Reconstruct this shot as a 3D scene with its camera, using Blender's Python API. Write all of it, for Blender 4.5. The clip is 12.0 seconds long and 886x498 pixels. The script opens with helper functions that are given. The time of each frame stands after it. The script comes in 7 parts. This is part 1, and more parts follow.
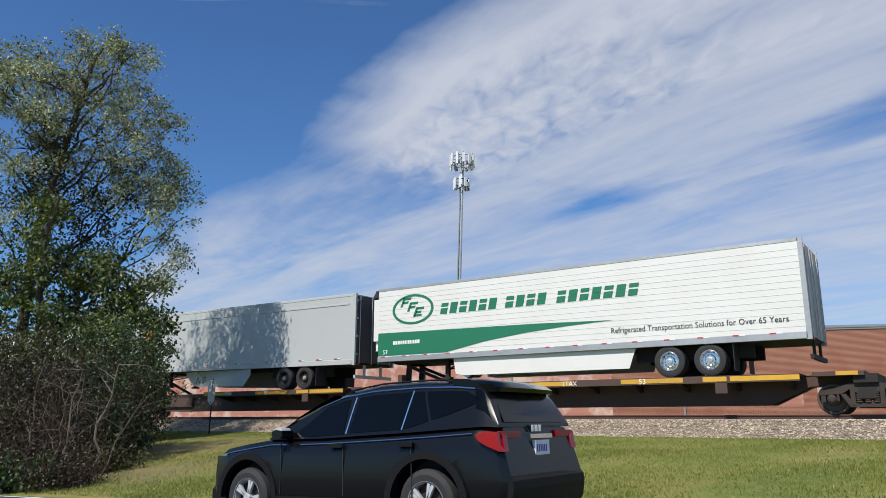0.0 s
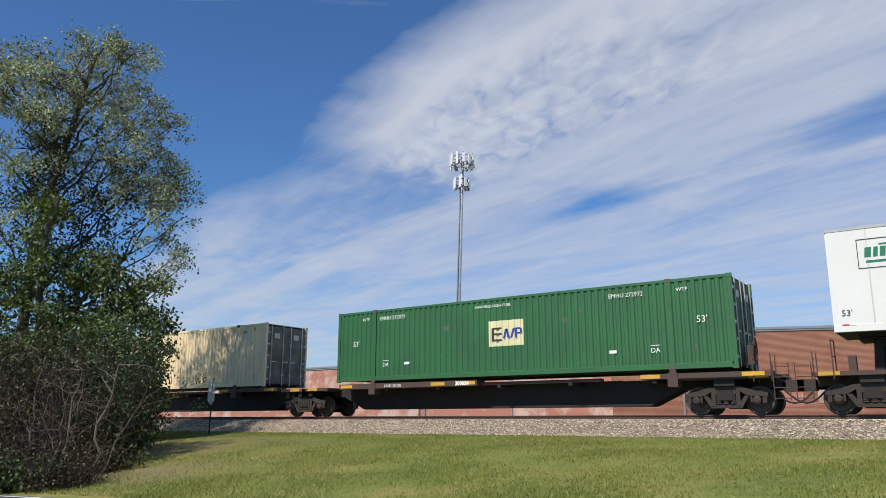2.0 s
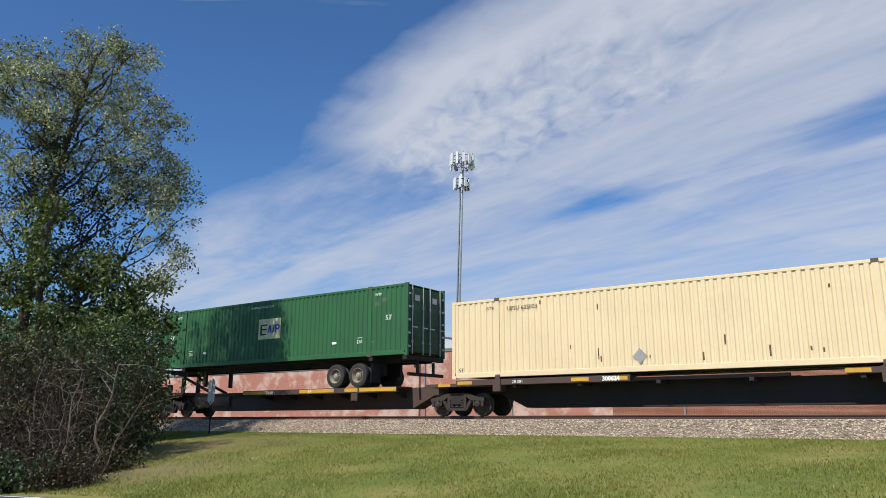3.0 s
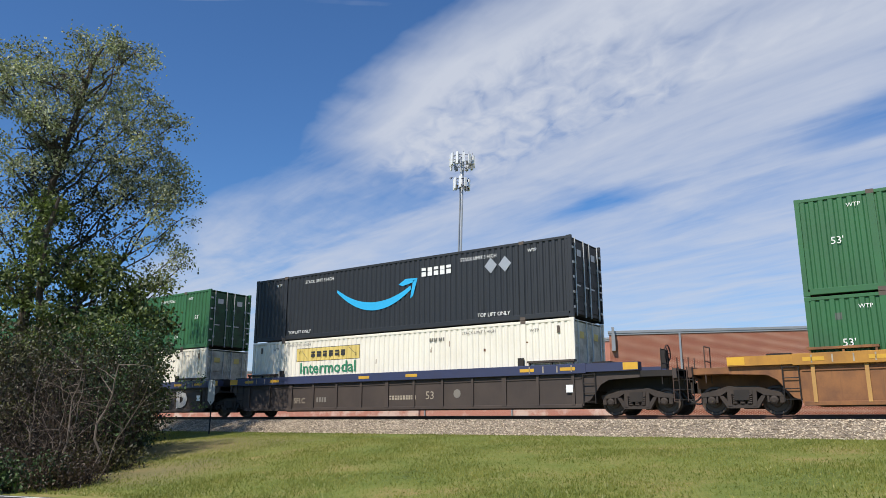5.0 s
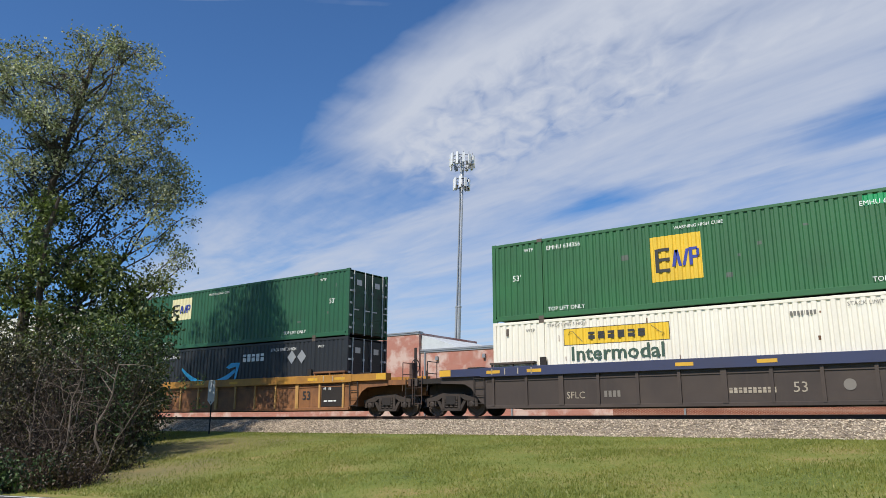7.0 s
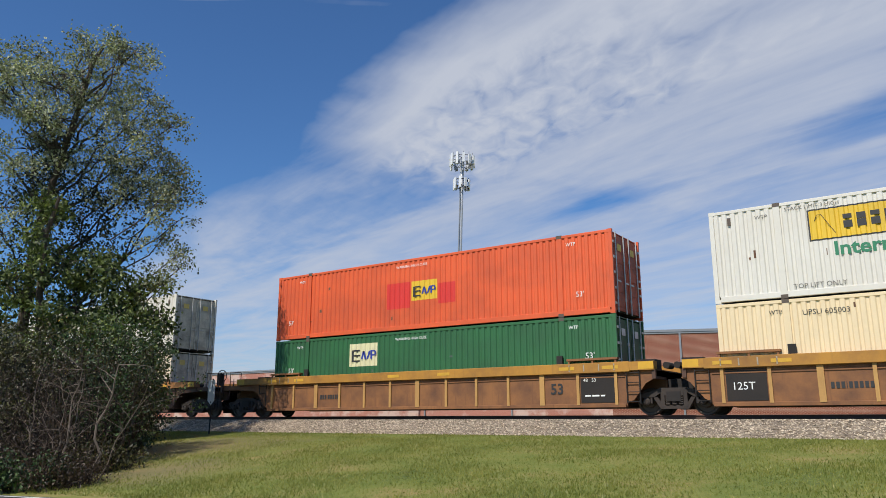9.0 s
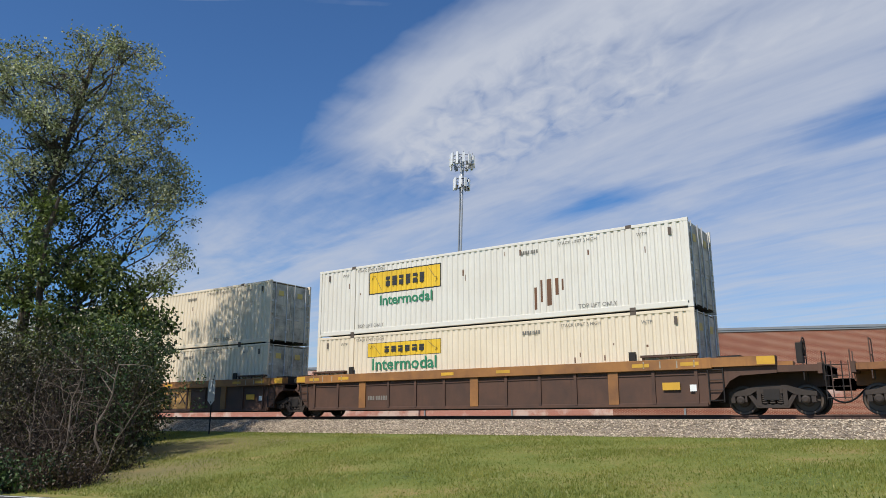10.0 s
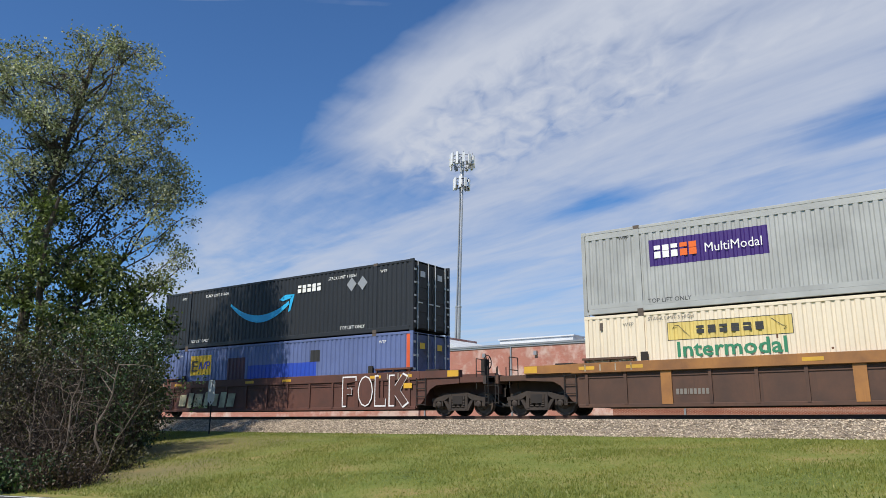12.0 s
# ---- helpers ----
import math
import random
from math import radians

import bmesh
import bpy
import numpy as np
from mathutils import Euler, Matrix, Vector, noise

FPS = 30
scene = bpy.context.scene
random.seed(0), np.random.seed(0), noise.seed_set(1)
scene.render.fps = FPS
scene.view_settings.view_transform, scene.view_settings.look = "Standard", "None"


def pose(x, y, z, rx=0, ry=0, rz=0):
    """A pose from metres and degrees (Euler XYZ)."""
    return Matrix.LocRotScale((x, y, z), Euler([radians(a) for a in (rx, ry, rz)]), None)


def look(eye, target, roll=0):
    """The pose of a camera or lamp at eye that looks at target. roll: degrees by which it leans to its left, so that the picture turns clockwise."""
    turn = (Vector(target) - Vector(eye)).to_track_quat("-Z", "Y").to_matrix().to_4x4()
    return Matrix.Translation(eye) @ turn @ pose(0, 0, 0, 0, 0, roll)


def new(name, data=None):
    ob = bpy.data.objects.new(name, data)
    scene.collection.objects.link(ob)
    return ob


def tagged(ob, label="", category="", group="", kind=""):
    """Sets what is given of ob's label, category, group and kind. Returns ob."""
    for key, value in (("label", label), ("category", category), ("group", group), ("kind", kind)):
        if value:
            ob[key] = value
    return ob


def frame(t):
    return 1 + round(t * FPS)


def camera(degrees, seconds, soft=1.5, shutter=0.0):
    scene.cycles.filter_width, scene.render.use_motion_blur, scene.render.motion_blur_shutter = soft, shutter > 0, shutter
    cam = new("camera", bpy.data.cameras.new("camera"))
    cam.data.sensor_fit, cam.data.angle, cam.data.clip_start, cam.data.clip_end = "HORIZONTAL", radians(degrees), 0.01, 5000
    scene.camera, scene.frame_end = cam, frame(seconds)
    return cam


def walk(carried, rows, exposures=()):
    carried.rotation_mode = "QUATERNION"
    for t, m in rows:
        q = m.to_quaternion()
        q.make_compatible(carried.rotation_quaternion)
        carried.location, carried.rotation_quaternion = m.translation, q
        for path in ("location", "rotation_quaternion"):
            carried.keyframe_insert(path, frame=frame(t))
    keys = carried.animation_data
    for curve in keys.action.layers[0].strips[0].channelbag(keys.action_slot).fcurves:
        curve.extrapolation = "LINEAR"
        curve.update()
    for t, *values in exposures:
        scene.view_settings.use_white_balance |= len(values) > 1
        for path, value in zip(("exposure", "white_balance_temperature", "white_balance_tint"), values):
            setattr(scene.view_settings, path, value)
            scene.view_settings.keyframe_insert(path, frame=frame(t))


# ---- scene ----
# The camera stands still beside the road and looks up the line.
EYE, YAW, PITCH = (0.0, -23.511, -0.161), 34.817, 12.904
cam = camera(61.3, 12.0, soft=0.5)
walk(cam, [(0.0, pose(*EYE, 90 + PITCH, 0, YAW)), (12.0, pose(*EYE, 90 + PITCH, 0, YAW))], exposures=[(0.0, 0.0), (3.2, 0.0), (4.8, 0.08), (6.0, 0.04), (7.2, 0.04), (9.0, -0.08), (10.5, -0.08), (11.3, -0.11), (12.0, 0.02)])

# ---- daylight ----
SUN_ELEV, SUN_AZ = 50.0, 184.0          # azimuth clockwise from +y
sun_dir = Vector((math.sin(radians(SUN_AZ)) * math.cos(radians(SUN_ELEV)), math.cos(radians(SUN_AZ)) * math.cos(radians(SUN_ELEV)), math.sin(radians(SUN_ELEV))))
sun = new("sun", bpy.data.lights.new("sun", "SUN"))
sun.data.energy, sun.data.angle, sun.data.color = 4.9, radians(0.5), (1.0, 0.94, 0.84)
sun.matrix_world = look(sun_dir * 50, (0, 0, 0))


def ramp(nt, fac, stops, interp="LINEAR"):
    n = nt.nodes.new("ShaderNodeValToRGB")
    n.color_ramp.interpolation = interp
    while len(n.color_ramp.elements) < len(stops):
        n.color_ramp.elements.new(0.5)
    for e, (p, c) in zip(n.color_ramp.elements, stops):
        e.position, e.color = p, (c, c, c, 1) if not isinstance(c, tuple) else (*c, 1)
    nt.links.new(fac, n.inputs[0])
    return n.outputs[0]


def op(nt, kind, a, b=None, c=None):
    n = nt.nodes.new("ShaderNodeMath")
    n.operation = kind
    for i, v in enumerate((a, b, c)):
        if v is None:
            continue
        if isinstance(v, (int, float)):
            n.inputs[i].default_value = v
        else:
            nt.links.new(v, n.inputs[i])
    return n.outputs[0]


def mixc(nt, fac, a, b, blend="MIX"):
    n = nt.nodes.new("ShaderNodeMix")
    n.data_type, n.blend_type = "RGBA", blend
    for i, v in ((0, fac), (6, a), (7, b)):
        if isinstance(v, tuple):
            n.inputs[i].default_value = (*v, 1)
        elif isinstance(v, (int, float)):
            n.inputs[i].default_value = v
        else:
            nt.links.new(v, n.inputs[i])
    return n.outputs[2]


def noise_tex(nt, vec, scale, detail=4.0, rough=0.55, distort=0.0):
    n = nt.nodes.new("ShaderNodeTexNoise")
    n.inputs["Scale"].default_value, n.inputs["Detail"].default_value = scale, detail
    n.inputs["Roughness"].default_value, n.inputs["Distortion"].default_value = rough, distort
    if vec is not None:
        nt.links.new(vec, n.inputs["Vector"])
    return n.outputs["Fac"]


def combine(nt, x, y, z):
    n = nt.nodes.new("ShaderNodeCombineXYZ")
    for i, v in enumerate((x, y, z)):
        if isinstance(v, (int, float)):
            n.inputs[i].default_value = v
        else:
            nt.links.new(v, n.inputs[i])
    return n.outputs[0]


def make_world():
    w = bpy.data.worlds.new("sky")
    scene.world = w
    w.use_nodes = True
    nt = w.node_tree
    nt.nodes.clear()
    out, bg = nt.nodes.new("ShaderNodeOutputWorld"), nt.nodes.new("ShaderNodeBackground")
    sky = nt.nodes.new("ShaderNodeTexSky")
    sky.sky_type, sky.sun_disc = "NISHITA", False
    sky.sun_elevation, sky.sun_rotation = radians(SUN_ELEV), radians(SUN_AZ)
    sky.altitude, sky.air_density, sky.dust_density, sky.ozone_density = 200, 1.0, 0.5, 1.6
    co = nt.nodes.new("ShaderNodeTexCoord")
    sep = nt.nodes.new("ShaderNodeSeparateXYZ")
    nt.links.new(co.outputs["Generated"], sep.inputs[0])
    zz = op(nt, "MAXIMUM", sep.outputs[2], 0.04)
    u, v = op(nt, "DIVIDE", sep.outputs[0], zz), op(nt, "DIVIDE", sep.outputs[1], zz)
    # streaks of high cloud lie in bands: e runs across them, a along them
    e = op(nt, "ADD", op(nt, "MULTIPLY", u, 0.37), op(nt, "MULTIPLY", v, 0.93))
    a = op(nt, "SUBTRACT", op(nt, "MULTIPLY", u, 0.93), op(nt, "MULTIPLY", v, 0.37))
    wob = op(nt, "MULTIPLY", op(nt, "SUBTRACT", noise_tex(nt, combine(nt, a, e, 3.0), 1.3, 5.0), 0.5), 0.42)
    e2 = op(nt, "ADD", e, wob)
    prof = ramp(nt, op(nt, "DIVIDE", e2, 8.0), [(0.0, 0.0), (0.112, 0.03), (0.126, 0.50), (0.150, 0.93), (0.180, 0.80), (0.215, 0.78), (0.25, 0.84), (0.285, 0.70), (0.335, 0.66), (0.38, 0.68), (0.50, 0.72), (1.0, 0.66)])
    wisp = noise_tex(nt, combine(nt, op(nt, "MULTIPLY", a, 0.6), op(nt, "MULTIPLY", e, 1.9), 0.0), 1.2, 5.0, 0.55, 0.6)
    fibre = noise_tex(nt, combine(nt, op(nt, "MULTIPLY", op(nt, "ADD", a, op(nt, "MULTIPLY", e, 0.5)), 0.7), op(nt, "MULTIPLY", e, 3.2), 5.0), 3.2, 6.0, 0.6, 0.5)
    puff = noise_tex(nt, combine(nt, op(nt, "MULTIPLY", op(nt, "ADD", a, e), 1.1), op(nt, "SUBTRACT", e, op(nt, "MULTIPLY", a, 0.35)), 7.0), 8.0, 4.0, 0.5, 0.6)
    left = ramp(nt, op(nt, "ADD", op(nt, "DIVIDE", a, 10.0), 0.8), [(0.0, 0.75), (0.30, 0.80), (0.42, 0.70), (0.47, 0.58), (0.535, 0.42), (0.575, 1.0), (1.0, 1.0)])
    left = op(nt, "MAXIMUM", left, ramp(nt, op(nt, "DIVIDE", e2, 8.0), [(0.185, 0.0), (0.245, 0.9)], "EASE"))
    dens = op(nt, "MULTIPLY", prof, left)
    dens = op(nt, "ADD", dens, op(nt, "MULTIPLY", op(nt, "SUBTRACT", wisp, 0.5), ramp(nt, op(nt, "DIVIDE", e, 8.0), [(0.10, 0.25), (0.15, 0.9), (0.3, 1.0), (0.42, 0.75)], "EASE")))
    dens = op(nt, "ADD", dens, op(nt, "MULTIPLY", op(nt, "SUBTRACT", fibre, 0.5), ramp(nt, op(nt, "DIVIDE", e, 8.0), [(0.10, 0.12), (0.14, 0.30), (0.5, 0.22)])))
    dens = op(nt, "ADD", dens, op(nt, "MULTIPLY", op(nt, "SUBTRACT", puff, 0.52), op(nt, "MULTIPLY", ramp(nt, op(nt, "DIVIDE", e2, 8.0), [(0.148, 0.05), (0.168, 1.0), (0.215, 1.0), (0.24, 0.1)], "EASE"), op(nt, "MULTIPLY", ramp(nt, op(nt, "ADD", op(nt, "DIVIDE", a, 10.0), 0.8), [(0.52, 0.15), (0.57, 1.0), (0.65, 1.0), (0.70, 0.3)], "EASE"), 1.1))))
    # a clear lane between two sheets
    lane = op(nt, "MULTIPLY", ramp(nt, op(nt, "DIVIDE", e2, 8.0), [(0.290, 0.0), (0.312, 1.0), (0.322, 1.0), (0.342, 0.0)], "EASE"), ramp(nt, op(nt, "ADD", op(nt, "DIVIDE", a, 10.0), 0.8), [(0.50, 0.0), (0.56, 0.9), (0.60, 0.25), (0.64, 0.3), (0.68, 1.0), (0.75, 0.6)], "EASE"))
    dens = op(nt, "SUBTRACT", dens, op(nt, "MULTIPLY", lane, 0.42))
    # one thin trail of ice cloud high up in the clear part
    trail = op(nt, "ADD", op(nt, "SUBTRACT", a, op(nt, "MULTIPLY", e, 0.55)), op(nt, "MULTIPLY", wob, 0.25))
    trail = op(nt, "MULTIPLY", ramp(nt, op(nt, "ADD", op(nt, "MULTIPLY", trail, 2.0), 4.32), [(0.43, 0.0), (0.49, 1.0), (0.51, 1.0), (0.57, 0.0)], "EASE"), ramp(nt, e, [(0.2, 0.0), (0.4, 1.0), (0.75, 1.0), (0.95, 0.0)]))
    dens = op(nt, "ADD", dens, op(nt, "MULTIPLY", trail, op(nt, "MULTIPLY", wisp, 0.5)))
    mask = ramp(nt, dens, [(0.17, 0.0), (0.42, 0.27), (0.70, 0.66), (1.0, 0.95)])
    tint = mixc(nt, 1.0, sky.outputs[0], SKY_TINT, "MULTIPLY")
    col = mixc(nt, mask, tint, CLOUD)
    nt.links.new(col, bg.inputs[0])
    bg.inputs[1].default_value = SKY_STRENGTH
    nt.links.new(bg.outputs[0], out.inputs[0])


SKY_STRENGTH, SKY_TINT, CLOUD = 0.083, (0.665, 1.06, 1.50), (6.8, 7.3, 8.45)
make_world()

# ---- materials ----
MATS = {}


def material(name, col, rough=0.6, metal=0.0, dirt=0.25, dirt_col=(0.09, 0.065, 0.045), scale=1.0, bump=0.1, streak=0.0, spec=0.5, fine=0.12, per=0.0):
    """Painted or raw surface: broad stains, fine grain and, with streak, rain-washed runs down the face."""
    if name in MATS:
        return MATS[name]
    m = bpy.data.materials.new(name)
    m.use_nodes = True
    nt = m.node_tree
    b = nt.nodes["Principled BSDF"]
    co = nt.nodes.new("ShaderNodeTexCoord")
    oi = nt.nodes.new("ShaderNodeObjectInfo")
    add = nt.nodes.new("ShaderNodeVectorMath")
    add.operation = "ADD"
    nt.links.new(co.outputs["Object"], add.inputs[0])
    nt.links.new(combine(nt, op(nt, "MULTIPLY", oi.outputs["Random"], 61.0), 0.0, op(nt, "MULTIPLY", oi.outputs["Random"], 17.0)), add.inputs[1])
    vec = add.outputs[0]
    big = noise_tex(nt, vec, 0.55 * scale, 5.0, 0.6)
    small = noise_tex(nt, vec, 9.0 * scale, 6.0, 0.65)
    d = op(nt, "MULTIPLY", ramp(nt, big, [(0.38, 0.0), (0.75, 1.0)]), dirt)
    if streak:
        mp = nt.nodes.new("ShaderNodeMapping")
        mp.inputs["Scale"].default_value = (7.0, 7.0, 0.35)
        nt.links.new(vec, mp.inputs[0])
        st = ramp(nt, noise_tex(nt, mp.outputs[0], 1.0, 4.0, 0.6), [(0.5, 0.0), (0.78, 1.0)])
        d = op(nt, "MAXIMUM", d, op(nt, "MULTIPLY", st, streak))
    c = mixc(nt, d, tuple(col), tuple(dirt_col))
    g = op(nt, "ADD", op(nt, "MULTIPLY", op(nt, "SUBTRACT", small, 0.5), 2 * fine), 1.0)
    if per:
        g = op(nt, "MULTIPLY", g, op(nt, "ADD", op(nt, "MULTIPLY", oi.outputs["Random"], 2 * per), 1 - per))
    c = mixc(nt, 1.0, c, combine(nt, g, g, g), "MULTIPLY")
    nt.links.new(c, b.inputs["Base Color"])
    b.inputs["Metallic"].default_value = metal
    b.inputs["Specular IOR Level"].default_value = spec
    nt.links.new(op(nt, "ADD", op(nt, "MULTIPLY", op(nt, "SUBTRACT", small, 0.5), 0.25), rough), b.inputs["Roughness"])
    if bump:
        bp = nt.nodes.new("ShaderNodeBump")
        bp.inputs["Strength"].default_value, bp.inputs["Distance"].default_value = bump, 0.02
        nt.links.new(small, bp.inputs["Height"])
        nt.links.new(bp.outputs[0], b.inputs["Normal"])
    MATS[name] = m
    return m


def leaf_material(name, c1, c2, trans=0.35, bias=2.0):
    m = bpy.data.materials.new(name)
    m.use_nodes = True
    nt = m.node_tree
    b = nt.nodes["Principled BSDF"]
    geo = nt.nodes.new("ShaderNodeNewGeometry")
    co = nt.nodes.new("ShaderNodeTexCoord")
    big = noise_tex(nt, co.outputs["Object"], 0.6, 3.0)
    f = op(nt, "ADD", op(nt, "MULTIPLY", geo.outputs["Random Per Island"], 0.6), op(nt, "MULTIPLY", ramp(nt, big, [(0.35, 0.0), (0.65, 1.0)]), 0.4))
    c = mixc(nt, op(nt, "POWER", f, bias), c1, c2)
    nt.links.new(c, b.inputs["Base Color"])
    b.inputs["Roughness"].default_value = 0.5
    t = nt.nodes.new("ShaderNodeBsdfTranslucent")
    nt.links.new(mixc(nt, 1.0, c, (1.1, 1.25, 0.6), "MULTIPLY"), t.inputs[0])
    mx = nt.nodes.new("ShaderNodeMixShader")
    mx.inputs[0].default_value = trans
    nt.links.new(b.outputs[0], mx.inputs[1])
    nt.links.new(t.outputs[0], mx.inputs[2])
    nt.links.new(mx.outputs[0], nt.nodes["Material Output"].inputs[0])
    return m


def ground_material(name, stops, scale, bump=0.4, rough=0.95, stretch=(1, 1, 1), worn=None):
    """Soil, turf or stone: colour by noise at two scales."""
    m = bpy.data.materials.new(name)
    m.use_nodes = True
    nt = m.node_tree
    b = nt.nodes["Principled BSDF"]
    co = nt.nodes.new("ShaderNodeTexCoord")
    mp = nt.nodes.new("ShaderNodeMapping")
    mp.inputs["Scale"].default_value = stretch
    nt.links.new(co.outputs["Object"], mp.inputs[0])
    n1, n2 = noise_tex(nt, mp.outputs[0], 0.45 * scale, 6.0, 0.62), noise_tex(nt, mp.outputs[0], 14.0 * scale, 4.0, 0.7)
    f = op(nt, "ADD", op(nt, "MULTIPLY", n1, 0.6), op(nt, "MULTIPLY", n2, 0.4))
    c = ramp(nt, f, stops)
    if worn:
        # bare trodden earth round one place
        d = nt.nodes.new("ShaderNodeVectorMath")
        d.operation = "DISTANCE"
        nt.links.new(co.outputs["Object"], d.inputs[0])
        d.inputs[1].default_value = worn[:3]
        d2 = nt.nodes.new("ShaderNodeVectorMath")
        d2.operation = "DISTANCE"
        nt.links.new(co.outputs["Object"], d2.inputs[0])
        d2.inputs[1].default_value = worn[4:7]
        near = op(nt, "MINIMUM", op(nt, "DIVIDE", d.outputs["Value"], worn[3]), op(nt, "DIVIDE", d2.outputs["Value"], worn[7]))
        w = op(nt, "ADD", near, op(nt, "MULTIPLY", op(nt, "SUBTRACT", f, 0.5), 3.0))
        c = mixc(nt, ramp(nt, w, [(0.45, 0.62), (1.05, 0.0)]), c, (0.21, 0.155, 0.08))
    nt.links.new(c, b.inputs["Base Color"])
    b.inputs["Roughness"].default_value = rough
    bp = nt.nodes.new("ShaderNodeBump")
    bp.inputs["Strength"].default_value, bp.inputs["Distance"].default_value = bump, 0.05
    nt.links.new(n2, bp.inputs["Height"])
    nt.links.new(bp.outputs[0], b.inputs["Normal"])
    return m


def island_material(name, c1, c2, c3, rough=0.9):
    """Loose pieces, each with a shade of its own."""
    m = bpy.data.materials.new(name)
    m.use_nodes = True
    nt = m.node_tree
    b = nt.nodes["Principled BSDF"]
    geo = nt.nodes.new("ShaderNodeNewGeometry")
    nt.links.new(ramp(nt, geo.outputs["Random Per Island"], [(0.0, c1), (0.5, c2), (1.0, c3)]), b.inputs["Base Color"])
    b.inputs["Roughness"].default_value = rough
    return m


def plain(name, col, rough=0.5, metal=0.0, emit=0.0):
    if name in MATS:
        return MATS[name]
    m = bpy.data.materials.new(name)
    m.use_nodes = True
    b = m.node_tree.nodes["Principled BSDF"]
    b.inputs["Base Color"].default_value = (*col, 1)
    b.inputs["Roughness"].default_value, b.inputs["Metallic"].default_value = rough, metal
    MATS[name] = m
    return m


# ---- mesh tools ----
class Geo:
    """Collects the faces of one mesh."""

    def __init__(self):
        self.v, self.f = [], []

    def add(self, vs, fs):
        n = len(self.v)
        self.v += [tuple(p) for p in vs]
        self.f += [tuple(i + n for i in f) for f in fs]
        return self

    def box(self, x0, x1, y0, y1, z0, z1, b=0.0):
        if not b:
            vs = [(x, y, z) for z in (z0, z1) for y in (y0, y1) for x in (x0, x1)]
            return self.add(vs, [(0, 2, 3, 1), (4, 5, 7, 6), (0, 1, 5, 4), (2, 6, 7, 3), (0, 4, 6, 2), (1, 3, 7, 5)])
        # chamfered along its length edges
        ys = [(y0 + b, z0), (y1 - b, z0), (y1, z0 + b), (y1, z1 - b), (y1 - b, z1), (y0 + b, z1), (y0, z1 - b), (y0, z0 + b)]
        return self.prism_x(ys, x0, x1)

    def prism_x(self, poly, x0, x1):
        n = len(poly)
        vs = [(x0, *p) for p in poly] + [(x1, *p) for p in poly]
        return self.add(vs, [tuple(range(n))[::-1], tuple(range(n, 2 * n))] + [(i, (i + 1) % n, n + (i + 1) % n, n + i) for i in range(n)])

    def prism_y(self, poly, y0, y1):
        """poly in x, z, counter-clockwise as seen from -y."""
        n = len(poly)
        vs = [(p[0], y0, p[1]) for p in poly] + [(p[0], y1, p[1]) for p in poly]
        return self.add(vs, [tuple(range(n)), tuple(range(n, 2 * n))[::-1]] + [((i + 1) % n, i, n + i, n + (i + 1) % n) for i in range(n)])

    def prism_z(self, poly, z0, z1):
        n = len(poly)
        vs = [(*p, z0) for p in poly] + [(*p, z1) for p in poly]
        return self.add(vs, [tuple(range(n))[::-1], tuple(range(n, 2 * n))] + [(i, (i + 1) % n, n + (i + 1) % n, n + i) for i in range(n)])

    def rings(self, rs, cap=True):
        """A tube through rings of points, all of one count."""
        n = len(rs[0])
        vs = [p for r in rs for p in r]
        fs = [(k * n + i, k * n + (i + 1) % n, (k + 1) * n + (i + 1) % n, (k + 1) * n + i) for k in range(len(rs) - 1) for i in range(n)]
        if cap:
            fs += [tuple(range(n))[::-1], tuple(range((len(rs) - 1) * n, len(rs) * n))]
        return self.add(vs, fs)

    def turn_y(self, prof, cx, cz, n=20, loop=False):
        """A turned body on an axis along y; prof: (y, radius); loop: a ring with a hole, such as a tyre."""
        rs = [[(cx + r * math.cos(2 * math.pi * i / n), y, cz + r * math.sin(2 * math.pi * i / n)) for i in range(n)] for y, r in prof]
        return self.rings([r[::-1] for r in rs] + ([rs[0][::-1]] if loop else []), not loop)

    def turn_z(self, prof, cx, cy, n=16):
        rs = [[(cx + r * math.cos(2 * math.pi * i / n), cy + r * math.sin(2 * math.pi * i / n), z) for i in range(n)] for z, r in prof]
        return self.rings(rs)

    def rod(self, a, b, r, n=6, r2=None):
        a, b = Vector(a), Vector(b)
        d = (b - a).normalized()
        s = d.cross(Vector((0, 0, 1)) if abs(d.z) < 0.9 else Vector((1, 0, 0))).normalized()
        t = d.cross(s)
        r2 = r if r2 is None else r2
        ring = lambda c, q: [c + (s * math.cos(2 * math.pi * i / n) + t * math.sin(2 * math.pi * i / n)) * q for i in range(n)]
        return self.rings([ring(a, r), ring(b, r2)])

    def mesh(self, name, mat, smooth=False):
        me = bpy.data.meshes.new(name)
        me.from_pydata(self.v, [], self.f)
        if mat:
            me.materials.append(mat)
        if smooth:
            me.shade_smooth()
            me.set_sharp_from_angle(angle=radians(38))
        me.update()
        return me


CACHE = {}


def part(name, g, mat, parent, label="", key=None, smooth=False, at=None):
    """Links one mesh under a thing or under a part; with key, alike parts share one mesh."""
    if key is not None and key in CACHE:
        me = CACHE[key]
    else:
        g = g() if callable(g) else g
        me = g.mesh(name, mat, smooth) if isinstance(g, Geo) else g
        if key is not None:
            CACHE[key] = me
    ob = new(name, me)
    ob.parent = parent
    if at is not None:
        ob.matrix_basis = at
    if label:
        tagged(ob, label)
    return ob


def thing(name, label, category, at=(0, 0, 0), group="", kind=""):
    ob = new(name)
    ob.location = at
    ob.empty_display_size = 0.3
    return tagged(ob, label, category, group, kind)


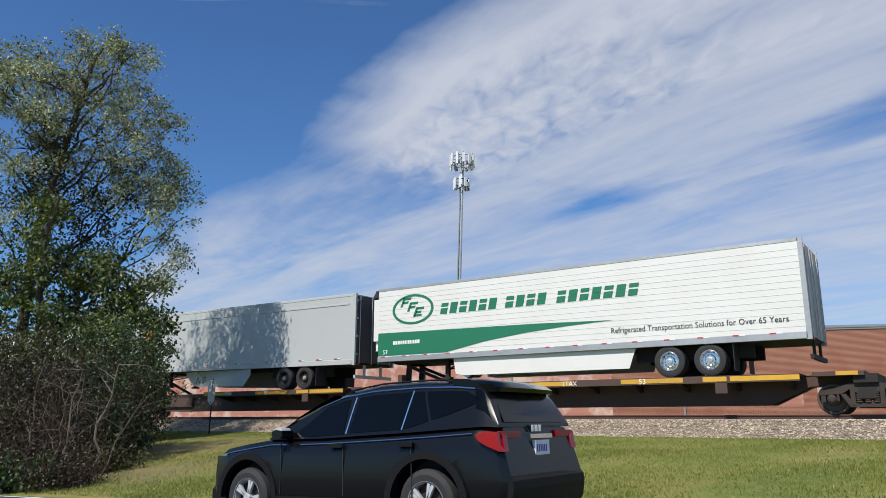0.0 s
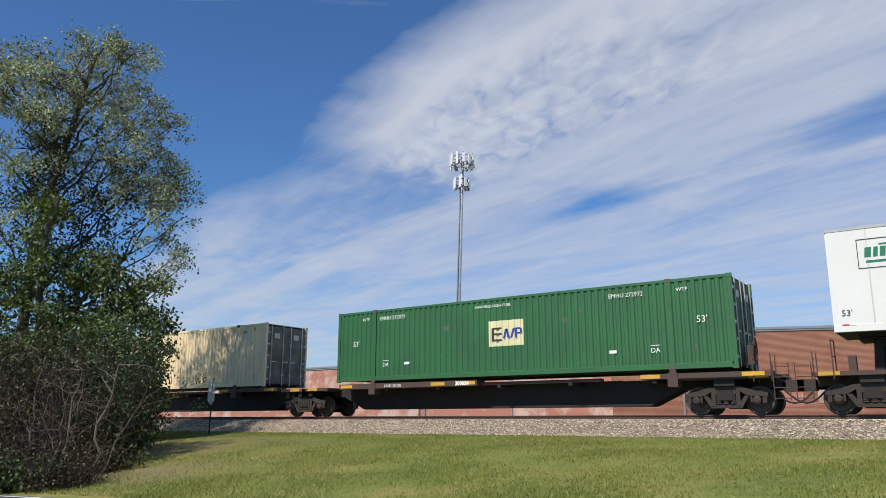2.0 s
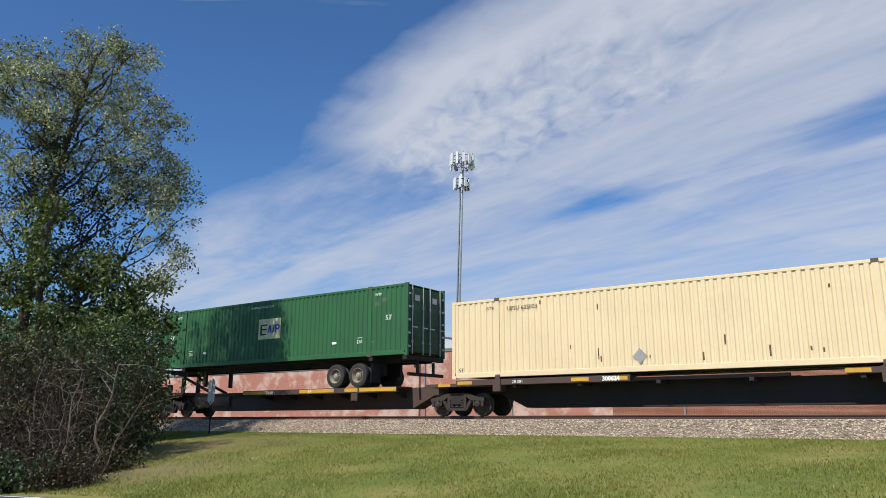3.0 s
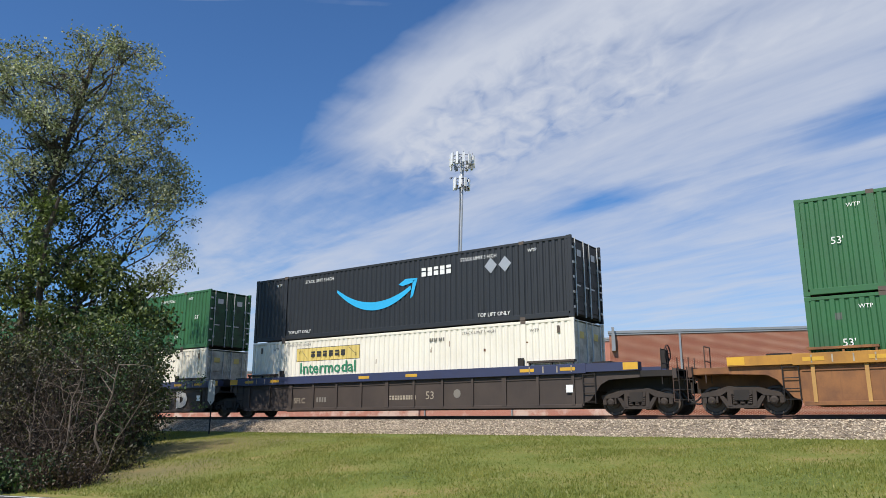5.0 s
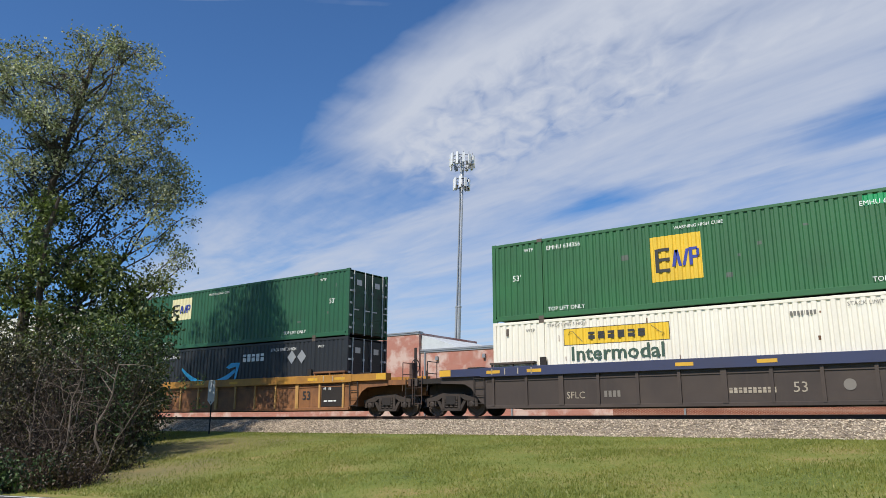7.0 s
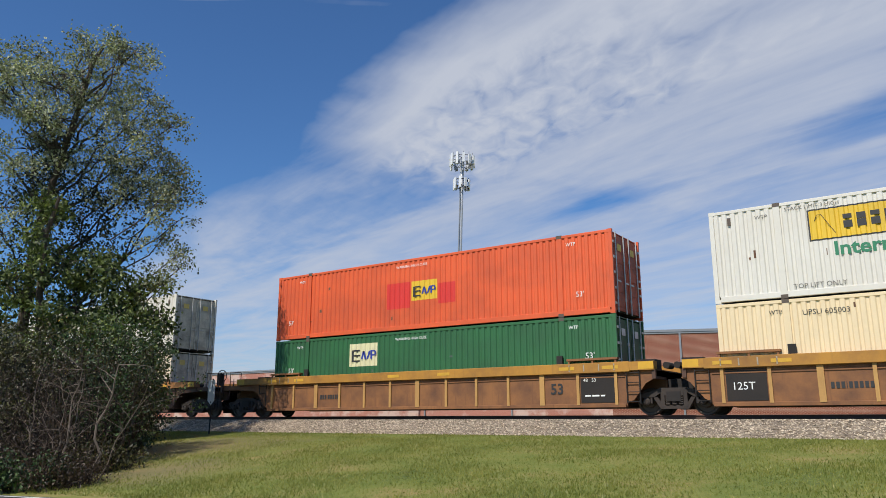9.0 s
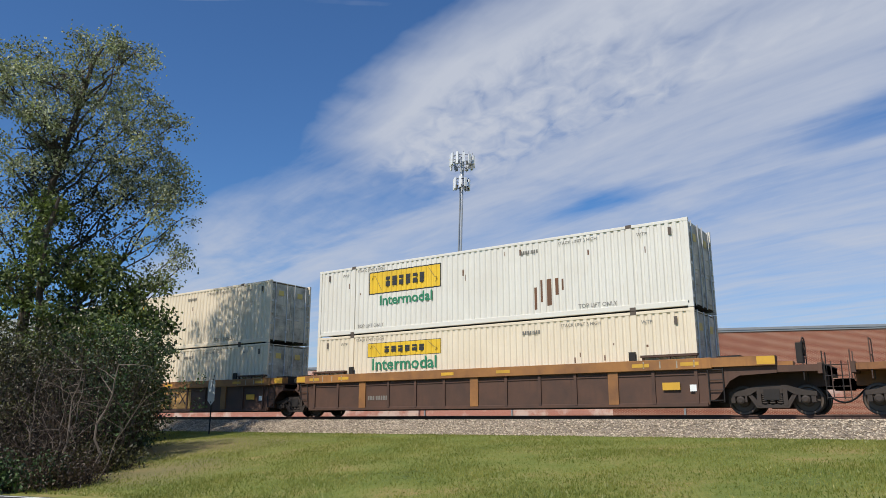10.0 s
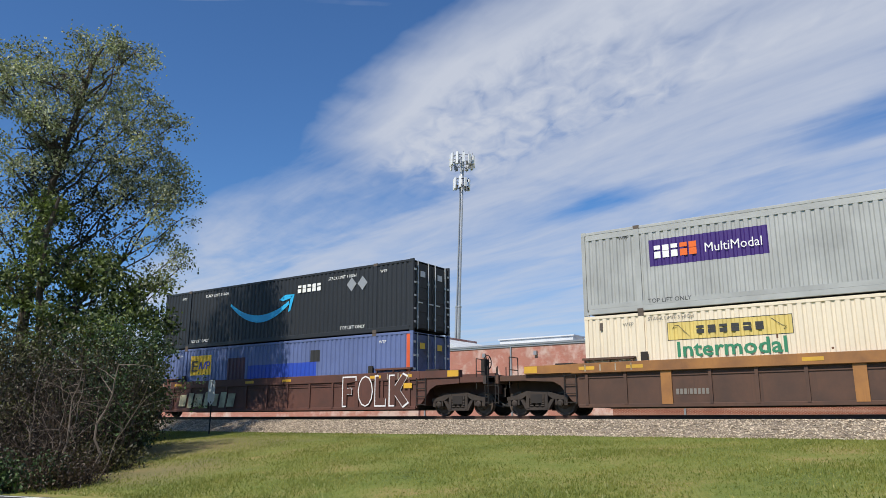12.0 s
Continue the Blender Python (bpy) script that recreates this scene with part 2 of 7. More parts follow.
def text_mesh(body, size, mat, x, y, z, align="LEFT", width=None, shear=0.0, bold=0.0):
    """Letters that face -y, at the place of their lower corner."""
    cu = bpy.data.curves.new("lettering", "FONT")
    cu.body, cu.size, cu.extrude, cu.align_x, cu.resolution_u, cu.shear, cu.offset = body, size, 0.001, align, 2, shear, bold
    ob = bpy.data.objects.new("lettering", cu)
    scene.collection.objects.link(ob)
    dg = bpy.context.evaluated_depsgraph_get()
    me = bpy.data.meshes.new_from_object(ob.evaluated_get(dg))
    bpy.data.objects.remove(ob)
    bpy.data.curves.remove(cu)
    if width and len(me.vertices):
        xs = [v.co.x for v in me.vertices]
        me.transform(Matrix.Diagonal((width / max(1e-6, max(xs) - min(xs)), 1, 1, 1)))
    me.transform(Matrix.Translation((x, y, z)) @ Matrix.Rotation(radians(90), 4, "X"))
    me.materials.clear()
    me.materials.append(mat)
    return me


def lettering(parent, body, size, mat, x, y, z, **kw):
    ob = new("lettering", text_mesh(body, size, mat, x, y, z, **kw))
    ob.parent = parent
    return ob


def bars(x, y, z, h, widths, gap=0.25, slant=0.0, t=0.003):
    """A row of plain upright bars in place of letters."""
    g = Geo()
    for w in widths:
        w *= h
        g.prism_y([(x, z), (x + w, z), (x + w + slant * h, z + h), (x + slant * h, z + h)], y, y + t)
        x += w + gap * h
    return g


def glyphs(parent, mat, x, y, z, h, n, ratio=0.75, slant=0.0, gap=0.24, t=0.003):
    """A row of plain slitted blocks in place of a trade name."""
    w = ratio * h
    for k in range(n):
        for b0, b1 in ((0.0, 0.40 * h), (0.55 * h, h)) if k % 2 else ((0.0, 0.52 * h), (0.67 * h, h)):
            block = lambda: Geo().prism_y([(slant * b0, b0), (w + slant * b0, b0), (w + slant * b1, b1), (slant * b1, b1)], 0, t)
            part("logo_shape", block, mat, parent, key=("glyph", mat.name, round(h, 3), round(w, 3), slant, round(b0, 3)), at=pose(x, y, z))
        x += w + gap * h


WHITE = plain("white_lettering", (0.78, 0.78, 0.75), 0.6)
BLACK = plain("black_lettering", (0.03, 0.03, 0.03), 0.6)
INK_GREEN = plain("green_lettering", (0.03, 0.2, 0.1), 0.55)
INK_GREY = plain("grey_green_lettering", (0.045, 0.085, 0.06), 0.55)
YELLOW_DECAL = material("yellow_decal", (0.78, 0.5, 0.03), 0.5, dirt=0.25, fine=0.06)
PALE_DECAL = material("faded_yellow_decal", (0.72, 0.55, 0.16), 0.6, dirt=0.3)
CREAM_DECAL = material("cream_decal", (0.75, 0.7, 0.42), 0.6, dirt=0.2)
BLUE_INK = plain("blue_lettering", (0.03, 0.05, 0.3), 0.5)
RED_REFLEX = plain("red_reflector", (0.5, 0.03, 0.03), 0.35)
WHITE_REFLEX = plain("white_reflector", (0.75, 0.75, 0.75), 0.35)
STEEL_DARK = material("dark_grimy_steel", (0.016, 0.013, 0.012), 0.8, dirt=0.5, dirt_col=(0.038, 0.026, 0.019), scale=2.0)
STEEL_TRUCK = material("rusty_cast_steel", (0.046, 0.033, 0.026), 0.8, dirt=0.7, dirt_col=(0.02, 0.016, 0.014), scale=3.0)
WHEEL_STEEL = material("wheel_steel", (0.10, 0.075, 0.06), 0.55, metal=0.3, dirt=0.5, scale=3.0)
TYRE = material("tyre_rubber", (0.02, 0.02, 0.021), 0.8, dirt=0.4, dirt_col=(0.06, 0.055, 0.05), scale=3.0)
ALU = plain("polished_aluminium", (0.75, 0.75, 0.76), 0.25, 1.0)
ALU_DULL = material("dull_aluminium", (0.5, 0.5, 0.5), 0.45, metal=0.6, dirt=0.3)
GALV = material("galvanised_steel", (0.5, 0.51, 0.52), 0.5, metal=0.4, dirt=0.2)
PAINT_YELLOW = material("yellow_stencil_paint", (0.65, 0.36, 0.03), 0.65, dirt=0.4)
# ---- ground, road, track ----
def road_z(x):
    return -1.41 + 0.03 * (min(max(x, -45.0), 25.0) + 6.0)


def ground_z(x, y):
    """Road, grass bank and the level ground by the line."""
    r = road_z(x)
    if y <= -14.6:
        return r - 0.02
    if y >= -1.2:
        return -0.62
    t = (y + 14.6) / 13.4
    t = 1 - (1 - t) ** 1.35
    n = noise.noise(Vector((x * 0.35, y * 0.35, 0))) * 0.05 * min(1, t * 6) * min(1, (1 - t) * 6)
    return r + (-0.62 - r) * t + n


def grid_mesh(name, xs, ys, fz, mat):
    me = bpy.data.meshes.new(name)
    vs = [(x, y, fz(x, y)) for y in ys for x in xs]
    n = len(xs)
    fs = [(j * n + i, j * n + i + 1, (j + 1) * n + i + 1, (j + 1) * n + i) for j in range(len(ys) - 1) for i in range(n - 1)]
    me.from_pydata(vs, [], fs)
    me.materials.append(mat)
    me.shade_smooth()
    return me


TURF = ground_material("turf", [(0.34, (0.06, 0.082, 0.010)), (0.45, (0.125, 0.160, 0.02)), (0.55, (0.18, 0.186, 0.034)), (0.63, (0.28, 0.205, 0.075))], 1.0, 0.5, worn=(-22.0, -7.6, -1.2, 5.0, -17.2, -11.6, -1.4, 2.9))
ASPHALT = ground_material("asphalt", [(0.3, (0.035, 0.035, 0.037)), (0.7, (0.07, 0.07, 0.07))], 2.0, 0.3, 0.85)
BALLAST_BED = ground_material("ballast_bed", [(0.3, (0.13, 0.10, 0.076)), (0.5, (0.28, 0.225, 0.17)), (0.7, (0.42, 0.35, 0.27))], 3.0, 1.0)
STONE = island_material("ballast_stone", (0.19, 0.145, 0.10), (0.42, 0.34, 0.25), (0.66, 0.55, 0.41))
BLADE = leaf_material("grass_blade", (0.105, 0.145, 0.019), (0.32, 0.30, 0.076), 0.3, 1.0)

xs = sorted(set([-1500, -700, -350, -200, -130, -90] + list(range(-70, 41, 1)) + [60, 100, 200, 400, 900, 1500]))
ys = sorted(set([-900, -300, -120, -60, -40, -32] + [-28 + 0.5 * i for i in range(60)] + [3, 5, 8, 14, 24, 50, 90, 200, 500, 1500]))
tagged(new("ground", grid_mesh("ground", xs, ys, ground_z, TURF)), "mown green grass bank with dry brown patches", "grass", kind="structure")

rx = list(range(-260, 121, 4))
tagged(new("road", grid_mesh("road", rx, [-24.5, -21.3, -18.0, -14.7], lambda x, y: road_z(x) + (0.0 if y < -15 else -0.01), ASPHALT)), "dark asphalt road below the grass bank", "road", kind="structure")
PAINT_WHITE = material("road_paint", (0.7, 0.7, 0.68), 0.7, dirt=0.4)
tagged(new("road_marking", grid_mesh("road_marking", rx, [-15.15, -15.03], lambda x, y: road_z(x) + 0.004, PAINT_WHITE)), "worn white edge line painted on the asphalt road", "road marking", kind="structure")

bed = Geo().prism_x([(-1.75, -0.68), (4.4, -0.68), (3.2, -0.17), (-0.45, -0.17)], -260, 120)
tagged(new("ballast", bed.mesh("ballast", BALLAST_BED)), "grey crushed-stone ballast shoulder under the rails", "ballast", kind="structure")


def stones():
    rng = np.random.default_rng(4)
    n = 42000
    x = rng.uniform(-48, 2, n)
    y = rng.uniform(-1.95, 0.45, n)
    z = np.where(y < -0.45, -0.17 + (y + 0.45) * 0.392, -0.17)
    z = np.where(y < -1.75, -0.64, z)
    s = rng.uniform(0.02, 0.043, n)
    base = np.array([(1, 0, 0), (-1, 0, 0), (0, 1, 0), (0, -1, 0), (0, 0, 1), (0, 0, -1)], float)
    tri = np.array([(0, 2, 4), (2, 1, 4), (1, 3, 4), (3, 0, 4), (2, 0, 5), (1, 2, 5), (3, 1, 5), (0, 3, 5)])
    v = base[None] * s[:, None, None] * rng.uniform(0.6, 1.4, (n, 6, 1))
    ang = rng.uniform(0, 6.28, n)
    c, q = np.cos(ang)[:, None], np.sin(ang)[:, None]
    til = rng.uniform(-0.8, 0.8, n)
    ct, st = np.cos(til)[:, None], np.sin(til)[:, None]
    vx, vy, vz = v[..., 0], v[..., 1], v[..., 2] * 0.62
    vy, vz = vy * ct - vz * st, vy * st + vz * ct
    v = np.stack([vx * c - vy * q + x[:, None], vx * q + vy * c + y[:, None], vz + (z + s * 0.35)[:, None]], -1).reshape(-1, 3)
    f = (tri[None] + (np.arange(n) * 6)[:, None, None]).reshape(-1, 3)
    me = bpy.data.meshes.new("ballast_stones")
    me.from_pydata(v.tolist(), [], f.tolist())
    me.materials.append(STONE)
    tagged(new("ballast_stones", me), "loose grey and brown crushed ballast stones", "stones", kind="stuff")


def grass():
    rng = np.random.default_rng(8)
    n = 260000
    # sown more thickly towards the road, where the bank is seen closest
    t = rng.uniform(0, 1, n) ** 1.3
    y = -14.5 + t * 12.7
    x = rng.uniform(-34, 1.5, n)
    keep = (x > (y + 23.5) * -1.85 - 1) & (x < (y + 23.5) * -0.02)
    x, y = x[keep], y[keep]
    patch = np.array([noise.noise(Vector((a * 0.5, b * 0.5, 3))) for a, b in zip(x, y)])
    keep = rng.uniform(0, 1, len(x)) < np.minimum(0.75 + 0.9 * patch, np.minimum(np.hypot(x + 22.0, y + 7.6) / 5.0, np.hypot(x + 17.2, y + 11.6) / 2.9) - 0.15)
    x, y, patch = x[keep], y[keep], patch[keep]
    n = len(x)
    z = np.array([ground_z(a, b) for a, b in zip(x, y)])
    h = rng.uniform(0.02, 0.055, n) * (1 + 0.5 * patch)
    w = rng.uniform(0.005, 0.013, n)
    a = rng.uniform(0, 6.28, n)
    lean = rng.uniform(0, 0.05, n)
    b = rng.uniform(0, 6.28, n)
    p0 = np.stack([x - np.cos(a) * w, y - np.sin(a) * w, z - 0.005], -1)
    p1 = np.stack([x + np.cos(a) * w, y + np.sin(a) * w, z - 0.005], -1)
    p2 = np.stack([x + np.cos(b) * lean, y + np.sin(b) * lean, z + h], -1)
    v = np.stack([p0, p1, p2], 1).reshape(-1, 3)
    me = bpy.data.meshes.new("grass")
    me.from_pydata(v.tolist(), [], np.arange(3 * n).reshape(-1, 3).tolist())
    me.materials.append(BLADE)
    tagged(new("grass", me), "short mown grass blades, green and straw-coloured", "grass", kind="stuff")


RAIL = material("rail_steel", (0.075, 0.035, 0.022), 0.7, dirt=0.5, scale=3.0)
TIE = material("tie_wood", (0.09, 0.07, 0.055), 0.9, dirt=0.5, scale=3.0)


def track():
    t = thing("railway_track", "rusty steel rails on wooden ties in stone ballast", "railway track", (0, 1.295, 0), kind="structure")
    prof = [(-0.075, -0.165), (0.075, -0.165), (0.075, -0.15), (0.012, -0.135), (0.01, -0.045), (0.036, -0.035), (0.036, -0.004), (0.028, 0.0), (-0.028, 0.0), (-0.036, -0.004), (-0.036, -0.035), (-0.01, -0.045), (-0.012, -0.135), (-0.075, -0.15)]
    for s in (-0.7535, 0.7535):
        part("rail", Geo().prism_x([(y + s, z) for y, z in prof], -260, 120), RAIL, t)
    for i in range(150):
        part("tie", lambda: Geo().box(-0.115, 0.115, -1.3, 1.3, -0.35, -0.145), TIE, t, key="tie", at=pose(-66 + 0.5 * i + random.uniform(-0.02, 0.02), random.uniform(-0.04, 0.04), 0))


# ---- brick works behind the line ----
def brick_material(name, c1, c2, mortar, wear, wear_amt):
    m = bpy.data.materials.new(name)
    m.use_nodes = True
    nt = m.node_tree
    b = nt.nodes["Principled BSDF"]
    co = nt.nodes.new("ShaderNodeTexCoord")
    sep = nt.nodes.new("ShaderNodeSeparateXYZ")
    nt.links.new(co.outputs["Object"], sep.inputs[0])
    br = nt.nodes.new("ShaderNodeTexBrick")
    br.inputs["Scale"].default_value, br.inputs["Mortar Size"].default_value = 1.0, 0.011
    br.inputs["Brick Width"].default_value, br.inputs["Row Height"].default_value = 0.215, 0.075
    br.inputs["Color1"].default_value, br.inputs["Color2"].default_value, br.inputs["Mortar"].default_value = (*c1, 1), (*c2, 1), (*mortar, 1)
    nt.links.new(combine(nt, sep.outputs[0], sep.outputs[2], 0.0), br.inputs["Vector"])
    n = noise_tex(nt, co.outputs["Object"], 0.5, 7.0, 0.65)
    c = mixc(nt, op(nt, "MULTIPLY", ramp(nt, n, [(0.48, 0.0), (0.6, 1.0)]), wear_amt), br.outputs["Color"], wear)
    nt.links.new(c, b.inputs["Base Color"])
    b.inputs["Roughness"].default_value = 0.9
    bp = nt.nodes.new("ShaderNodeBump")
    bp.inputs["Strength"].default_value, bp.inputs["Distance"].default_value = 0.6, 0.01
    nt.links.new(br.outputs["Fac"], bp.inputs["Height"])
    bp.invert = True
    nt.links.new(bp.outputs[0], b.inputs["Normal"])
    return m


BRICK_RED = brick_material("red_brick", (0.27, 0.082, 0.045), (0.21, 0.062, 0.036), (0.42, 0.25, 0.18), (0.22, 0.07, 0.045), 0.4)
BRICK_PINK = brick_material("faded_painted_brick", (0.44, 0.17, 0.125), (0.40, 0.15, 0.11), (0.42, 0.22, 0.17), (0.62, 0.48, 0.42), 0.75)
ROOF_PALE = material("pale_roof_sheet", (0.55, 0.57, 0.58), 0.6, dirt=0.25)
COPING = material("metal_coping", (0.30, 0.31, 0.33), 0.5, metal=0.3, dirt=0.3)
ROOF_GREY = material("grey_roof_sheet", (0.35, 0.36, 0.37), 0.7, dirt=0.3)


def wall_block(name, label, length, depth, height, wall, at, turn, coping=0.28, joints=()):
    """A flat-roofed brick hall: front wall along local x, from z 0 up."""
    t = thing(name, label, "building")
    t.matrix_basis = Matrix.Translation(at) @ Matrix.Rotation(radians(turn), 4, "Z")
    front = part("wall", Geo().box(0, length, 0, 0.4, 0, height), wall, t)
    part("wall", Geo().box(0, length, depth - 0.4, depth, 0, height), wall, t)
    part("wall", Geo().box(0.002, 0.4, 0.4, depth - 0.4, 0, height), wall, t)
    part("wall", Geo().box(length - 0.4, length - 0.002, 0.4, depth - 0.4, 0, height), wall, t)
    part("roof", Geo().box(0.4, length - 0.4, 0.4, depth - 0.4, height - 0.5, height - 0.3), ROOF_GREY, t)
    part("coping", Geo().box(-0.08, length + 0.08, -0.1, 0.5, height, height + coping).box(-0.05, length + 0.05, -0.06, 0.45, height - 0.12, height), COPING, t, "grey metal parapet coping")
    for x in joints:
        part("downpipe", Geo().box(x - 0.06, x + 0.06, -0.12, -0.01, 0.1, height - 0.1), COPING, t)
    return t


def buildings():
    ang = math.degrees(math.atan2(6.3, 16.0))
    t = wall_block("brick_warehouse", "long red-brick warehouse with grey metal parapet", 46, 30, 6.35, BRICK_RED, (-20.3, 26.0, -0.6), ang, 0.16, (4.7, 19.0))
    for x, z in ((10.6, 1.3), (13.0, 1.5)):
        part("patch", Geo().box(x, x + 1.5, -0.02, -0.002, z, z + 1.6), BRICK_PINK, t, "bricked-up opening in paler brick")
    part("flue", Geo().box(0.15, 0.4, -0.35, -0.02, 5.1, 6.3).box(0.18, 0.36, -0.32, -0.05, 6.3, 6.75), COPING, t, "small wall-mounted metal flue")
    t = wall_block("brick_shed", "low hall of faded pink painted brick", 24, 22, 6.0, BRICK_PINK, (-44.5, 26.6, -0.6), 0, 0.14, (7.9, 16.0))
    wall_block("brick_annex", "lower annex of faded pink painted brick", 70, 18, 5.05, BRICK_PINK, (-114.6, 26.8, -0.6), 0, 0.14)
    for i in range(3):
        part("fixture", Geo().box(9 + 4.5 * i, 9.25 + 4.5 * i, -0.2, -0.01, 5.2, 5.5), COPING, t)
    t = wall_block("brick_stair_tower", "taller block of peeling pink painted brick", 7.0, 9.0, 7.55, BRICK_PINK, (-44.1, 26.35, -0.6), 0, 0.1)
    part("vent", Geo().box(6.55, 6.8, -0.05, -0.002, 4.7, 6.3), STEEL_DARK, t, "tall dark louvred wall vent")
    part("lean_to_roof", Geo().prism_y([(7.05, 5.95), (10.8, 5.95), (10.8, 6.2), (7.05, 7.35)], 0.3, 8.8), ROOF_PALE, t, "pale grey sheet-metal lean-to roof")
    t = thing("roof_unit", "long white rooftop unit on the low hall", "roof unit", (-31.5, 30.0, 5.15))
    part("cabinet", Geo().box(0, 6.6, 0, 2, 0, 1.1).box(-0.1, 6.7, -0.1, 2.1, 1.1, 1.2), material("white_sheet", (0.7, 0.71, 0.72), 0.5), t)
    part("skid", Geo().box(0.3, 0.5, 0.1, 1.9, -0.3, 0), COPING, t)
    part("skid", Geo().box(6.1, 6.3, 0.1, 1.9, -0.3, 0), COPING, t)


def cell_tower():
    t = thing("cell_tower", "slender grey monopole mast with white panel antennas", "cell tower", (-58.7, 66.0, -0.6))
    t.matrix_basis = Matrix.Translation((-59.70, 65.3, -0.6)) @ Matrix.Rotation(radians(1.8), 4, Vector((math.sin(radians(-YAW)) * -1, -math.cos(radians(-YAW)), 0)) * -1)
    part("pole", Geo().turn_z([(0, 0.46), (16.2, 0.42), (16.25, 0.46), (16.5, 0.46), (16.55, 0.33), (38.6, 0.27), (38.8, 0.12)], 0, 0, 20), GALV, t, smooth=True)
    part("foundation", Geo().box(-1, 1, -1, 1, 0, 0.3), COPING, t)
    rng = random.Random(3)
    PANEL = material("antenna_white", (0.72, 0.73, 0.74), 0.45, dirt=0.15)
    for z, r, n, hh in ((38.6, 1.75, 12, 2.3), (35.0, 1.15, 9, 1.7)):
        g = Geo()
        for zz in (z - 0.5, z + 0.5):
            pts = [(r * 0.93 * math.cos(a), r * 0.93 * math.sin(a), zz) for a in [math.pi * (2 * k + 1) / 6 for k in range(6)]]
            for a, b in zip(pts, pts[1:] + pts[:1]):
                g.rod(a, b, 0.06)
            for k in range(0, 6, 2):
                g.rod((0, 0, zz), pts[k], 0.06)
        for k in range(n):
            a = 2 * math.pi * (k + 0.3) / n
            g.rod((r * 0.95 * math.cos(a), r * 0.95 * math.sin(a), z - 0.55 * hh), (r * 0.95 * math.cos(a), r * 0.95 * math.sin(a), z + 0.45 * hh), 0.045)
        part("antenna_frame", g, STEEL_DARK if z < 36 else COPING, t, "steel mounting frame")
        for k in range(n):
            a = 2 * math.pi * (k + 0.3) / n
            h = hh * rng.choice((0.62, 0.8, 1.0))
            m = Matrix.Translation((r * 1.05 * math.cos(a), r * 1.05 * math.sin(a), z - 0.1 + rng.uniform(-0.1, 0.1))) @ Matrix.Rotation(a, 4, "Z")
            part("panel_antenna", Geo().box(-0.09, 0.09, -0.19, 0.19, -h / 2, h / 2), PANEL, t, at=m)
            if rng.random() < 0.7:
                m2 = Matrix.Translation((r * 0.8 * math.cos(a), r * 0.8 * math.sin(a), z - 0.75 + rng.uniform(-0.2, 0.2))) @ Matrix.Rotation(a, 4, "Z")
                part("radio_unit", lambda: Geo().box(-0.12, 0.12, -0.17, 0.17, -0.3, 0.3), COPING, t, key="radio", at=m2)
    part("cable", Geo().rod((0.1, -0.62, 1.0), (0.05, -0.4, 34.5), 0.07), COPING, t)


def sign():
    t = thing("trackside_sign", "weathered grey sign plate on a thin steel post", "sign", (-26.0, -3.0, -0.72))
    part("post", Geo().rod((0, 0, -0.1), (0.05, 0, 2.25), 0.03), STEEL_DARK, t)
    m = pose(0, 0, 0, 0, 0, 35)
    part("plate", Geo().prism_y([(-0.14, 1.36), (0.0, 1.16), (0.14, 1.36), (0.14, 2.1), (0.1, 2.2), (-0.1, 2.2), (-0.14, 2.1)], -0.05, -0.035), material("sign_plate", (0.6, 0.6, 0.57), 0.6, dirt=0.3, scale=3), t, at=m)
    part("clamp", Geo().box(-0.04, 0.04, -0.05, 0.04, 1.25, 1.33), STEEL_DARK, t)


# ---- tree and brush at the roadside ----
BARK = material("bark", (0.085, 0.065, 0.05), 0.95, dirt=0.5, dirt_col=(0.03, 0.03, 0.02), scale=3.0, bump=0.5)
# twig tones kept low: deep shade between the stems is painted into them
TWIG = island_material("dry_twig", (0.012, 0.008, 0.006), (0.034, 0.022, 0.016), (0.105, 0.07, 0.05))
# the pale end of the range paints sun highlights on single crown leaves
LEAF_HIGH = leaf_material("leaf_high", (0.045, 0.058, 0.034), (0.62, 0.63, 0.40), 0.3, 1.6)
# leaf_low and leaf_olive are darkened: the thicket's self-shade is in their colour
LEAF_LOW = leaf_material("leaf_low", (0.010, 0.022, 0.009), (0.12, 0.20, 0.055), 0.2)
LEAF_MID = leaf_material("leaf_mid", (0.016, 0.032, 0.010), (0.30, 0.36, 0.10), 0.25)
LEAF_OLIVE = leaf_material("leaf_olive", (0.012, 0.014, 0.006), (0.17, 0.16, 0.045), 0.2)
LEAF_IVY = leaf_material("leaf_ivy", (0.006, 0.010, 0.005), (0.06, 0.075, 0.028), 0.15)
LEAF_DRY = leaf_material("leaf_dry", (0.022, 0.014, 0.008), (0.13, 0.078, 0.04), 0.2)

_f = Vector((-math.sin(radians(YAW)) * math.cos(radians(PITCH)), math.cos(radians(YAW)) * math.cos(radians(PITCH)), math.sin(radians(PITCH))))
_r = Vector((math.cos(radians(YAW)), math.sin(radians(YAW)), 0))
_u = _r.cross(_f)


def spot(a, b, depth):
    """A place that lies a, b (tangents, right and up) off the line of sight at that depth."""
    return Vector(EYE) + (_f + _r * a + _u * b) * depth


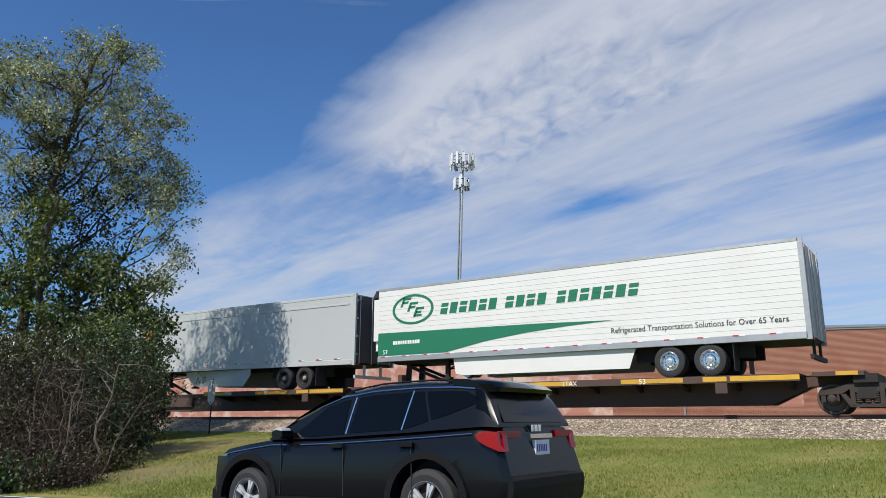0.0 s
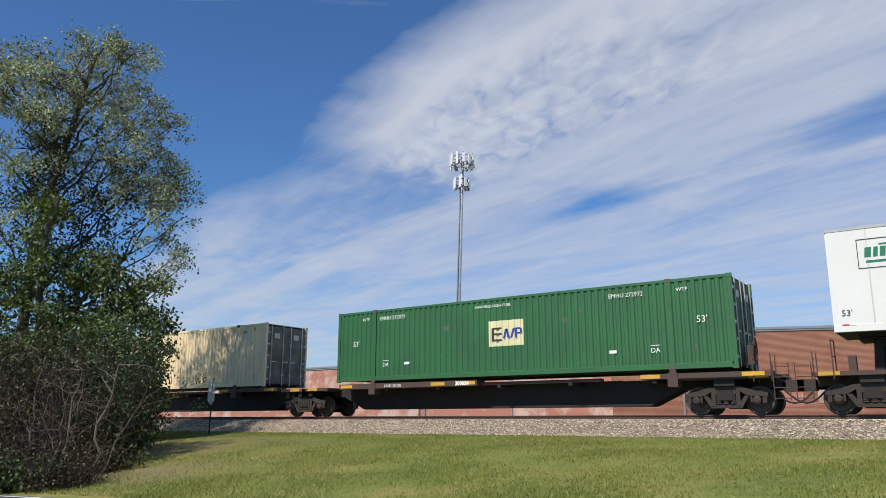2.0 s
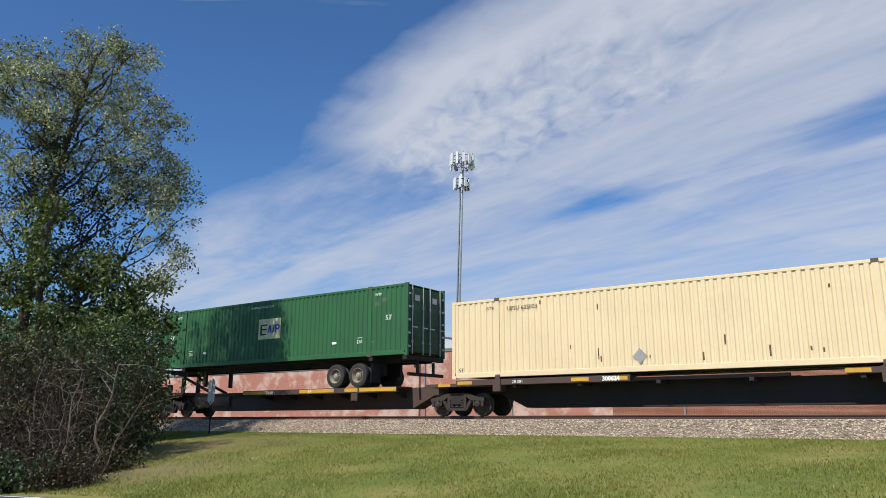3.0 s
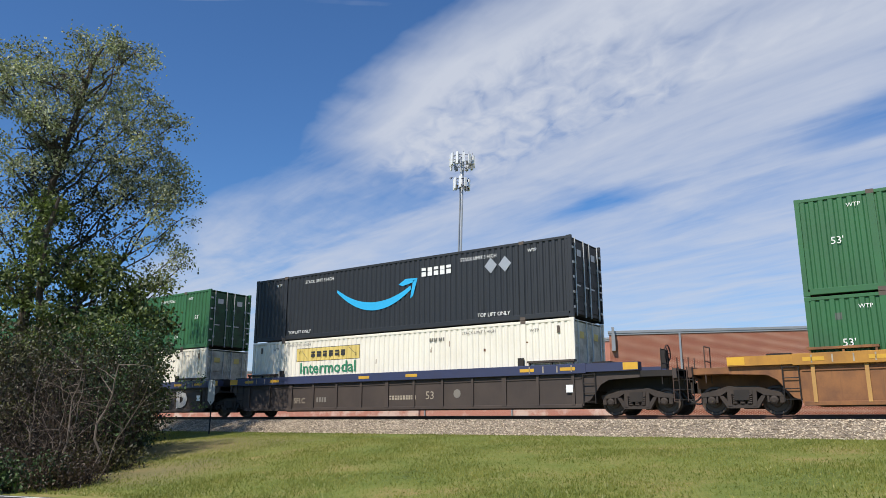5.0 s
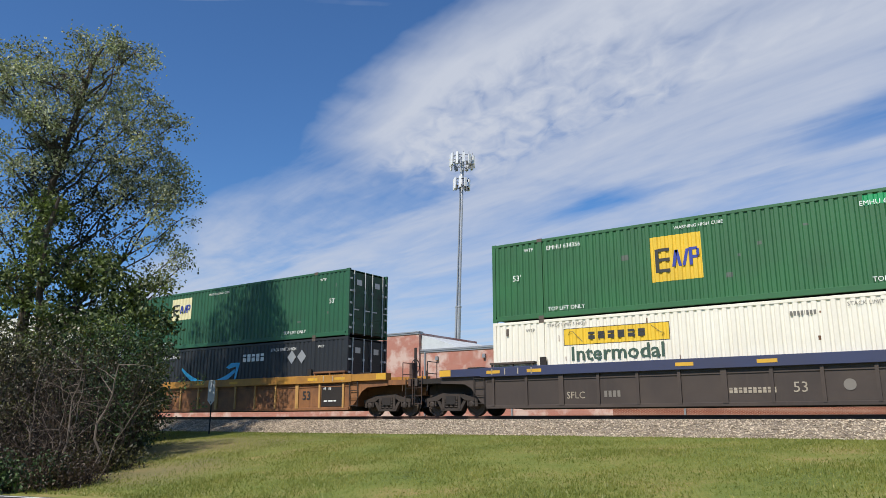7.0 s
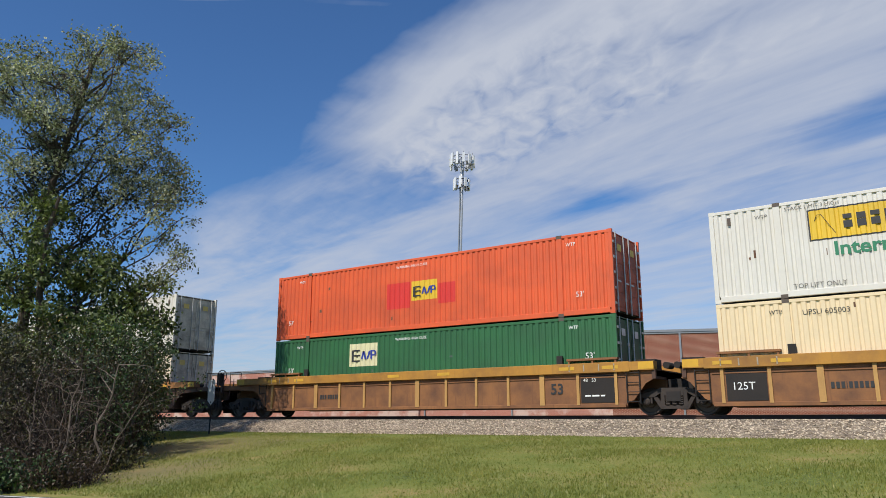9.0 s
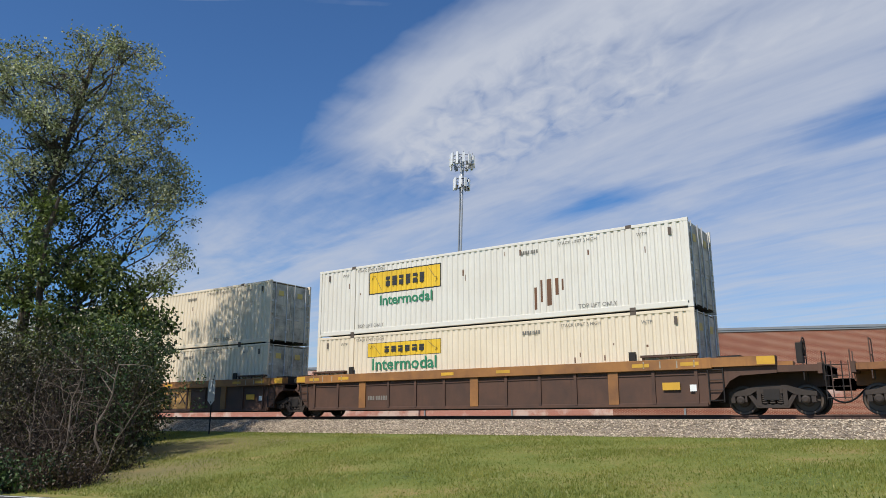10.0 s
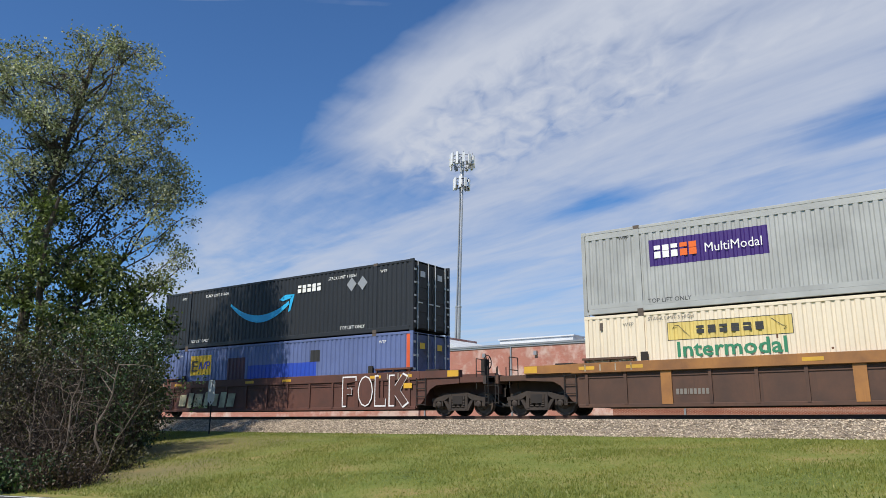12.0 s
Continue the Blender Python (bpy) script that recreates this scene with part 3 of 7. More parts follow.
def leaves(name, centres, per, spread, size, mat, parent, seed, flat=0.5):
    """Small folded leaves scattered round many twig ends."""
    rng = np.random.default_rng(seed)
    c = np.repeat(np.array([tuple(p) for p in centres]), per, 0)
    n = len(c)
    p = c + rng.normal(0, 1, (n, 3)) * np.array(spread)
    d = rng.normal(0, 1, (n, 3))
    d[:, 2] -= 0.5
    d /= np.linalg.norm(d, axis=1)[:, None]
    k = rng.normal(0, 1, (n, 3))
    s = np.cross(d, k)
    s /= np.linalg.norm(s, axis=1)[:, None]
    up = np.cross(s, d)
    ln = rng.uniform(0.6, 1.25, n)[:, None] * size
    v = np.stack([p, p + d * ln * 0.5 + s * ln * 0.3 + up * ln * 0.1, p + d * ln, p + d * ln * 0.5 - s * ln * 0.3 + up * ln * 0.1], 1).reshape(-1, 3)
    i = np.arange(n)[:, None] * 4
    f = np.concatenate([i + np.array([[0, 1, 2]]), i + np.array([[0, 2, 3]])], 0)
    me = bpy.data.meshes.new(name)
    me.from_pydata(v.tolist(), [], f.tolist())
    me.materials.append(mat)
    ob = new(name, me)
    ob.parent = parent
    return ob


def limb(g, pts, r0, r1, n=6):
    rs = []
    for i, p in enumerate(pts):
        d = (pts[min(i + 1, len(pts) - 1)] - pts[max(i - 1, 0)]).normalized()
        s = d.cross(Vector((0.3, 1, 0.1))).normalized()
        t = d.cross(s)
        r = r0 + (r1 - r0) * i / (len(pts) - 1)
        rs.append([p + (s * math.cos(2 * math.pi * k / n) + t * math.sin(2 * math.pi * k / n)) * r for k in range(n)])
    g.rings(rs)


def curve(a, b, sag, rng, n=6, wob=0.06):
    d = (b - a).length
    return [a.lerp(b, i / n) + Vector((rng.uniform(-1, 1), rng.uniform(-1, 1), 0)) * wob * d * math.sin(math.pi * i / n) + Vector((0, 0, sag * d * math.sin(math.pi * i / n))) for i in range(n + 1)]


def tree(name, label, depth, trunk, clumps, seed, leaf, leaf_mat, per, sway=2.2, r0=0.26, ivy=()):
    """trunk and clumps are tangents off the line of sight at the tree's depth; every clump is fed by a limb from the trunk."""
    rng = random.Random(seed)
    tr = [spot(a, b, depth) for a, b in trunk]
    base = tr[0].copy()
    base.z = ground_z(base.x, base.y) - 0.1
    t = thing(name, label, "tree", base)
    tr = [p - base for p in tr]
    tr[0] = Vector((0, 0, 0))
    g, tips = Geo(), []
    limb(g, tr, r0, 0.06, 8)
    twigs = Geo()
    for a, b, ra, rb, count in clumps:
        c = spot(a, b, depth) - base
        c += Vector((_f.x, _f.y, 0)) * rng.uniform(-1, 1) * sway * 0.4
        off = lambda p: math.hypot(p.x - c.x, p.y - c.y)
        below = [p for p in tr if p.z < c.z - max(0.4, 0.85 * off(p))] or tr[1:3]
        root = min(below, key=lambda p: (p - c).length)
        limb(g, curve(root, c, 0.03, rng, 8, 0.07), 0.07, 0.02, 5)
        for _ in range(count):
            while True:
                q = Vector((rng.uniform(-1, 1), rng.uniform(-1, 1), rng.uniform(-1, 1)))
                if q.length < 1:
                    break
            tip = c + (_r * q.x * ra + _u * q.y * rb) * depth + _f * q.z * sway
            tips.append(tip)
            limb(twigs, curve(c, tip, rng.uniform(-0.1, 0.15), rng, 4, 0.1), 0.018, 0.005, 3)
    part("trunk", g, BARK, t, smooth=True)
    part("branchwork", twigs, BARK, t)
    leaves("crown", tips, per, (0.23, 0.23, 0.15), leaf, leaf_mat, t, seed)
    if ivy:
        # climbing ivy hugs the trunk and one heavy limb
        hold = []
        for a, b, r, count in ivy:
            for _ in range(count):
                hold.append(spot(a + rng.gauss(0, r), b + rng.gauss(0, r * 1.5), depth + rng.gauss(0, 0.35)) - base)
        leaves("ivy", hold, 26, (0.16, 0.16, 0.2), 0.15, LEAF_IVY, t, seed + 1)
    return t


def P(x, y):
    return ((x - 784) / 1323.0, (441 - y) / 1323.0)


def clump_list(rows):
    return [(*P(x, y), rx / 1323.0, ry / 1323.0, n) for x, y, rx, ry, n in rows]


def trees():
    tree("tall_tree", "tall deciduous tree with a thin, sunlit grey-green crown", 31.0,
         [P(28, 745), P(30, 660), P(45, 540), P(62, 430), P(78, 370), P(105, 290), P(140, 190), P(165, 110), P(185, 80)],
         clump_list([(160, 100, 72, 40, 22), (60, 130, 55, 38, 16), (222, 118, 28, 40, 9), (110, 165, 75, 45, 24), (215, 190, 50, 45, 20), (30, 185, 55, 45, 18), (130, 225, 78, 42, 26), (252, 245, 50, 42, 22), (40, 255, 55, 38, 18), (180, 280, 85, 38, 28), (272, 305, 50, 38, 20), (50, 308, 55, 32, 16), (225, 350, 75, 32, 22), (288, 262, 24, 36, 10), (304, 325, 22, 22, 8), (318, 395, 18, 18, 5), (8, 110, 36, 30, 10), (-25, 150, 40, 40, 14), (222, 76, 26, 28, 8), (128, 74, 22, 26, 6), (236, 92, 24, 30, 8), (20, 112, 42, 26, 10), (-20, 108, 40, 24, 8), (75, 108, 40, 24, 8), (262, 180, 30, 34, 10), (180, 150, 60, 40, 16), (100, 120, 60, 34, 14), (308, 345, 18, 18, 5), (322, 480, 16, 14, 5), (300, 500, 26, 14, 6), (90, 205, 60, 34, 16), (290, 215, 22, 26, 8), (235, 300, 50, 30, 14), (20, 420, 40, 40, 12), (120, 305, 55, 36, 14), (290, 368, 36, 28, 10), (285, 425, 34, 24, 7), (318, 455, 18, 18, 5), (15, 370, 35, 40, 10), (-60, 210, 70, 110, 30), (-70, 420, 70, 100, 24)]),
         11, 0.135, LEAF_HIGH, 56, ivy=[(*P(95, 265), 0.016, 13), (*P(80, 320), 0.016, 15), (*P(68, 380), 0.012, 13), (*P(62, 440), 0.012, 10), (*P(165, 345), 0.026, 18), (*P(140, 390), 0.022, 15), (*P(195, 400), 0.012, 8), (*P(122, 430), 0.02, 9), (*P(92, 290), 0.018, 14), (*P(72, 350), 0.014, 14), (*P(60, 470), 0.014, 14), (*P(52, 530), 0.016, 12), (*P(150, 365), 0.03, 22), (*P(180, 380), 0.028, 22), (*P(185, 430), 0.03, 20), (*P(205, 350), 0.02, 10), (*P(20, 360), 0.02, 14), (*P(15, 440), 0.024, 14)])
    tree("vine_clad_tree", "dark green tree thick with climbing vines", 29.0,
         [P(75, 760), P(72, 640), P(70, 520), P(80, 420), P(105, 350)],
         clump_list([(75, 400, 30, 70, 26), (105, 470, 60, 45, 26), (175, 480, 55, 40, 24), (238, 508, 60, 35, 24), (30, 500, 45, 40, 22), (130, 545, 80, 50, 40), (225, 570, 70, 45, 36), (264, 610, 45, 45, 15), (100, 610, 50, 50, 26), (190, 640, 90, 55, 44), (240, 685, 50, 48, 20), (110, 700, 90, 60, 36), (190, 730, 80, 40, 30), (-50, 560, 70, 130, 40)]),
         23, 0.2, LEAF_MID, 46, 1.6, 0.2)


def brush(name, label, at, h, w, seed, n_twig, leaf_per, mat, leaf_size=0.08):
    rng = random.Random(seed)
    x, y = at
    t = thing(name, label, "bush", (x, y, ground_z(x, y) - 0.05))
    g, tips = Geo(), []
    for _ in range(n_twig):
        a, r = rng.uniform(0, 6.28), w * 0.5 * math.sqrt(rng.random())
        p0 = Vector((math.cos(a) * r, math.sin(a) * r, 0))
        hh = h * rng.uniform(0.35, 1.0)
        out = Vector((math.cos(a), math.sin(a), 0)) * rng.uniform(0, 0.5) * w * 0.5 + Vector((rng.uniform(-1, 1), rng.uniform(-1, 1), 0)) * 0.25 * w
        p1 = p0 + out + Vector((0, 0, hh))
        c = curve(p0, p1, 0.03, rng, 6, 0.08)
        limb(g, c, rng.uniform(0.008, 0.016), 0.004, 3)
        tips.append(p1)
        for _ in range(4):
            k = rng.randint(2, 5)
            q = c[k] + Vector((rng.uniform(-1, 1), rng.uniform(-1, 1), rng.uniform(-0.1, 0.8))) * 0.28 * h * 0.6
            limb(g, curve(c[k], q, rng.uniform(-0.15, 0.1), rng, 3, 0.12), 0.006, 0.0025, 3)
            tips.append(q)
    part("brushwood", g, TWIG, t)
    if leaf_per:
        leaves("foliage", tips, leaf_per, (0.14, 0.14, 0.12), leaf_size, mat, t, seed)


SAPLING = material("pale_sapling_bark", (0.15, 0.115, 0.088), 0.9, dirt=0.5, scale=4.0)


def sapling(base, tip, bow, seed, r):
    """A thin bare stem with arching side shoots."""
    rng = random.Random(seed)
    b = Vector((*base, ground_z(*base) - 0.05))
    t = thing("sapling", "thin pale leafless sapling in the brushwood", "sapling", b)
    g = Geo()
    c = curve(Vector((0, 0, 0)), Vector(tip), 0.0, rng, 8, bow)
    limb(g, c, r * 0.8, r * 0.22, 5)
    for _ in range(9):
        k = rng.randint(3, 8)
        q = c[k] + Vector((rng.uniform(-1, 1) * 0.9, rng.uniform(-1, 1) * 0.9, rng.uniform(-0.1, 0.8)))
        g2 = Geo()
        limb(g2, curve(c[k], q, 0.03, rng, 4, 0.04), r * 0.26, 0.003, 4)
        part("shoot", g2, SAPLING, t)
    part("stem", g, SAPLING, t)


def thicket():
    for i, (b, tip, r) in enumerate((((-17.8, -13.75), (0.15, 0.3, 2.75), 0.042), ((-17.2, -13.3), (0.25, 0.35, 2.8), 0.05), ((-18.0, -13.9), (0.5, 0.1, 2.2), 0.028), ((-17.0, -13.2), (0.8, 0.5, 2.0), 0.022), ((-18.9, -13.9), (-0.3, 0.2, 2.6), 0.03), ((-18.4, -13.8), (-0.6, 0.3, 2.2), 0.02), ((-17.5, -13.6), (-0.5, 0.4, 2.5), 0.022))):
        sapling(b, tip, 0.05, 70 + i, r)
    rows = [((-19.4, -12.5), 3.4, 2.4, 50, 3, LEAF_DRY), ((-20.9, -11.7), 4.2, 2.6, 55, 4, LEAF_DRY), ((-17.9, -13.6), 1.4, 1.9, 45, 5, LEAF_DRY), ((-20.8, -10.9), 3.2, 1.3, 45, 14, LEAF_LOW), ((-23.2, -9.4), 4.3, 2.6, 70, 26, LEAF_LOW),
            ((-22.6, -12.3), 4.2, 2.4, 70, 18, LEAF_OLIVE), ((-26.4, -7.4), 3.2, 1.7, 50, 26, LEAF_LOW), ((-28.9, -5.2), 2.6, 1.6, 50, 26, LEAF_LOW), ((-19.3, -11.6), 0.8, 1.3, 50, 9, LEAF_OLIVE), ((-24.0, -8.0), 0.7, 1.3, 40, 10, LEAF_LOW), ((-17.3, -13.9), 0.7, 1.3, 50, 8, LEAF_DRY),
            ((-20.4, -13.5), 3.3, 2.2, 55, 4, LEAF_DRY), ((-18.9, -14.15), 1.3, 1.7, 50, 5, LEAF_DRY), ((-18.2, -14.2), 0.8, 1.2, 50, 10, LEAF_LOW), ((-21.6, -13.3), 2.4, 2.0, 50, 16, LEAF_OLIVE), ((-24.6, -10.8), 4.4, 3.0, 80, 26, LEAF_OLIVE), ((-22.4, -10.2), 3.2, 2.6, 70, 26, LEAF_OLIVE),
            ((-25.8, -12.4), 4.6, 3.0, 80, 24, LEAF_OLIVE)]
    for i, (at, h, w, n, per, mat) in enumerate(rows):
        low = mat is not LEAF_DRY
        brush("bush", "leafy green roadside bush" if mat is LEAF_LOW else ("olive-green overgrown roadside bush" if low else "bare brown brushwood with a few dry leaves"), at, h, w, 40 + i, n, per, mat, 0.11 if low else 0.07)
# ---- the train ----
# way of the train along the line, seconds and metres
WAY = [(0.0, 0.0), (0.5, 12.22), (1.0, 25.85), (1.5, 38.89), (2.0, 51.24), (2.5, 64.77), (3.0, 77.64), (3.5, 90.52), (4.0, 103.48), (4.5, 116.49), (5.0, 129.56), (5.5, 142.64), (6.0, 155.4), (6.5, 168.33), (7.0, 181.24), (7.5, 193.99), (8.0, 206.92), (8.5, 220.0), (9.0, 233.22), (9.5, 246.57), (10.0, 259.55), (10.5, 271.83), (11.0, 285.15), (11.5, 297.55), (12.0, 310.6)]
ROLLING = []
L, W, H = 16.15, 2.59, 2.9
PITCH_C = 0.25


def rolling(ob, x, y, z, nose=0.0):
    """nose: degrees by which the rear-facing end is raised."""
    ROLLING.append((ob, x, y, z, nose))
    ob.location = (x, y, z)
    return ob


def corrugated(x0, x1, z0, z1, off=0.0, depth=0.036, pitch=PITCH_C, flip=False, y=0.012):
    """A pressed steel sheet between x0 and x1, its waves fixed to the box so that signs follow them."""
    pr = [(0.0, 0), (0.11, 0), (0.145, 1), (0.215, 1)]
    pts = []
    k = math.floor(x0 / pitch) - 1
    raw = []
    while k * pitch < x1 + pitch:
        raw += [(k * pitch + a * pitch / PITCH_C, y + b * depth) for a, b in pr]
        k += 1
    fy = lambda x: float(np.interp(x, [r[0] for r in raw], [r[1] for r in raw]))
    pts = [(x0, fy(x0))] + [r for r in raw if x0 < r[0] < x1] + [(x1, fy(x1))]
    g = Geo()
    n = len(pts)
    vs = [(x, q - off, z) for z in (z0, z1) for x, q in pts]
    fs = [(i, i + 1, n + i + 1, n + i) for i in range(n - 1)]
    if flip:
        vs = [(x, W - q, z) for x, q, z in vs]
        fs = [f[::-1] for f in fs]
    return g.add(vs, fs)


CONTAINER_PAINT = {
    "green": (0.028, 0.132, 0.045), "dark_green": (0.02, 0.105, 0.05), "cream": (0.75, 0.645, 0.49), "white": (0.70, 0.67, 0.60), "ivory": (0.80, 0.75, 0.64),
    "tan": (0.80, 0.64, 0.40), "orange": (0.74, 0.115, 0.032), "black": (0.018, 0.021, 0.026), "grey": (0.40, 0.405, 0.39), "blue": (0.12, 0.16, 0.33)}


def container_paint(kind):
    pale = kind in ("cream", "white", "ivory", "tan")
    return material("container_" + kind, CONTAINER_PAINT[kind], 0.55, dirt=0.2 if pale else 0.35, dirt_col=(0.42, 0.32, 0.2) if pale else (0.03, 0.03, 0.03), streak=0.16 if pale else 0.1, fine=0.06, bump=0.05)


# end doors: grime, and a base darkened to put the end's shade into the colour
DOOR_GRIME_SHADE = material("grimy_white_door", (0.62, 0.58, 0.47), 0.6, dirt=0.8, dirt_col=(0.06, 0.055, 0.05), scale=3.0, streak=0.5, fine=0.15)
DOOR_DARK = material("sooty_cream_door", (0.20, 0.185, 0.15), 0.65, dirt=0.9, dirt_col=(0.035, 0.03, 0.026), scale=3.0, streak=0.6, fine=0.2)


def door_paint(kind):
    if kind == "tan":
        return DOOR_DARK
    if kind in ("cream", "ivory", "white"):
        return DOOR_GRIME_SHADE
    # the side's paint darkened for the shaded end, with dirt over it
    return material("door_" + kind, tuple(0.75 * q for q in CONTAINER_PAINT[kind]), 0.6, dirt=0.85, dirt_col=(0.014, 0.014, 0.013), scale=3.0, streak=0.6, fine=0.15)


ROD = material("locking_rod_steel", (0.58, 0.58, 0.57), 0.5, metal=0.2, dirt=0.4)
CASTING = material("casting_steel", (0.10, 0.075, 0.06), 0.7, dirt=0.5)


def container(x, z, kind, label, marks, group):
    """A 53-foot high-cube box; its doors face the front of the train. Local x runs from -L to 0."""
    c = rolling(thing("shipping_container", label, "container", group=group), x, 0, z)
    m = container_paint(kind)
    k = lambda s: (s, kind)
    part("side_panel", lambda: corrugated(-L + 0.12, -0.12, 0.2, H - 0.11), m, c, key=k("sp"))
    part("side_panel", lambda: corrugated(-L + 0.12, -0.12, 0.2, H - 0.11, flip=True), m, c, key=k("sp2"))
    part("roof", lambda: Geo().box(-L + 0.1, -0.1, 0.03, W - 0.03, H - 0.06, H - 0.03), m, c, key=k("rf"))
    part("floor", lambda: Geo().box(-L + 0.1, -0.1, 0.06, W - 0.06, 0.1, 0.16), STEEL_DARK, c, key=k("fl"))
    part("front_wall", lambda: Geo().box(-L + 0.01, -L + 0.06, 0.12, W - 0.12, 0.1, H - 0.08), m, c, key=k("fw"))
    for s in (0, 1):
        y0, y1 = (0.0, 0.09) if s == 0 else (W - 0.09, W)
        part("top_rail", lambda: Geo().box(-L + 0.17, -0.17, y0 + (0.004 if s == 0 else 0), y1, H - 0.115, H - 0.012, 0.012), m, c, key=k("tr%d" % s))
        part("bottom_rail", lambda: Geo().box(-L + 0.17, -0.17, y0 + (0.003 if s == 0 else 0), y1, 0.03, 0.21, 0.012), m, c, key=k("br%d" % s))
        for px in (-L, -0.13):
            part("corner_post", lambda: Geo().box(px, px + 0.13, y0, y1, 0.12, H - 0.12), m, c, key=k("cp%d%.1f" % (s, px)))
        for px in (-L + 1.98, -1.98):
            part("support_post", lambda: Geo().box(px - 0.09, px + 0.09, y0 + (-0.004 if s == 0 else 0), y1 + (0.004 if s else 0), 0.0, H + 0.005), m, c, key=k("po%d%.1f" % (s, px)))
            for zz in (-0.003, H - 0.115):
                part("corner_casting", lambda: Geo().box(px - 0.1, px + 0.1, y0 - 0.008, y1 + 0.008, zz, zz + 0.12), CASTING, c, key="cc%d%.1f%.1f" % (s, px, zz))
        for px in (-L, -0.17):
            for zz in (0.0, H - 0.12):
                part("corner_casting", lambda: Geo().box(px - 0.003, px + 0.173, y0 - 0.003, y1 + 0.003, zz, zz + 0.12), m, c, key=k("cn%d%.1f%.1f" % (s, px, zz)))
    for s in (0, 1):
        y0, y1 = (0.1, W / 2 - 0.008) if s == 0 else (W / 2 + 0.008, W - 0.1)

        def leaf():
            g = Geo().box(-0.06, -0.035, y0, y1, 0.14, H - 0.13)
            for j in range(5):
                g.box(-0.035, -0.018, y0 + 0.09, y1 - 0.09, 0.28 + 0.5 * j, 0.62 + 0.5 * j)
            return g
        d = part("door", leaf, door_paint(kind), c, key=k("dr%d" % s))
        for yy in (y0 + 0.22, y1 - 0.25):
            part("locking_rod", lambda: Geo().rod((0.0, yy, 0.06), (0.0, yy, H - 0.05), 0.022).box(-0.03, 0.012, yy - 0.05, yy + 0.05, 0.5, 0.6).box(-0.03, 0.012, yy - 0.05, yy + 0.05, 1.9, 2.0).box(-0.005, 0.02, yy - 0.02, yy + 0.32, 1.12, 1.17), ROD, d, key="lr%.2f" % yy)
        for q in range(5):
            part("hinge", lambda: Geo().box(-0.03, 0.012, -0.07, 0.07, -0.04, 0.04), ROD, d, key="hinge", at=pose(0, y0 + 0.03 if s == 0 else y1 - 0.03, 0.35 + 0.53 * q))
        part("placard", Geo().box(-0.018, -0.012, y0 + 0.40, y1 - 0.46, 2.22, 2.46), {"cream": PALE_DECAL, "white": PALE_DECAL, "ivory": PALE_DECAL, "blue": YELLOW_DECAL, "orange": YELLOW_DECAL}.get(kind, ALU_DULL), d)
    marks(c, m)
    return c


def sheet_sign(c, x0, x1, z0, z1, mat, name="sign_panel", label="", off=0.003):
    return part(name, corrugated(x0, x1, z0, z1, off), mat, c, label)


FY = 0.005      # lettering lies just proud of the waves


def square_mark(c, x, z, w, h, mat, dark, blue):
    """A square trade mark: one tall dark shape with steps, and slanted strokes beside it."""
    sheet_sign(c, x, x + w, z, z + h, mat, "logo_panel", "square trade mark panel, yellow or pale")
    g = Geo().box(x + 0.09 * w, x + 0.16 * w, FY - 0.004, FY, z + 0.2 * h, z + 0.72 * h)
    for q in (0.2, 0.44, 0.66):
        g.box(x + 0.16 * w, x + 0.38 * w, FY - 0.004, FY, z + q * h, z + (q + 0.07) * h)
    part("logo_shape", g, dark, c)
    g = Geo()
    for k, s in ((0.42, 0.06), (0.55, -0.06), (0.62, 0.08)):
        g.prism_y([(x + k * w, z + 0.3 * h), (x + (k + 0.06) * w, z + 0.3 * h), (x + (k + 0.06 + s) * w, z + 0.66 * h), (x + (k + s) * w, z + 0.66 * h)], FY - 0.004, FY)
    g.box(x + 0.76 * w, x + 0.82 * w, FY - 0.004, FY, z + 0.3 * h, z + 0.68 * h).box(x + 0.82 * w, x + 0.92 * w, FY - 0.004, FY, z + 0.62 * h, z + 0.68 * h).box(x + 0.82 * w, x + 0.92 * w, FY - 0.004, FY, z + 0.44 * h, z + 0.5 * h).box(x + 0.9 * w, x + 0.95 * w, FY - 0.004, FY, z + 0.48 * h, z + 0.64 * h)
    part("logo_shape", g, blue, c)


def scroll_mark(c, x, z, w, ph, mat):
    """A long yellow plate with a dark border, a row of dark bars and slanted scroll lines."""
    sheet_sign(c, x, x + w, z, z + ph, BLACK, "logo_panel", "yellow plate with a dark border", 0.002)
    b = 0.022 if ph < 0.7 else 0.045
    sheet_sign(c, x + b, x + w - b, z + b, z + ph - b, mat, "logo_panel", "", 0.006)
    y = FY - 0.006
    h = ph * 0.42
    k = 0.56 * w / (6.5 * h)
    glyphs(c, BLACK, x + 0.25 * w, y, z + ph * 0.30, h, 6, 0.062 * w / h, 0.0, 0.032 * w / h)
    g = Geo()
    q = [Vector((x + 0.05 * w, y, z + 0.62 * ph)), Vector((x + 0.07 * w, y, z + 0.8 * ph)), Vector((x + 0.10 * w, y, z + 0.8 * ph)), Vector((x + 0.19 * w, y, z + 0.18 * ph)), Vector((x + 0.88 * w, y, z + 0.18 * ph)), Vector((x + 0.93 * w, y, z + 0.24 * ph)), Vector((x + 0.95 * w, y, z + 0.42 * ph)), Vector((x + 0.92 * w, y, z + 0.45 * ph)), Vector((x + 0.84 * w, y, z + 0.86 * ph)), Vector((x + 0.12 * w, y, z + 0.86 * ph))]
    limb(g, q[:4], 0.009, 0.009, 4)
    part("logo_shape", g, BLACK, c)
    g = Geo()
    limb(g, q[5:9], 0.009, 0.009, 4)
    part("logo_shape", g, BLACK, c)


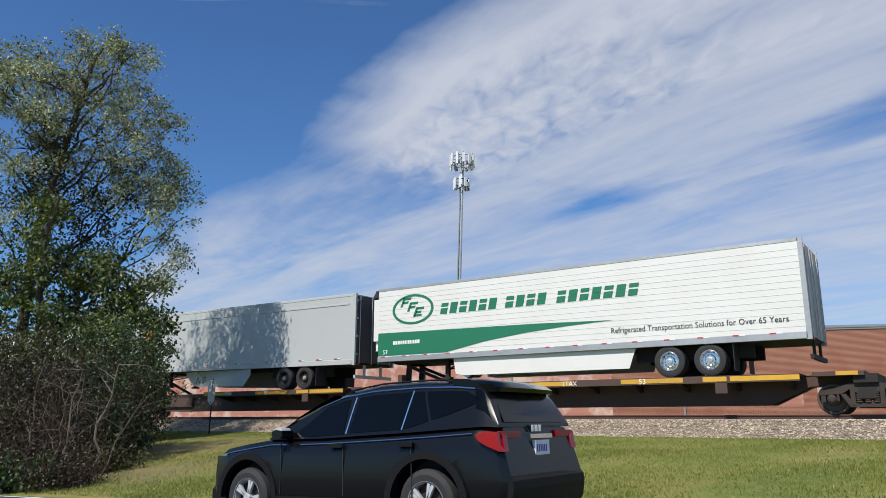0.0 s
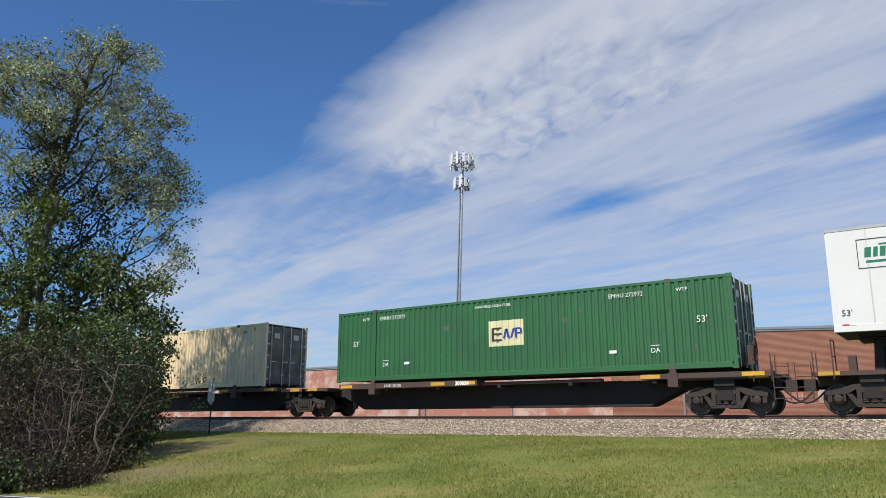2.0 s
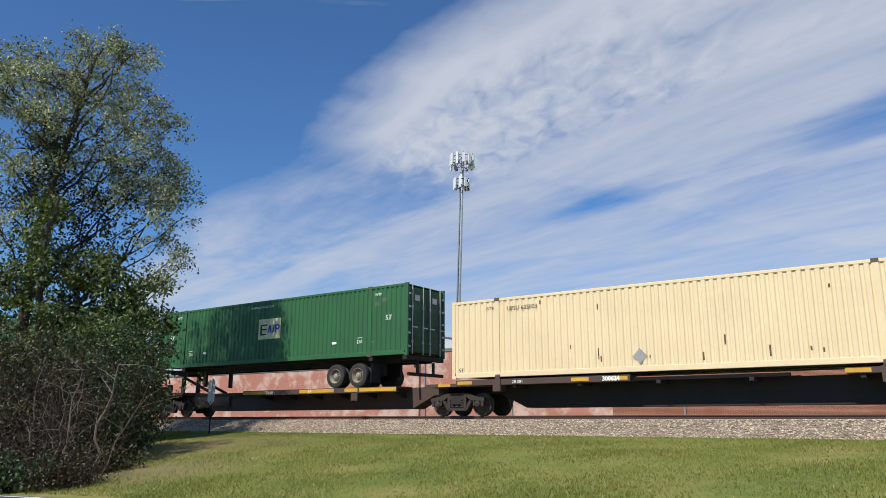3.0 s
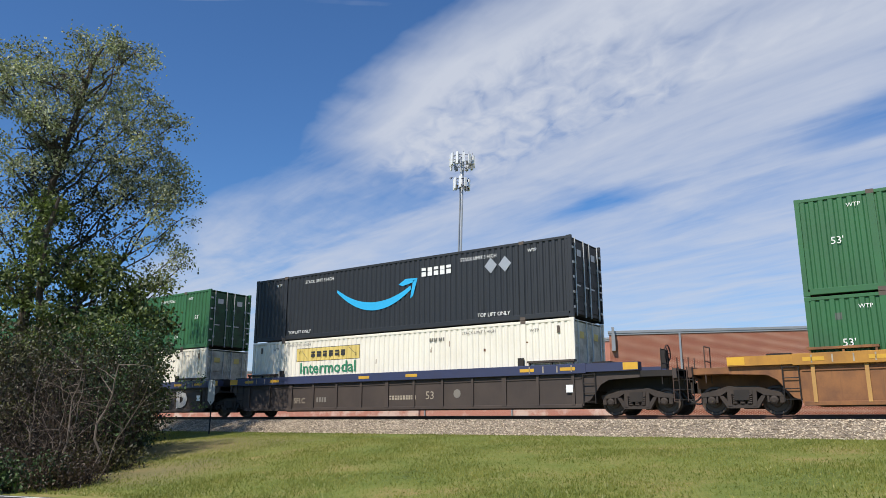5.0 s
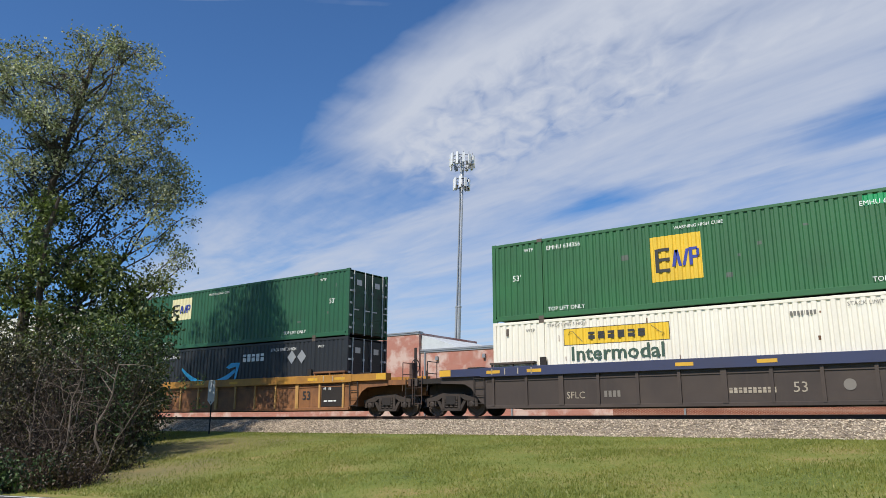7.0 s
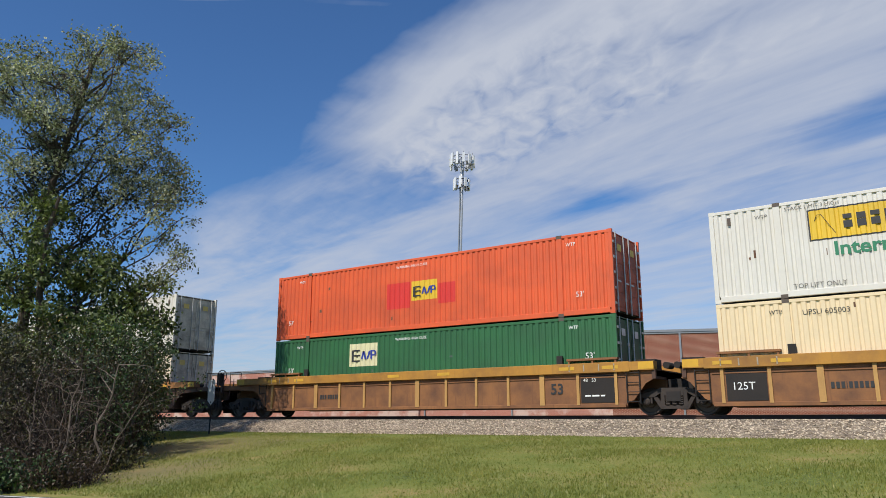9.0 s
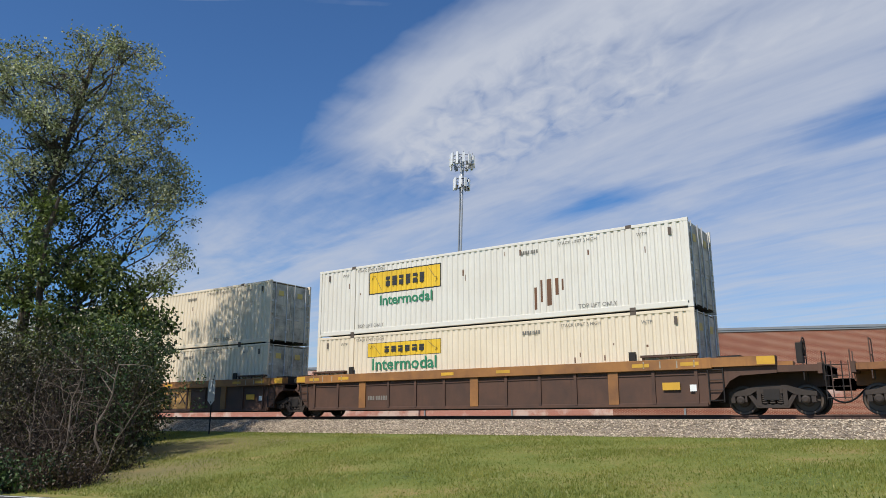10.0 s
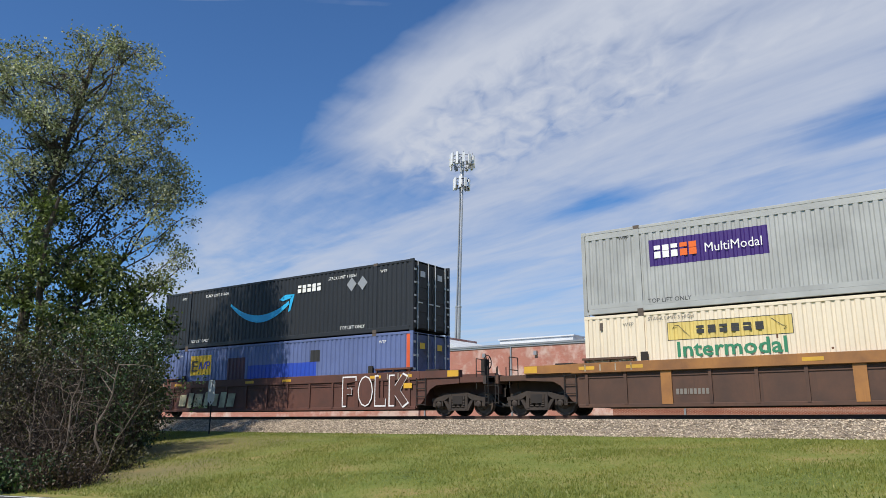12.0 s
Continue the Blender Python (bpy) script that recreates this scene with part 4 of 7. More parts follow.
def small_marks(c, mat, ident="", top="STACK LIMIT 3 HIGH", end=True, warn=True, lift=True, size53=True):
    if size53:
        for x in (-L + 0.85, -1.15):
            lettering(c, "53'", 0.3, mat, x, FY, 1.45)
    for x in (-L + 1.35, -1.72):
        lettering(c, "WTP", 0.17, mat, x, FY, H - 0.42)
    if ident:
        lettering(c, ident, 0.22, mat, -L + 2.25, FY, H - 0.45)
        lettering(c, ident, 0.20, mat, -4.0, FY, H - 0.45)
    if warn:
        lettering(c, "WARNING HIGH CUBE", 0.15, mat, -9.3, FY, H - 0.36)
    if top:
        lettering(c, top, 0.2, mat, -L + 2.9, FY, H - 0.5)
    if lift:
        lettering(c, "TOP LIFT ONLY", 0.2, mat, -L + 2.25, FY, 0.26)
        lettering(c, "TOP LIFT ONLY", 0.2, mat, -3.9, FY, 0.26)


def marks_green(panel, dark=BLACK, blue=BLUE_INK, ident="", lift=False, x=-8.7, z=1.1, s=1.45, h=0.93, da=True, low53=False, patches=()):
    def f(c, m):
        for a, b, z0, z1, mat in patches:
            sheet_sign(c, a, b, z0, z1, mat, "paint_patch", "freshly overpainted patch")
        square_mark(c, x, z, s, h, panel, dark, blue)
        small_marks(c, WHITE, ident, "", lift=lift, size53=not low53)
        if low53:
            for q in (-L + 0.75, -1.4):
                lettering(c, "53'", 0.26, WHITE, q, FY, 0.66)
        if da:
            for px in (-L + 2.45, -2.65):
                lettering(c, "DA", 0.22, WHITE, px, FY, 0.58)
                part("stencil_bar", Geo().box(px, px + 0.3, FY - 0.003, FY, 0.80, 0.82), WHITE, c)
            part("stencil", Geo().box(-L + 3.55, -L + 3.8, FY - 0.003, FY, 0.62, 0.72), WHITE, c)
            part("stencil", Geo().box(-4.05, -3.8, FY - 0.003, FY, 0.62, 0.72), WHITE, c)
        rng = random.Random(c.name)
        for _ in range(5):
            px, pz = rng.uniform(-L + 0.5, -0.5), rng.uniform(0.4, 2.3)
            sheet_sign(c, px, px + rng.uniform(0.05, 0.3), pz, pz + rng.uniform(0.05, 0.2), RUST if "orange" in m.name else SCUFF, "scuff", "", 0.002)
    return f


SCUFF = material("scuffed_paint", (0.10, 0.13, 0.11), 0.7, dirt=0.6, scale=3)
def marks_scroll(panel, style="wide", ink=INK_GREEN, stains=()):
    """style wide: narrow plate over a large word; tall: high plate over a small word; bare: the plate alone."""
    def f(c, m):
        x, w = -L + 2.8, 3.7
        if style == "wide":
            scroll_mark(c, x, 1.93, w, 0.58, panel)
            lettering(c, "Intermodal", 0.66, ink, x + 0.25, FY, 1.42, width=3.2, bold=0.012)
        elif style == "tall":
            scroll_mark(c, x, 1.60, w, 0.95, panel)
            lettering(c, "Intermodal", 0.56, ink, x + 0.6, FY, 1.13, width=2.65, bold=0.014)
        else:
            scroll_mark(c, x, 1.42, w, 0.95, panel)
        small_marks(c, FADED_BLACK, "", "", warn=False, size53=False)
        lettering(c, "STACK LIMIT 3 HIGH", 0.16, FADED_BLACK, -L + 2.2, FY, H - 0.29)
        lettering(c, "STACK LIMIT 3 HIGH", 0.16, FADED_BLACK, -4.6, FY, H - 0.33)
        part("stencil_bar", bars(-6.1, FY - 0.003, H - 0.5, 0.13, (0.5, 0.5, 0.5, 0.5, 0.1, 0.5, 0.5, 0.5), 0.25), FADED_BLACK, c)
        for px in (-L + 0.6, -0.6):
            part("vent", Geo().box(px - 0.05, px + 0.05, -0.004, 0.012, H - 0.5, H - 0.25), CASTING, c)
        rng = random.Random(c.name)
        for _ in range(9):
            px, pz = rng.uniform(-L + 0.3, -0.3), rng.uniform(0.9, 2.5)
            sheet_sign(c, px, px + rng.uniform(0.02, 0.07), pz, pz + rng.uniform(0.05, 0.25), RUST, "rust_stain", "", 0.002)
        for sx, sz, sw, sh in stains:
            sheet_sign(c, sx, sx + sw, sz, sz + sh, RUST, "rust_stain", "dark rust stain", 0.002)
    return f


FADED_BLACK = plain("faded_black_stencil", (0.16, 0.15, 0.13), 0.7)
RUST = material("rust_stain", (0.16, 0.075, 0.04), 0.9, dirt=0.6, scale=3)
SMILE = material("sky_blue_decal", (0.03, 0.42, 0.75), 0.45, dirt=0.1)


def marks_smile(c, m):
    g = Geo()
    a, b = [], []
    for i in range(21):
        t = i / 20
        px, pz = -11.0 + 3.95 * t, 1.93 - 3.05 * t + 2.83 * t * t
        th = 0.07 + 0.27 * math.sin(math.pi * min(1, t * 0.85 + 0.05))
        a.append((px + 0.06 * (t - 0.4), pz - th * 0.5))
        b.append((px, pz + th * 0.5))
    for i in range(20):
        g.prism_y([a[i], a[i + 1], b[i + 1], b[i]], FY - 0.005, FY)
    g.prism_y([(-7.66, 1.88), (-7.45, 1.80), (-6.95, 1.90), (-6.72, 2.06), (-7.3, 2.08)], FY - 0.005, FY)
    g.prism_y([(-7.06, 1.26), (-6.92, 1.36), (-6.70, 2.05), (-6.92, 1.98), (-7.0, 1.6)], FY - 0.005, FY)
    part("logo_shape", g, SMILE, c, "sky-blue curved arrow")
    glyphs(c, WHITE, -6.5, FY - 0.005, 2.08, 0.34, 5, 0.62, 0.0, 0.26)
    small_marks(c, WHITE, "", "", warn=False, size53=False)
    lettering(c, "STACK LIMIT 3 HIGH", 0.2, WHITE, -L + 3.2, FY, H - 0.44, width=1.7)
    lettering(c, "STACK LIMIT 3 HIGH", 0.2, WHITE, -4.65, FY, H - 0.44, width=1.6)
    for q in (-3.56, -2.95):
        part("placard", Geo().prism_y([(q, 2.16), (q + 0.27, 1.86), (q + 0.54, 2.16), (q + 0.27, 2.46)], FY - 0.004, FY), ALU_DULL, c, "grey diamond placard")


def marks_courier(c, m):
    PURPLE = material("purple_decal", (0.045, 0.015, 0.15), 0.45, dirt=0.1)
    x = -13.78
    sheet_sign(c, x, x + 3.68, 1.45, 2.33, PURPLE, "logo_panel", "purple sign with white and orange shapes", 0.004)
    glyphs(c, WHITE, x + 0.18, FY - 0.008, 1.70, 0.42, 3, 0.5, 0.0, 0.16)
    glyphs(c, plain("orange_lettering", (0.75, 0.13, 0.01)), x + 1.02, FY - 0.008, 1.70, 0.42, 2, 0.56, 0.0, 0.14)
    lettering(c, "MultiModal", 0.42, WHITE, x + 1.78, FY - 0.008, 1.72, width=1.7)
    part("top_band", Geo().box(-L + 0.175, -0.175, 0.0075, 0.06, H - 0.30, H - 0.118), m, c, "plain flat band under the top rail")
    part("bottom_band", Geo().box(-L + 0.175, -0.175, 0.0075, 0.06, 0.213, 0.36), m, c)
    small_marks(c, BLACK, "", "", warn=False, size53=False)
    for k in (0, 1):
        g = Geo().turn_y([(FY - 0.004, 0.2), (FY, 0.2)], -3.24 + 0.61 * k, 2.08, 14)
        part("placard", g, WORN_WHITE, c, "round pale placard")
    part("placard", Geo().prism_y([(-3.55, 0.72), (-3.05, 0.72), (-3.3, 1.05)], FY - 0.003, FY), BLUE_INK, c)
    part("stencil_bar", bars(-2.95, FY - 0.003, 0.72, 0.1, (1.5, 2.0, 1.2), 0.4), BLACK, c)


def marks_plain(c, m):
    lettering(c, "UPSU 605003", 0.22, BLACK, -L + 2.4, FY, H - 0.5)
    for x in (-L + 1.5, -1.7):
        lettering(c, "WTP", 0.17, BLACK, x, FY, H - 0.42)
    lettering(c, "53'", 0.2, BLACK, -L + 0.3, FY, 0.25)
    part("placard", Geo().prism_y([(-9.1, 0.52), (-8.85, 0.28), (-8.6, 0.52), (-8.85, 0.78)], FY - 0.004, FY), material("weathered_plate", (0.36, 0.36, 0.34), 0.6, dirt=0.5, scale=3), c, "grey diamond placard")
    rng = random.Random(5)
    for _ in range(16):
        x, z = rng.uniform(-L + 0.4, -0.4), rng.choice((rng.uniform(0.3, 0.9), rng.uniform(1.6, 2.6)))
        sheet_sign(c, x, x + 0.05, z, z + rng.uniform(0.1, 0.35), RUST, "rust_stain", "", 0.002)


# ---- trucks, wells and spines ----
def truck_under(parent, cx, rust=STEEL_TRUCK):
    """A two-axle freight truck, centred at cx."""
    t = part("truck", Geo().box(cx - 0.22, cx + 0.22, 0.15, W - 0.15, 0.42, 0.72), STEEL_DARK, parent, "rusty two-axle freight truck")
    for s in (0, 1):
        y0, y1 = (0.2, 0.38) if s == 0 else (W - 0.38, W - 0.2)

        def frame_side():
            g = Geo()
            # arched top member, bottom member, pedestals over the bearings, bolster columns
            g.prism_y([(-1.2, 0.52), (-0.62, 0.56), (-0.40, 0.70), (0.40, 0.70), (0.62, 0.56), (1.2, 0.52), (1.2, 0.64), (0.85, 0.70), (0.40, 0.84), (-0.40, 0.84), (-0.85, 0.70), (-1.2, 0.64)], y0, y1)
            g.prism_y([(-0.66, 0.54), (-0.44, 0.19), (0.44, 0.19), (0.66, 0.54), (0.54, 0.56), (0.36, 0.30), (-0.36, 0.30), (-0.54, 0.56)], y0 + 0.005, y1 - 0.005)
            for q in (-1, 1):
                g.prism_y([(q * 0.36 - 0.06, 0.25), (q * 0.36 + 0.06, 0.25), (q * 0.36 + 0.06, 0.78), (q * 0.36 - 0.06, 0.78)], y0 - 0.008, y1 - 0.01)
                a, b = sorted((q * 0.70, q * 0.76))
                g.box(a, b, y0 + 0.01, y1 - 0.01, 0.36, 0.56)
                a, b = sorted((q * 1.04, q * 1.16))
                g.box(a, b, y0 + 0.01, y1 - 0.01, 0.34, 0.56)
            g.box(-0.30, 0.30, y0 - 0.03, y1 - 0.04, 0.60, 0.72)
            return g
        part("side_frame", frame_side, rust, t, key="sf%d" % s, at=pose(cx, 0, 0))

        for sx in (-0.21, 0.0, 0.21):
            part("spring", lambda: Geo().turn_z([(0.30 + 0.03 * k, 0.10 if k % 2 else 0.075) for k in range(11)], 0, (y0 + y1) / 2 - (0.04 if s == 0 else -0.04), 8), rust, t, key="spr%d" % s, at=pose(cx + sx, 0, 0))
        for q in (-0.89, 0.89):
            yo = y0 - 0.04 if s == 0 else y1 + 0.04
            part("bearing", lambda: Geo().turn_y([(min(yo, y0 + 0.1), 0.07), (min(yo, y0 + 0.1) + 0.03, 0.12), (max(yo, y1 - 0.1), 0.12)], 0, 0.42, 12), rust, t, key="brg%d" % s, at=pose(cx + q, 0, 0))
            yw = 0.56 if s == 0 else W - 0.56 - 0.14
            part("wheel", lambda: Geo().turn_y([(yw - 0.02, 0.1), (yw - 0.02, 0.17), (yw + 0.035, 0.2), (yw + 0.035, 0.33), (yw - 0.01, 0.36), (yw - 0.01, 0.415), (yw + 0.10, 0.42), (yw + 0.115, 0.445), (yw + 0.14, 0.44), (yw + 0.14, 0.1)], 0, 0.42, 28), WHEEL_STEEL, t, key="whl%d" % s, at=pose(cx + q, 0, 0), smooth=True)
    for q in (-0.89, 0.89):
        part("axle", lambda: Geo().turn_y([(0.3, 0.08), (W - 0.3, 0.08)], 0, 0.42, 10), STEEL_DARK, t, key="axle", at=pose(cx + q, 0, 0))


def coupler(parent, x):
    part("coupler", Geo().box(x - 0.85, x + 0.85, W / 2 - 0.1, W / 2 + 0.1, 0.72, 0.95).box(x - 0.25, x + 0.25, W / 2 - 0.22, W / 2 + 0.2, 0.68, 1.02), STEEL_TRUCK, parent, "rusty knuckle coupler")
    g = Geo()
    pts = [Vector((x - 0.6 + 0.15 * i, W / 2 - 0.45, 0.75 - 0.42 * math.sin(math.pi * i / 8))) for i in range(9)]
    limb(g, pts, 0.03, 0.03, 5)
    part("air_hose", g, TYRE, parent)


def end_gear(parent, x, s, paint):
    """Handrails, ladder and brake gear at the end of a car; s is +1 towards the front."""
    for yy in (-0.02, 0.6):
        part("rail_post", Geo().rod((x, yy, 0.95), (x, yy, 2.05), 0.018), paint, parent)
        part("rail_post", Geo().rod((x + 0.5 * s, yy, 0.95), (x + 0.5 * s, yy, 1.75), 0.018), paint, parent)
    for zz in (1.6, 2.05):
        part("handrail", Geo().rod((x, -0.02, zz), (x, 0.6, zz), 0.018), paint, parent)
    g = Geo()
    for k in range(4):
        g.rod((x + 0.55 * s, -0.1, 0.45 + 0.3 * k), (x + 0.98 * s, -0.1, 0.45 + 0.3 * k), 0.014)
    for q in (0.55, 0.98):
        g.rod((x + q * s, -0.1, 0.4), (x + q * s, -0.1, 1.45), 0.016)
    part("ladder", g, paint, parent)
    if s > 0:
        g = Geo()
        ring = [Vector((x - 0.1, 0.95 + 0.27 * math.cos(math.pi * k / 8), 1.98 + 0.27 * math.sin(math.pi * k / 8))) for k in range(17)]
        limb(g, ring, 0.02, 0.02, 5)
        for k in range(3):
            a = math.pi * k / 3
            g.rod((x - 0.1, 0.95 - 0.27 * math.cos(a), 1.98 - 0.27 * math.sin(a)), (x - 0.1, 0.95 + 0.27 * math.cos(a), 1.98 + 0.27 * math.sin(a)), 0.012)
        g.box(x - 0.3, x - 0.12, 0.8, 1.1, 1.5, 2.1)
        part("brake_wheel", g, paint, parent)


def well_car(x, front, rear, chord, body, label, front_end, rear_end, marks, split=None, lip=-0.22):
    """A well car under containers whose front ends stand at x. front, rear: the truck centres; *_end: True for a coupled end."""
    c = rolling(thing("well_car", label, "railway car", group="freight train"), x, 0, 0)
    y0 = -0.16
    w0, w1 = -L - 0.3, 0.3
    for s in (0, 1):
        fy = (lambda a, b: (a, b)) if s == 0 else (lambda a, b: (W - b, W - a))
        side = part("well_side", Geo().box(w0, w1, *fy(-0.10, -0.06), 0.3, 1.36), body, c)
        part("top_chord", Geo().box(w0 - 0.15, w1 + 0.15, *fy(lip, -0.045), 1.36, 1.69, 0.012), chord, c)
        part("web_rail", Geo().box(w0 + 0.05, w1 - 0.05, *fy(-0.128, -0.10), 1.20, 1.235), body, c)
        part("web_rail", Geo().box(w0 + 0.05, w1 - 0.05, *fy(-0.118, -0.10), 1.285, 1.30), body, c)
        for e, q, cx, coupled in ((w1, 1, front, front_end), (w0, -1, rear, rear_end)):
            # the chord runs on over the truck; below it an arched web joins it to the well
            end = cx + q * (0.25 if coupled else -0.45)
            part("chord_end", Geo().box(min(e + 0.153 * q, end), max(e + 0.153 * q, end), *fy(lip + 0.006, 0.12), 1.40, 1.675), chord, c)
            part("warning_plate", Geo().box(min(end, end - 0.5 * q), max(end, end - 0.5 * q), *fy(lip, lip + 0.004), 1.43, 1.66), PAINT_YELLOW, c)
            arch = [(e + 0.003 * q, 1.357), (e + 0.003 * q, 0.38), (e + 0.22 * q, 0.48), (e + 0.42 * q, 0.72), (e + 0.62 * q, 0.98), (e + 0.9 * q, 1.13), (end, 1.18), (end, 1.395), (e + 0.2 * q, 1.395), (e + 0.2 * q, 1.357)]
            part("arched_web", Geo().prism_y(arch if q > 0 else arch[::-1], *fy(-0.10, -0.06)), body, c)
        part("bottom_chord", Geo().box(w0 + 0.05, w1 - 0.05, *fy(y0 + 0.02, 0.06), 0.24, 0.36, 0.01), body, c)
        n = 13
        for i in range(n):
            px = w0 + 0.35 + (w1 - w0 - 0.7) * i / (n - 1)
            wide = (0.17 if chord is RUST_CHORD else 0.09) if i in (2, n // 2, n - 3) else 0.05
            part("rib", lambda: Geo().box(-wide, wide, *fy(y0 + 0.005, -0.101), 0.33, 1.359), OCHRE_RIB if body is OCHRE else (chord if wide > 0.1 and chord is RUST_CHORD else body), side, key=("rib", s, wide, chord.name if wide > 0.1 and chord is RUST_CHORD else body.name), at=pose(px, 0, 0))
        for i, px in enumerate((w0 + 0.4, w0 + 2.05, -9.2, -6.8, w1 - 2.05, w1 - 0.5)):
            part("reflector", lambda: Geo().box(-0.28, 0.28, *fy(lip - 0.006, lip), 1.47, 1.58), PAINT_YELLOW, c, key=("rf", s, lip), at=pose(px, 0, 0))
        for px in (w0 + 2.35, w1 - 2.35):
            part("guide_post", lambda: Geo().box(-0.11, 0.11, *fy(-0.12, -0.05), 1.69, 1.98), STEEL_DARK, c, key=("gp", s), at=pose(px, 0, 0))
        for px in (w0 + 1.15, w1 - 1.15):
            part("platform_rail", lambda: Geo().box(-0.9, 0.9, *fy(-0.2, 0.0), 1.78, 1.85).box(-0.85, -0.8, *fy(-0.18, -0.1), 1.69, 1.78).box(0.0, 0.05, *fy(-0.18, -0.1), 1.69, 1.78).box(0.8, 0.85, *fy(-0.18, -0.1), 1.69, 1.78), body, c, key=("pr", s, body.name), at=pose(px, 0, 0))
            for k in range(4):
                part("stencil_bar", lambda: Geo().box(-0.02, 0.02, *fy(lip - 0.006, lip), 1.42, 1.64), WORN_WHITE, c, key=("sb", s, lip), at=pose(px - 0.8 + 0.53 * k, 0, 0))
    part("floor", Geo().box(w0 + 0.1, w1 - 0.1, 0.0, W, 0.26, 0.40), STEEL_DARK, c)
    for e, s, cx, coupled in ((w1, 1, front, front_end), (w0, -1, rear, rear_end)):
        reach = cx + s * (1.45 if coupled else -0.42)
        a, b = sorted((e, reach))
        part("bulkhead", Geo().box(min(e, e + 0.12 * s), max(e, e + 0.12 * s), -0.05, W + 0.05, 0.4, 1.5), body, c)
        part("draft_sill", Geo().box(a, b, W / 2 - 0.45, W / 2 + 0.45, 0.8, 1.2), body, c)
        part("end_platform", Geo().prism_y([(e, 1.05), (e + s * 0.9, 1.2), (reach, 1.2), (reach, 1.38), (e, 1.42)][::s], -0.055, W + 0.055), STEEL_DARK if body is GRIMY else body, c)
        part("end_beam", Geo().box(min(reach, reach - 0.12 * s), max(reach, reach - 0.12 * s), -0.16, W + 0.16, 1.12, 1.42), RUSTY if split or chord is RUST_CHORD else GRIMY, c)
        g = Geo().box(min(e + s * 0.25, e + s * 0.9), max(e + s * 0.25, e + s * 0.9), 0.1, 0.7, 1.4, 1.75).turn_y([(0.4, 0.11), (0.9, 0.11)], e + s * 1.15, 1.56, 12)
        part("brake_gear", g, STEEL_DARK, c)
        g = Geo()
        la, lb = e + 0.45 * s, e + 0.02 * s
        for k in range(4):
            g.rod((la, -0.17, 0.42 + 0.3 * k), (lb, -0.17, 0.42 + 0.3 * k), 0.015)
        for q in (la, lb):
            g.rod((q, -0.17, 0.36), (q, -0.17, 1.42), 0.017)
        part("step_ladder", g, STEEL_DARK, c)
        part("link_arm", Geo().box(min(reach, cx), max(reach, cx), W / 2 - 0.3, W / 2 + 0.3, 0.82, 1.15), STEEL_DARK, c)
        if coupled:
            end_gear(c, reach - 0.5 * s, s, SPINE_BROWN if split else STEEL_DARK)
            coupler(c, reach + 0.35 * s)
    truck_under(c, front)
    if rear_end:
        truck_under(c, rear)
    marks(c)
    return c


SPINE_BROWN = material("spine_brown", (0.08, 0.047, 0.036), 0.75, dirt=0.6, dirt_col=(0.05, 0.035, 0.03), scale=2.0)


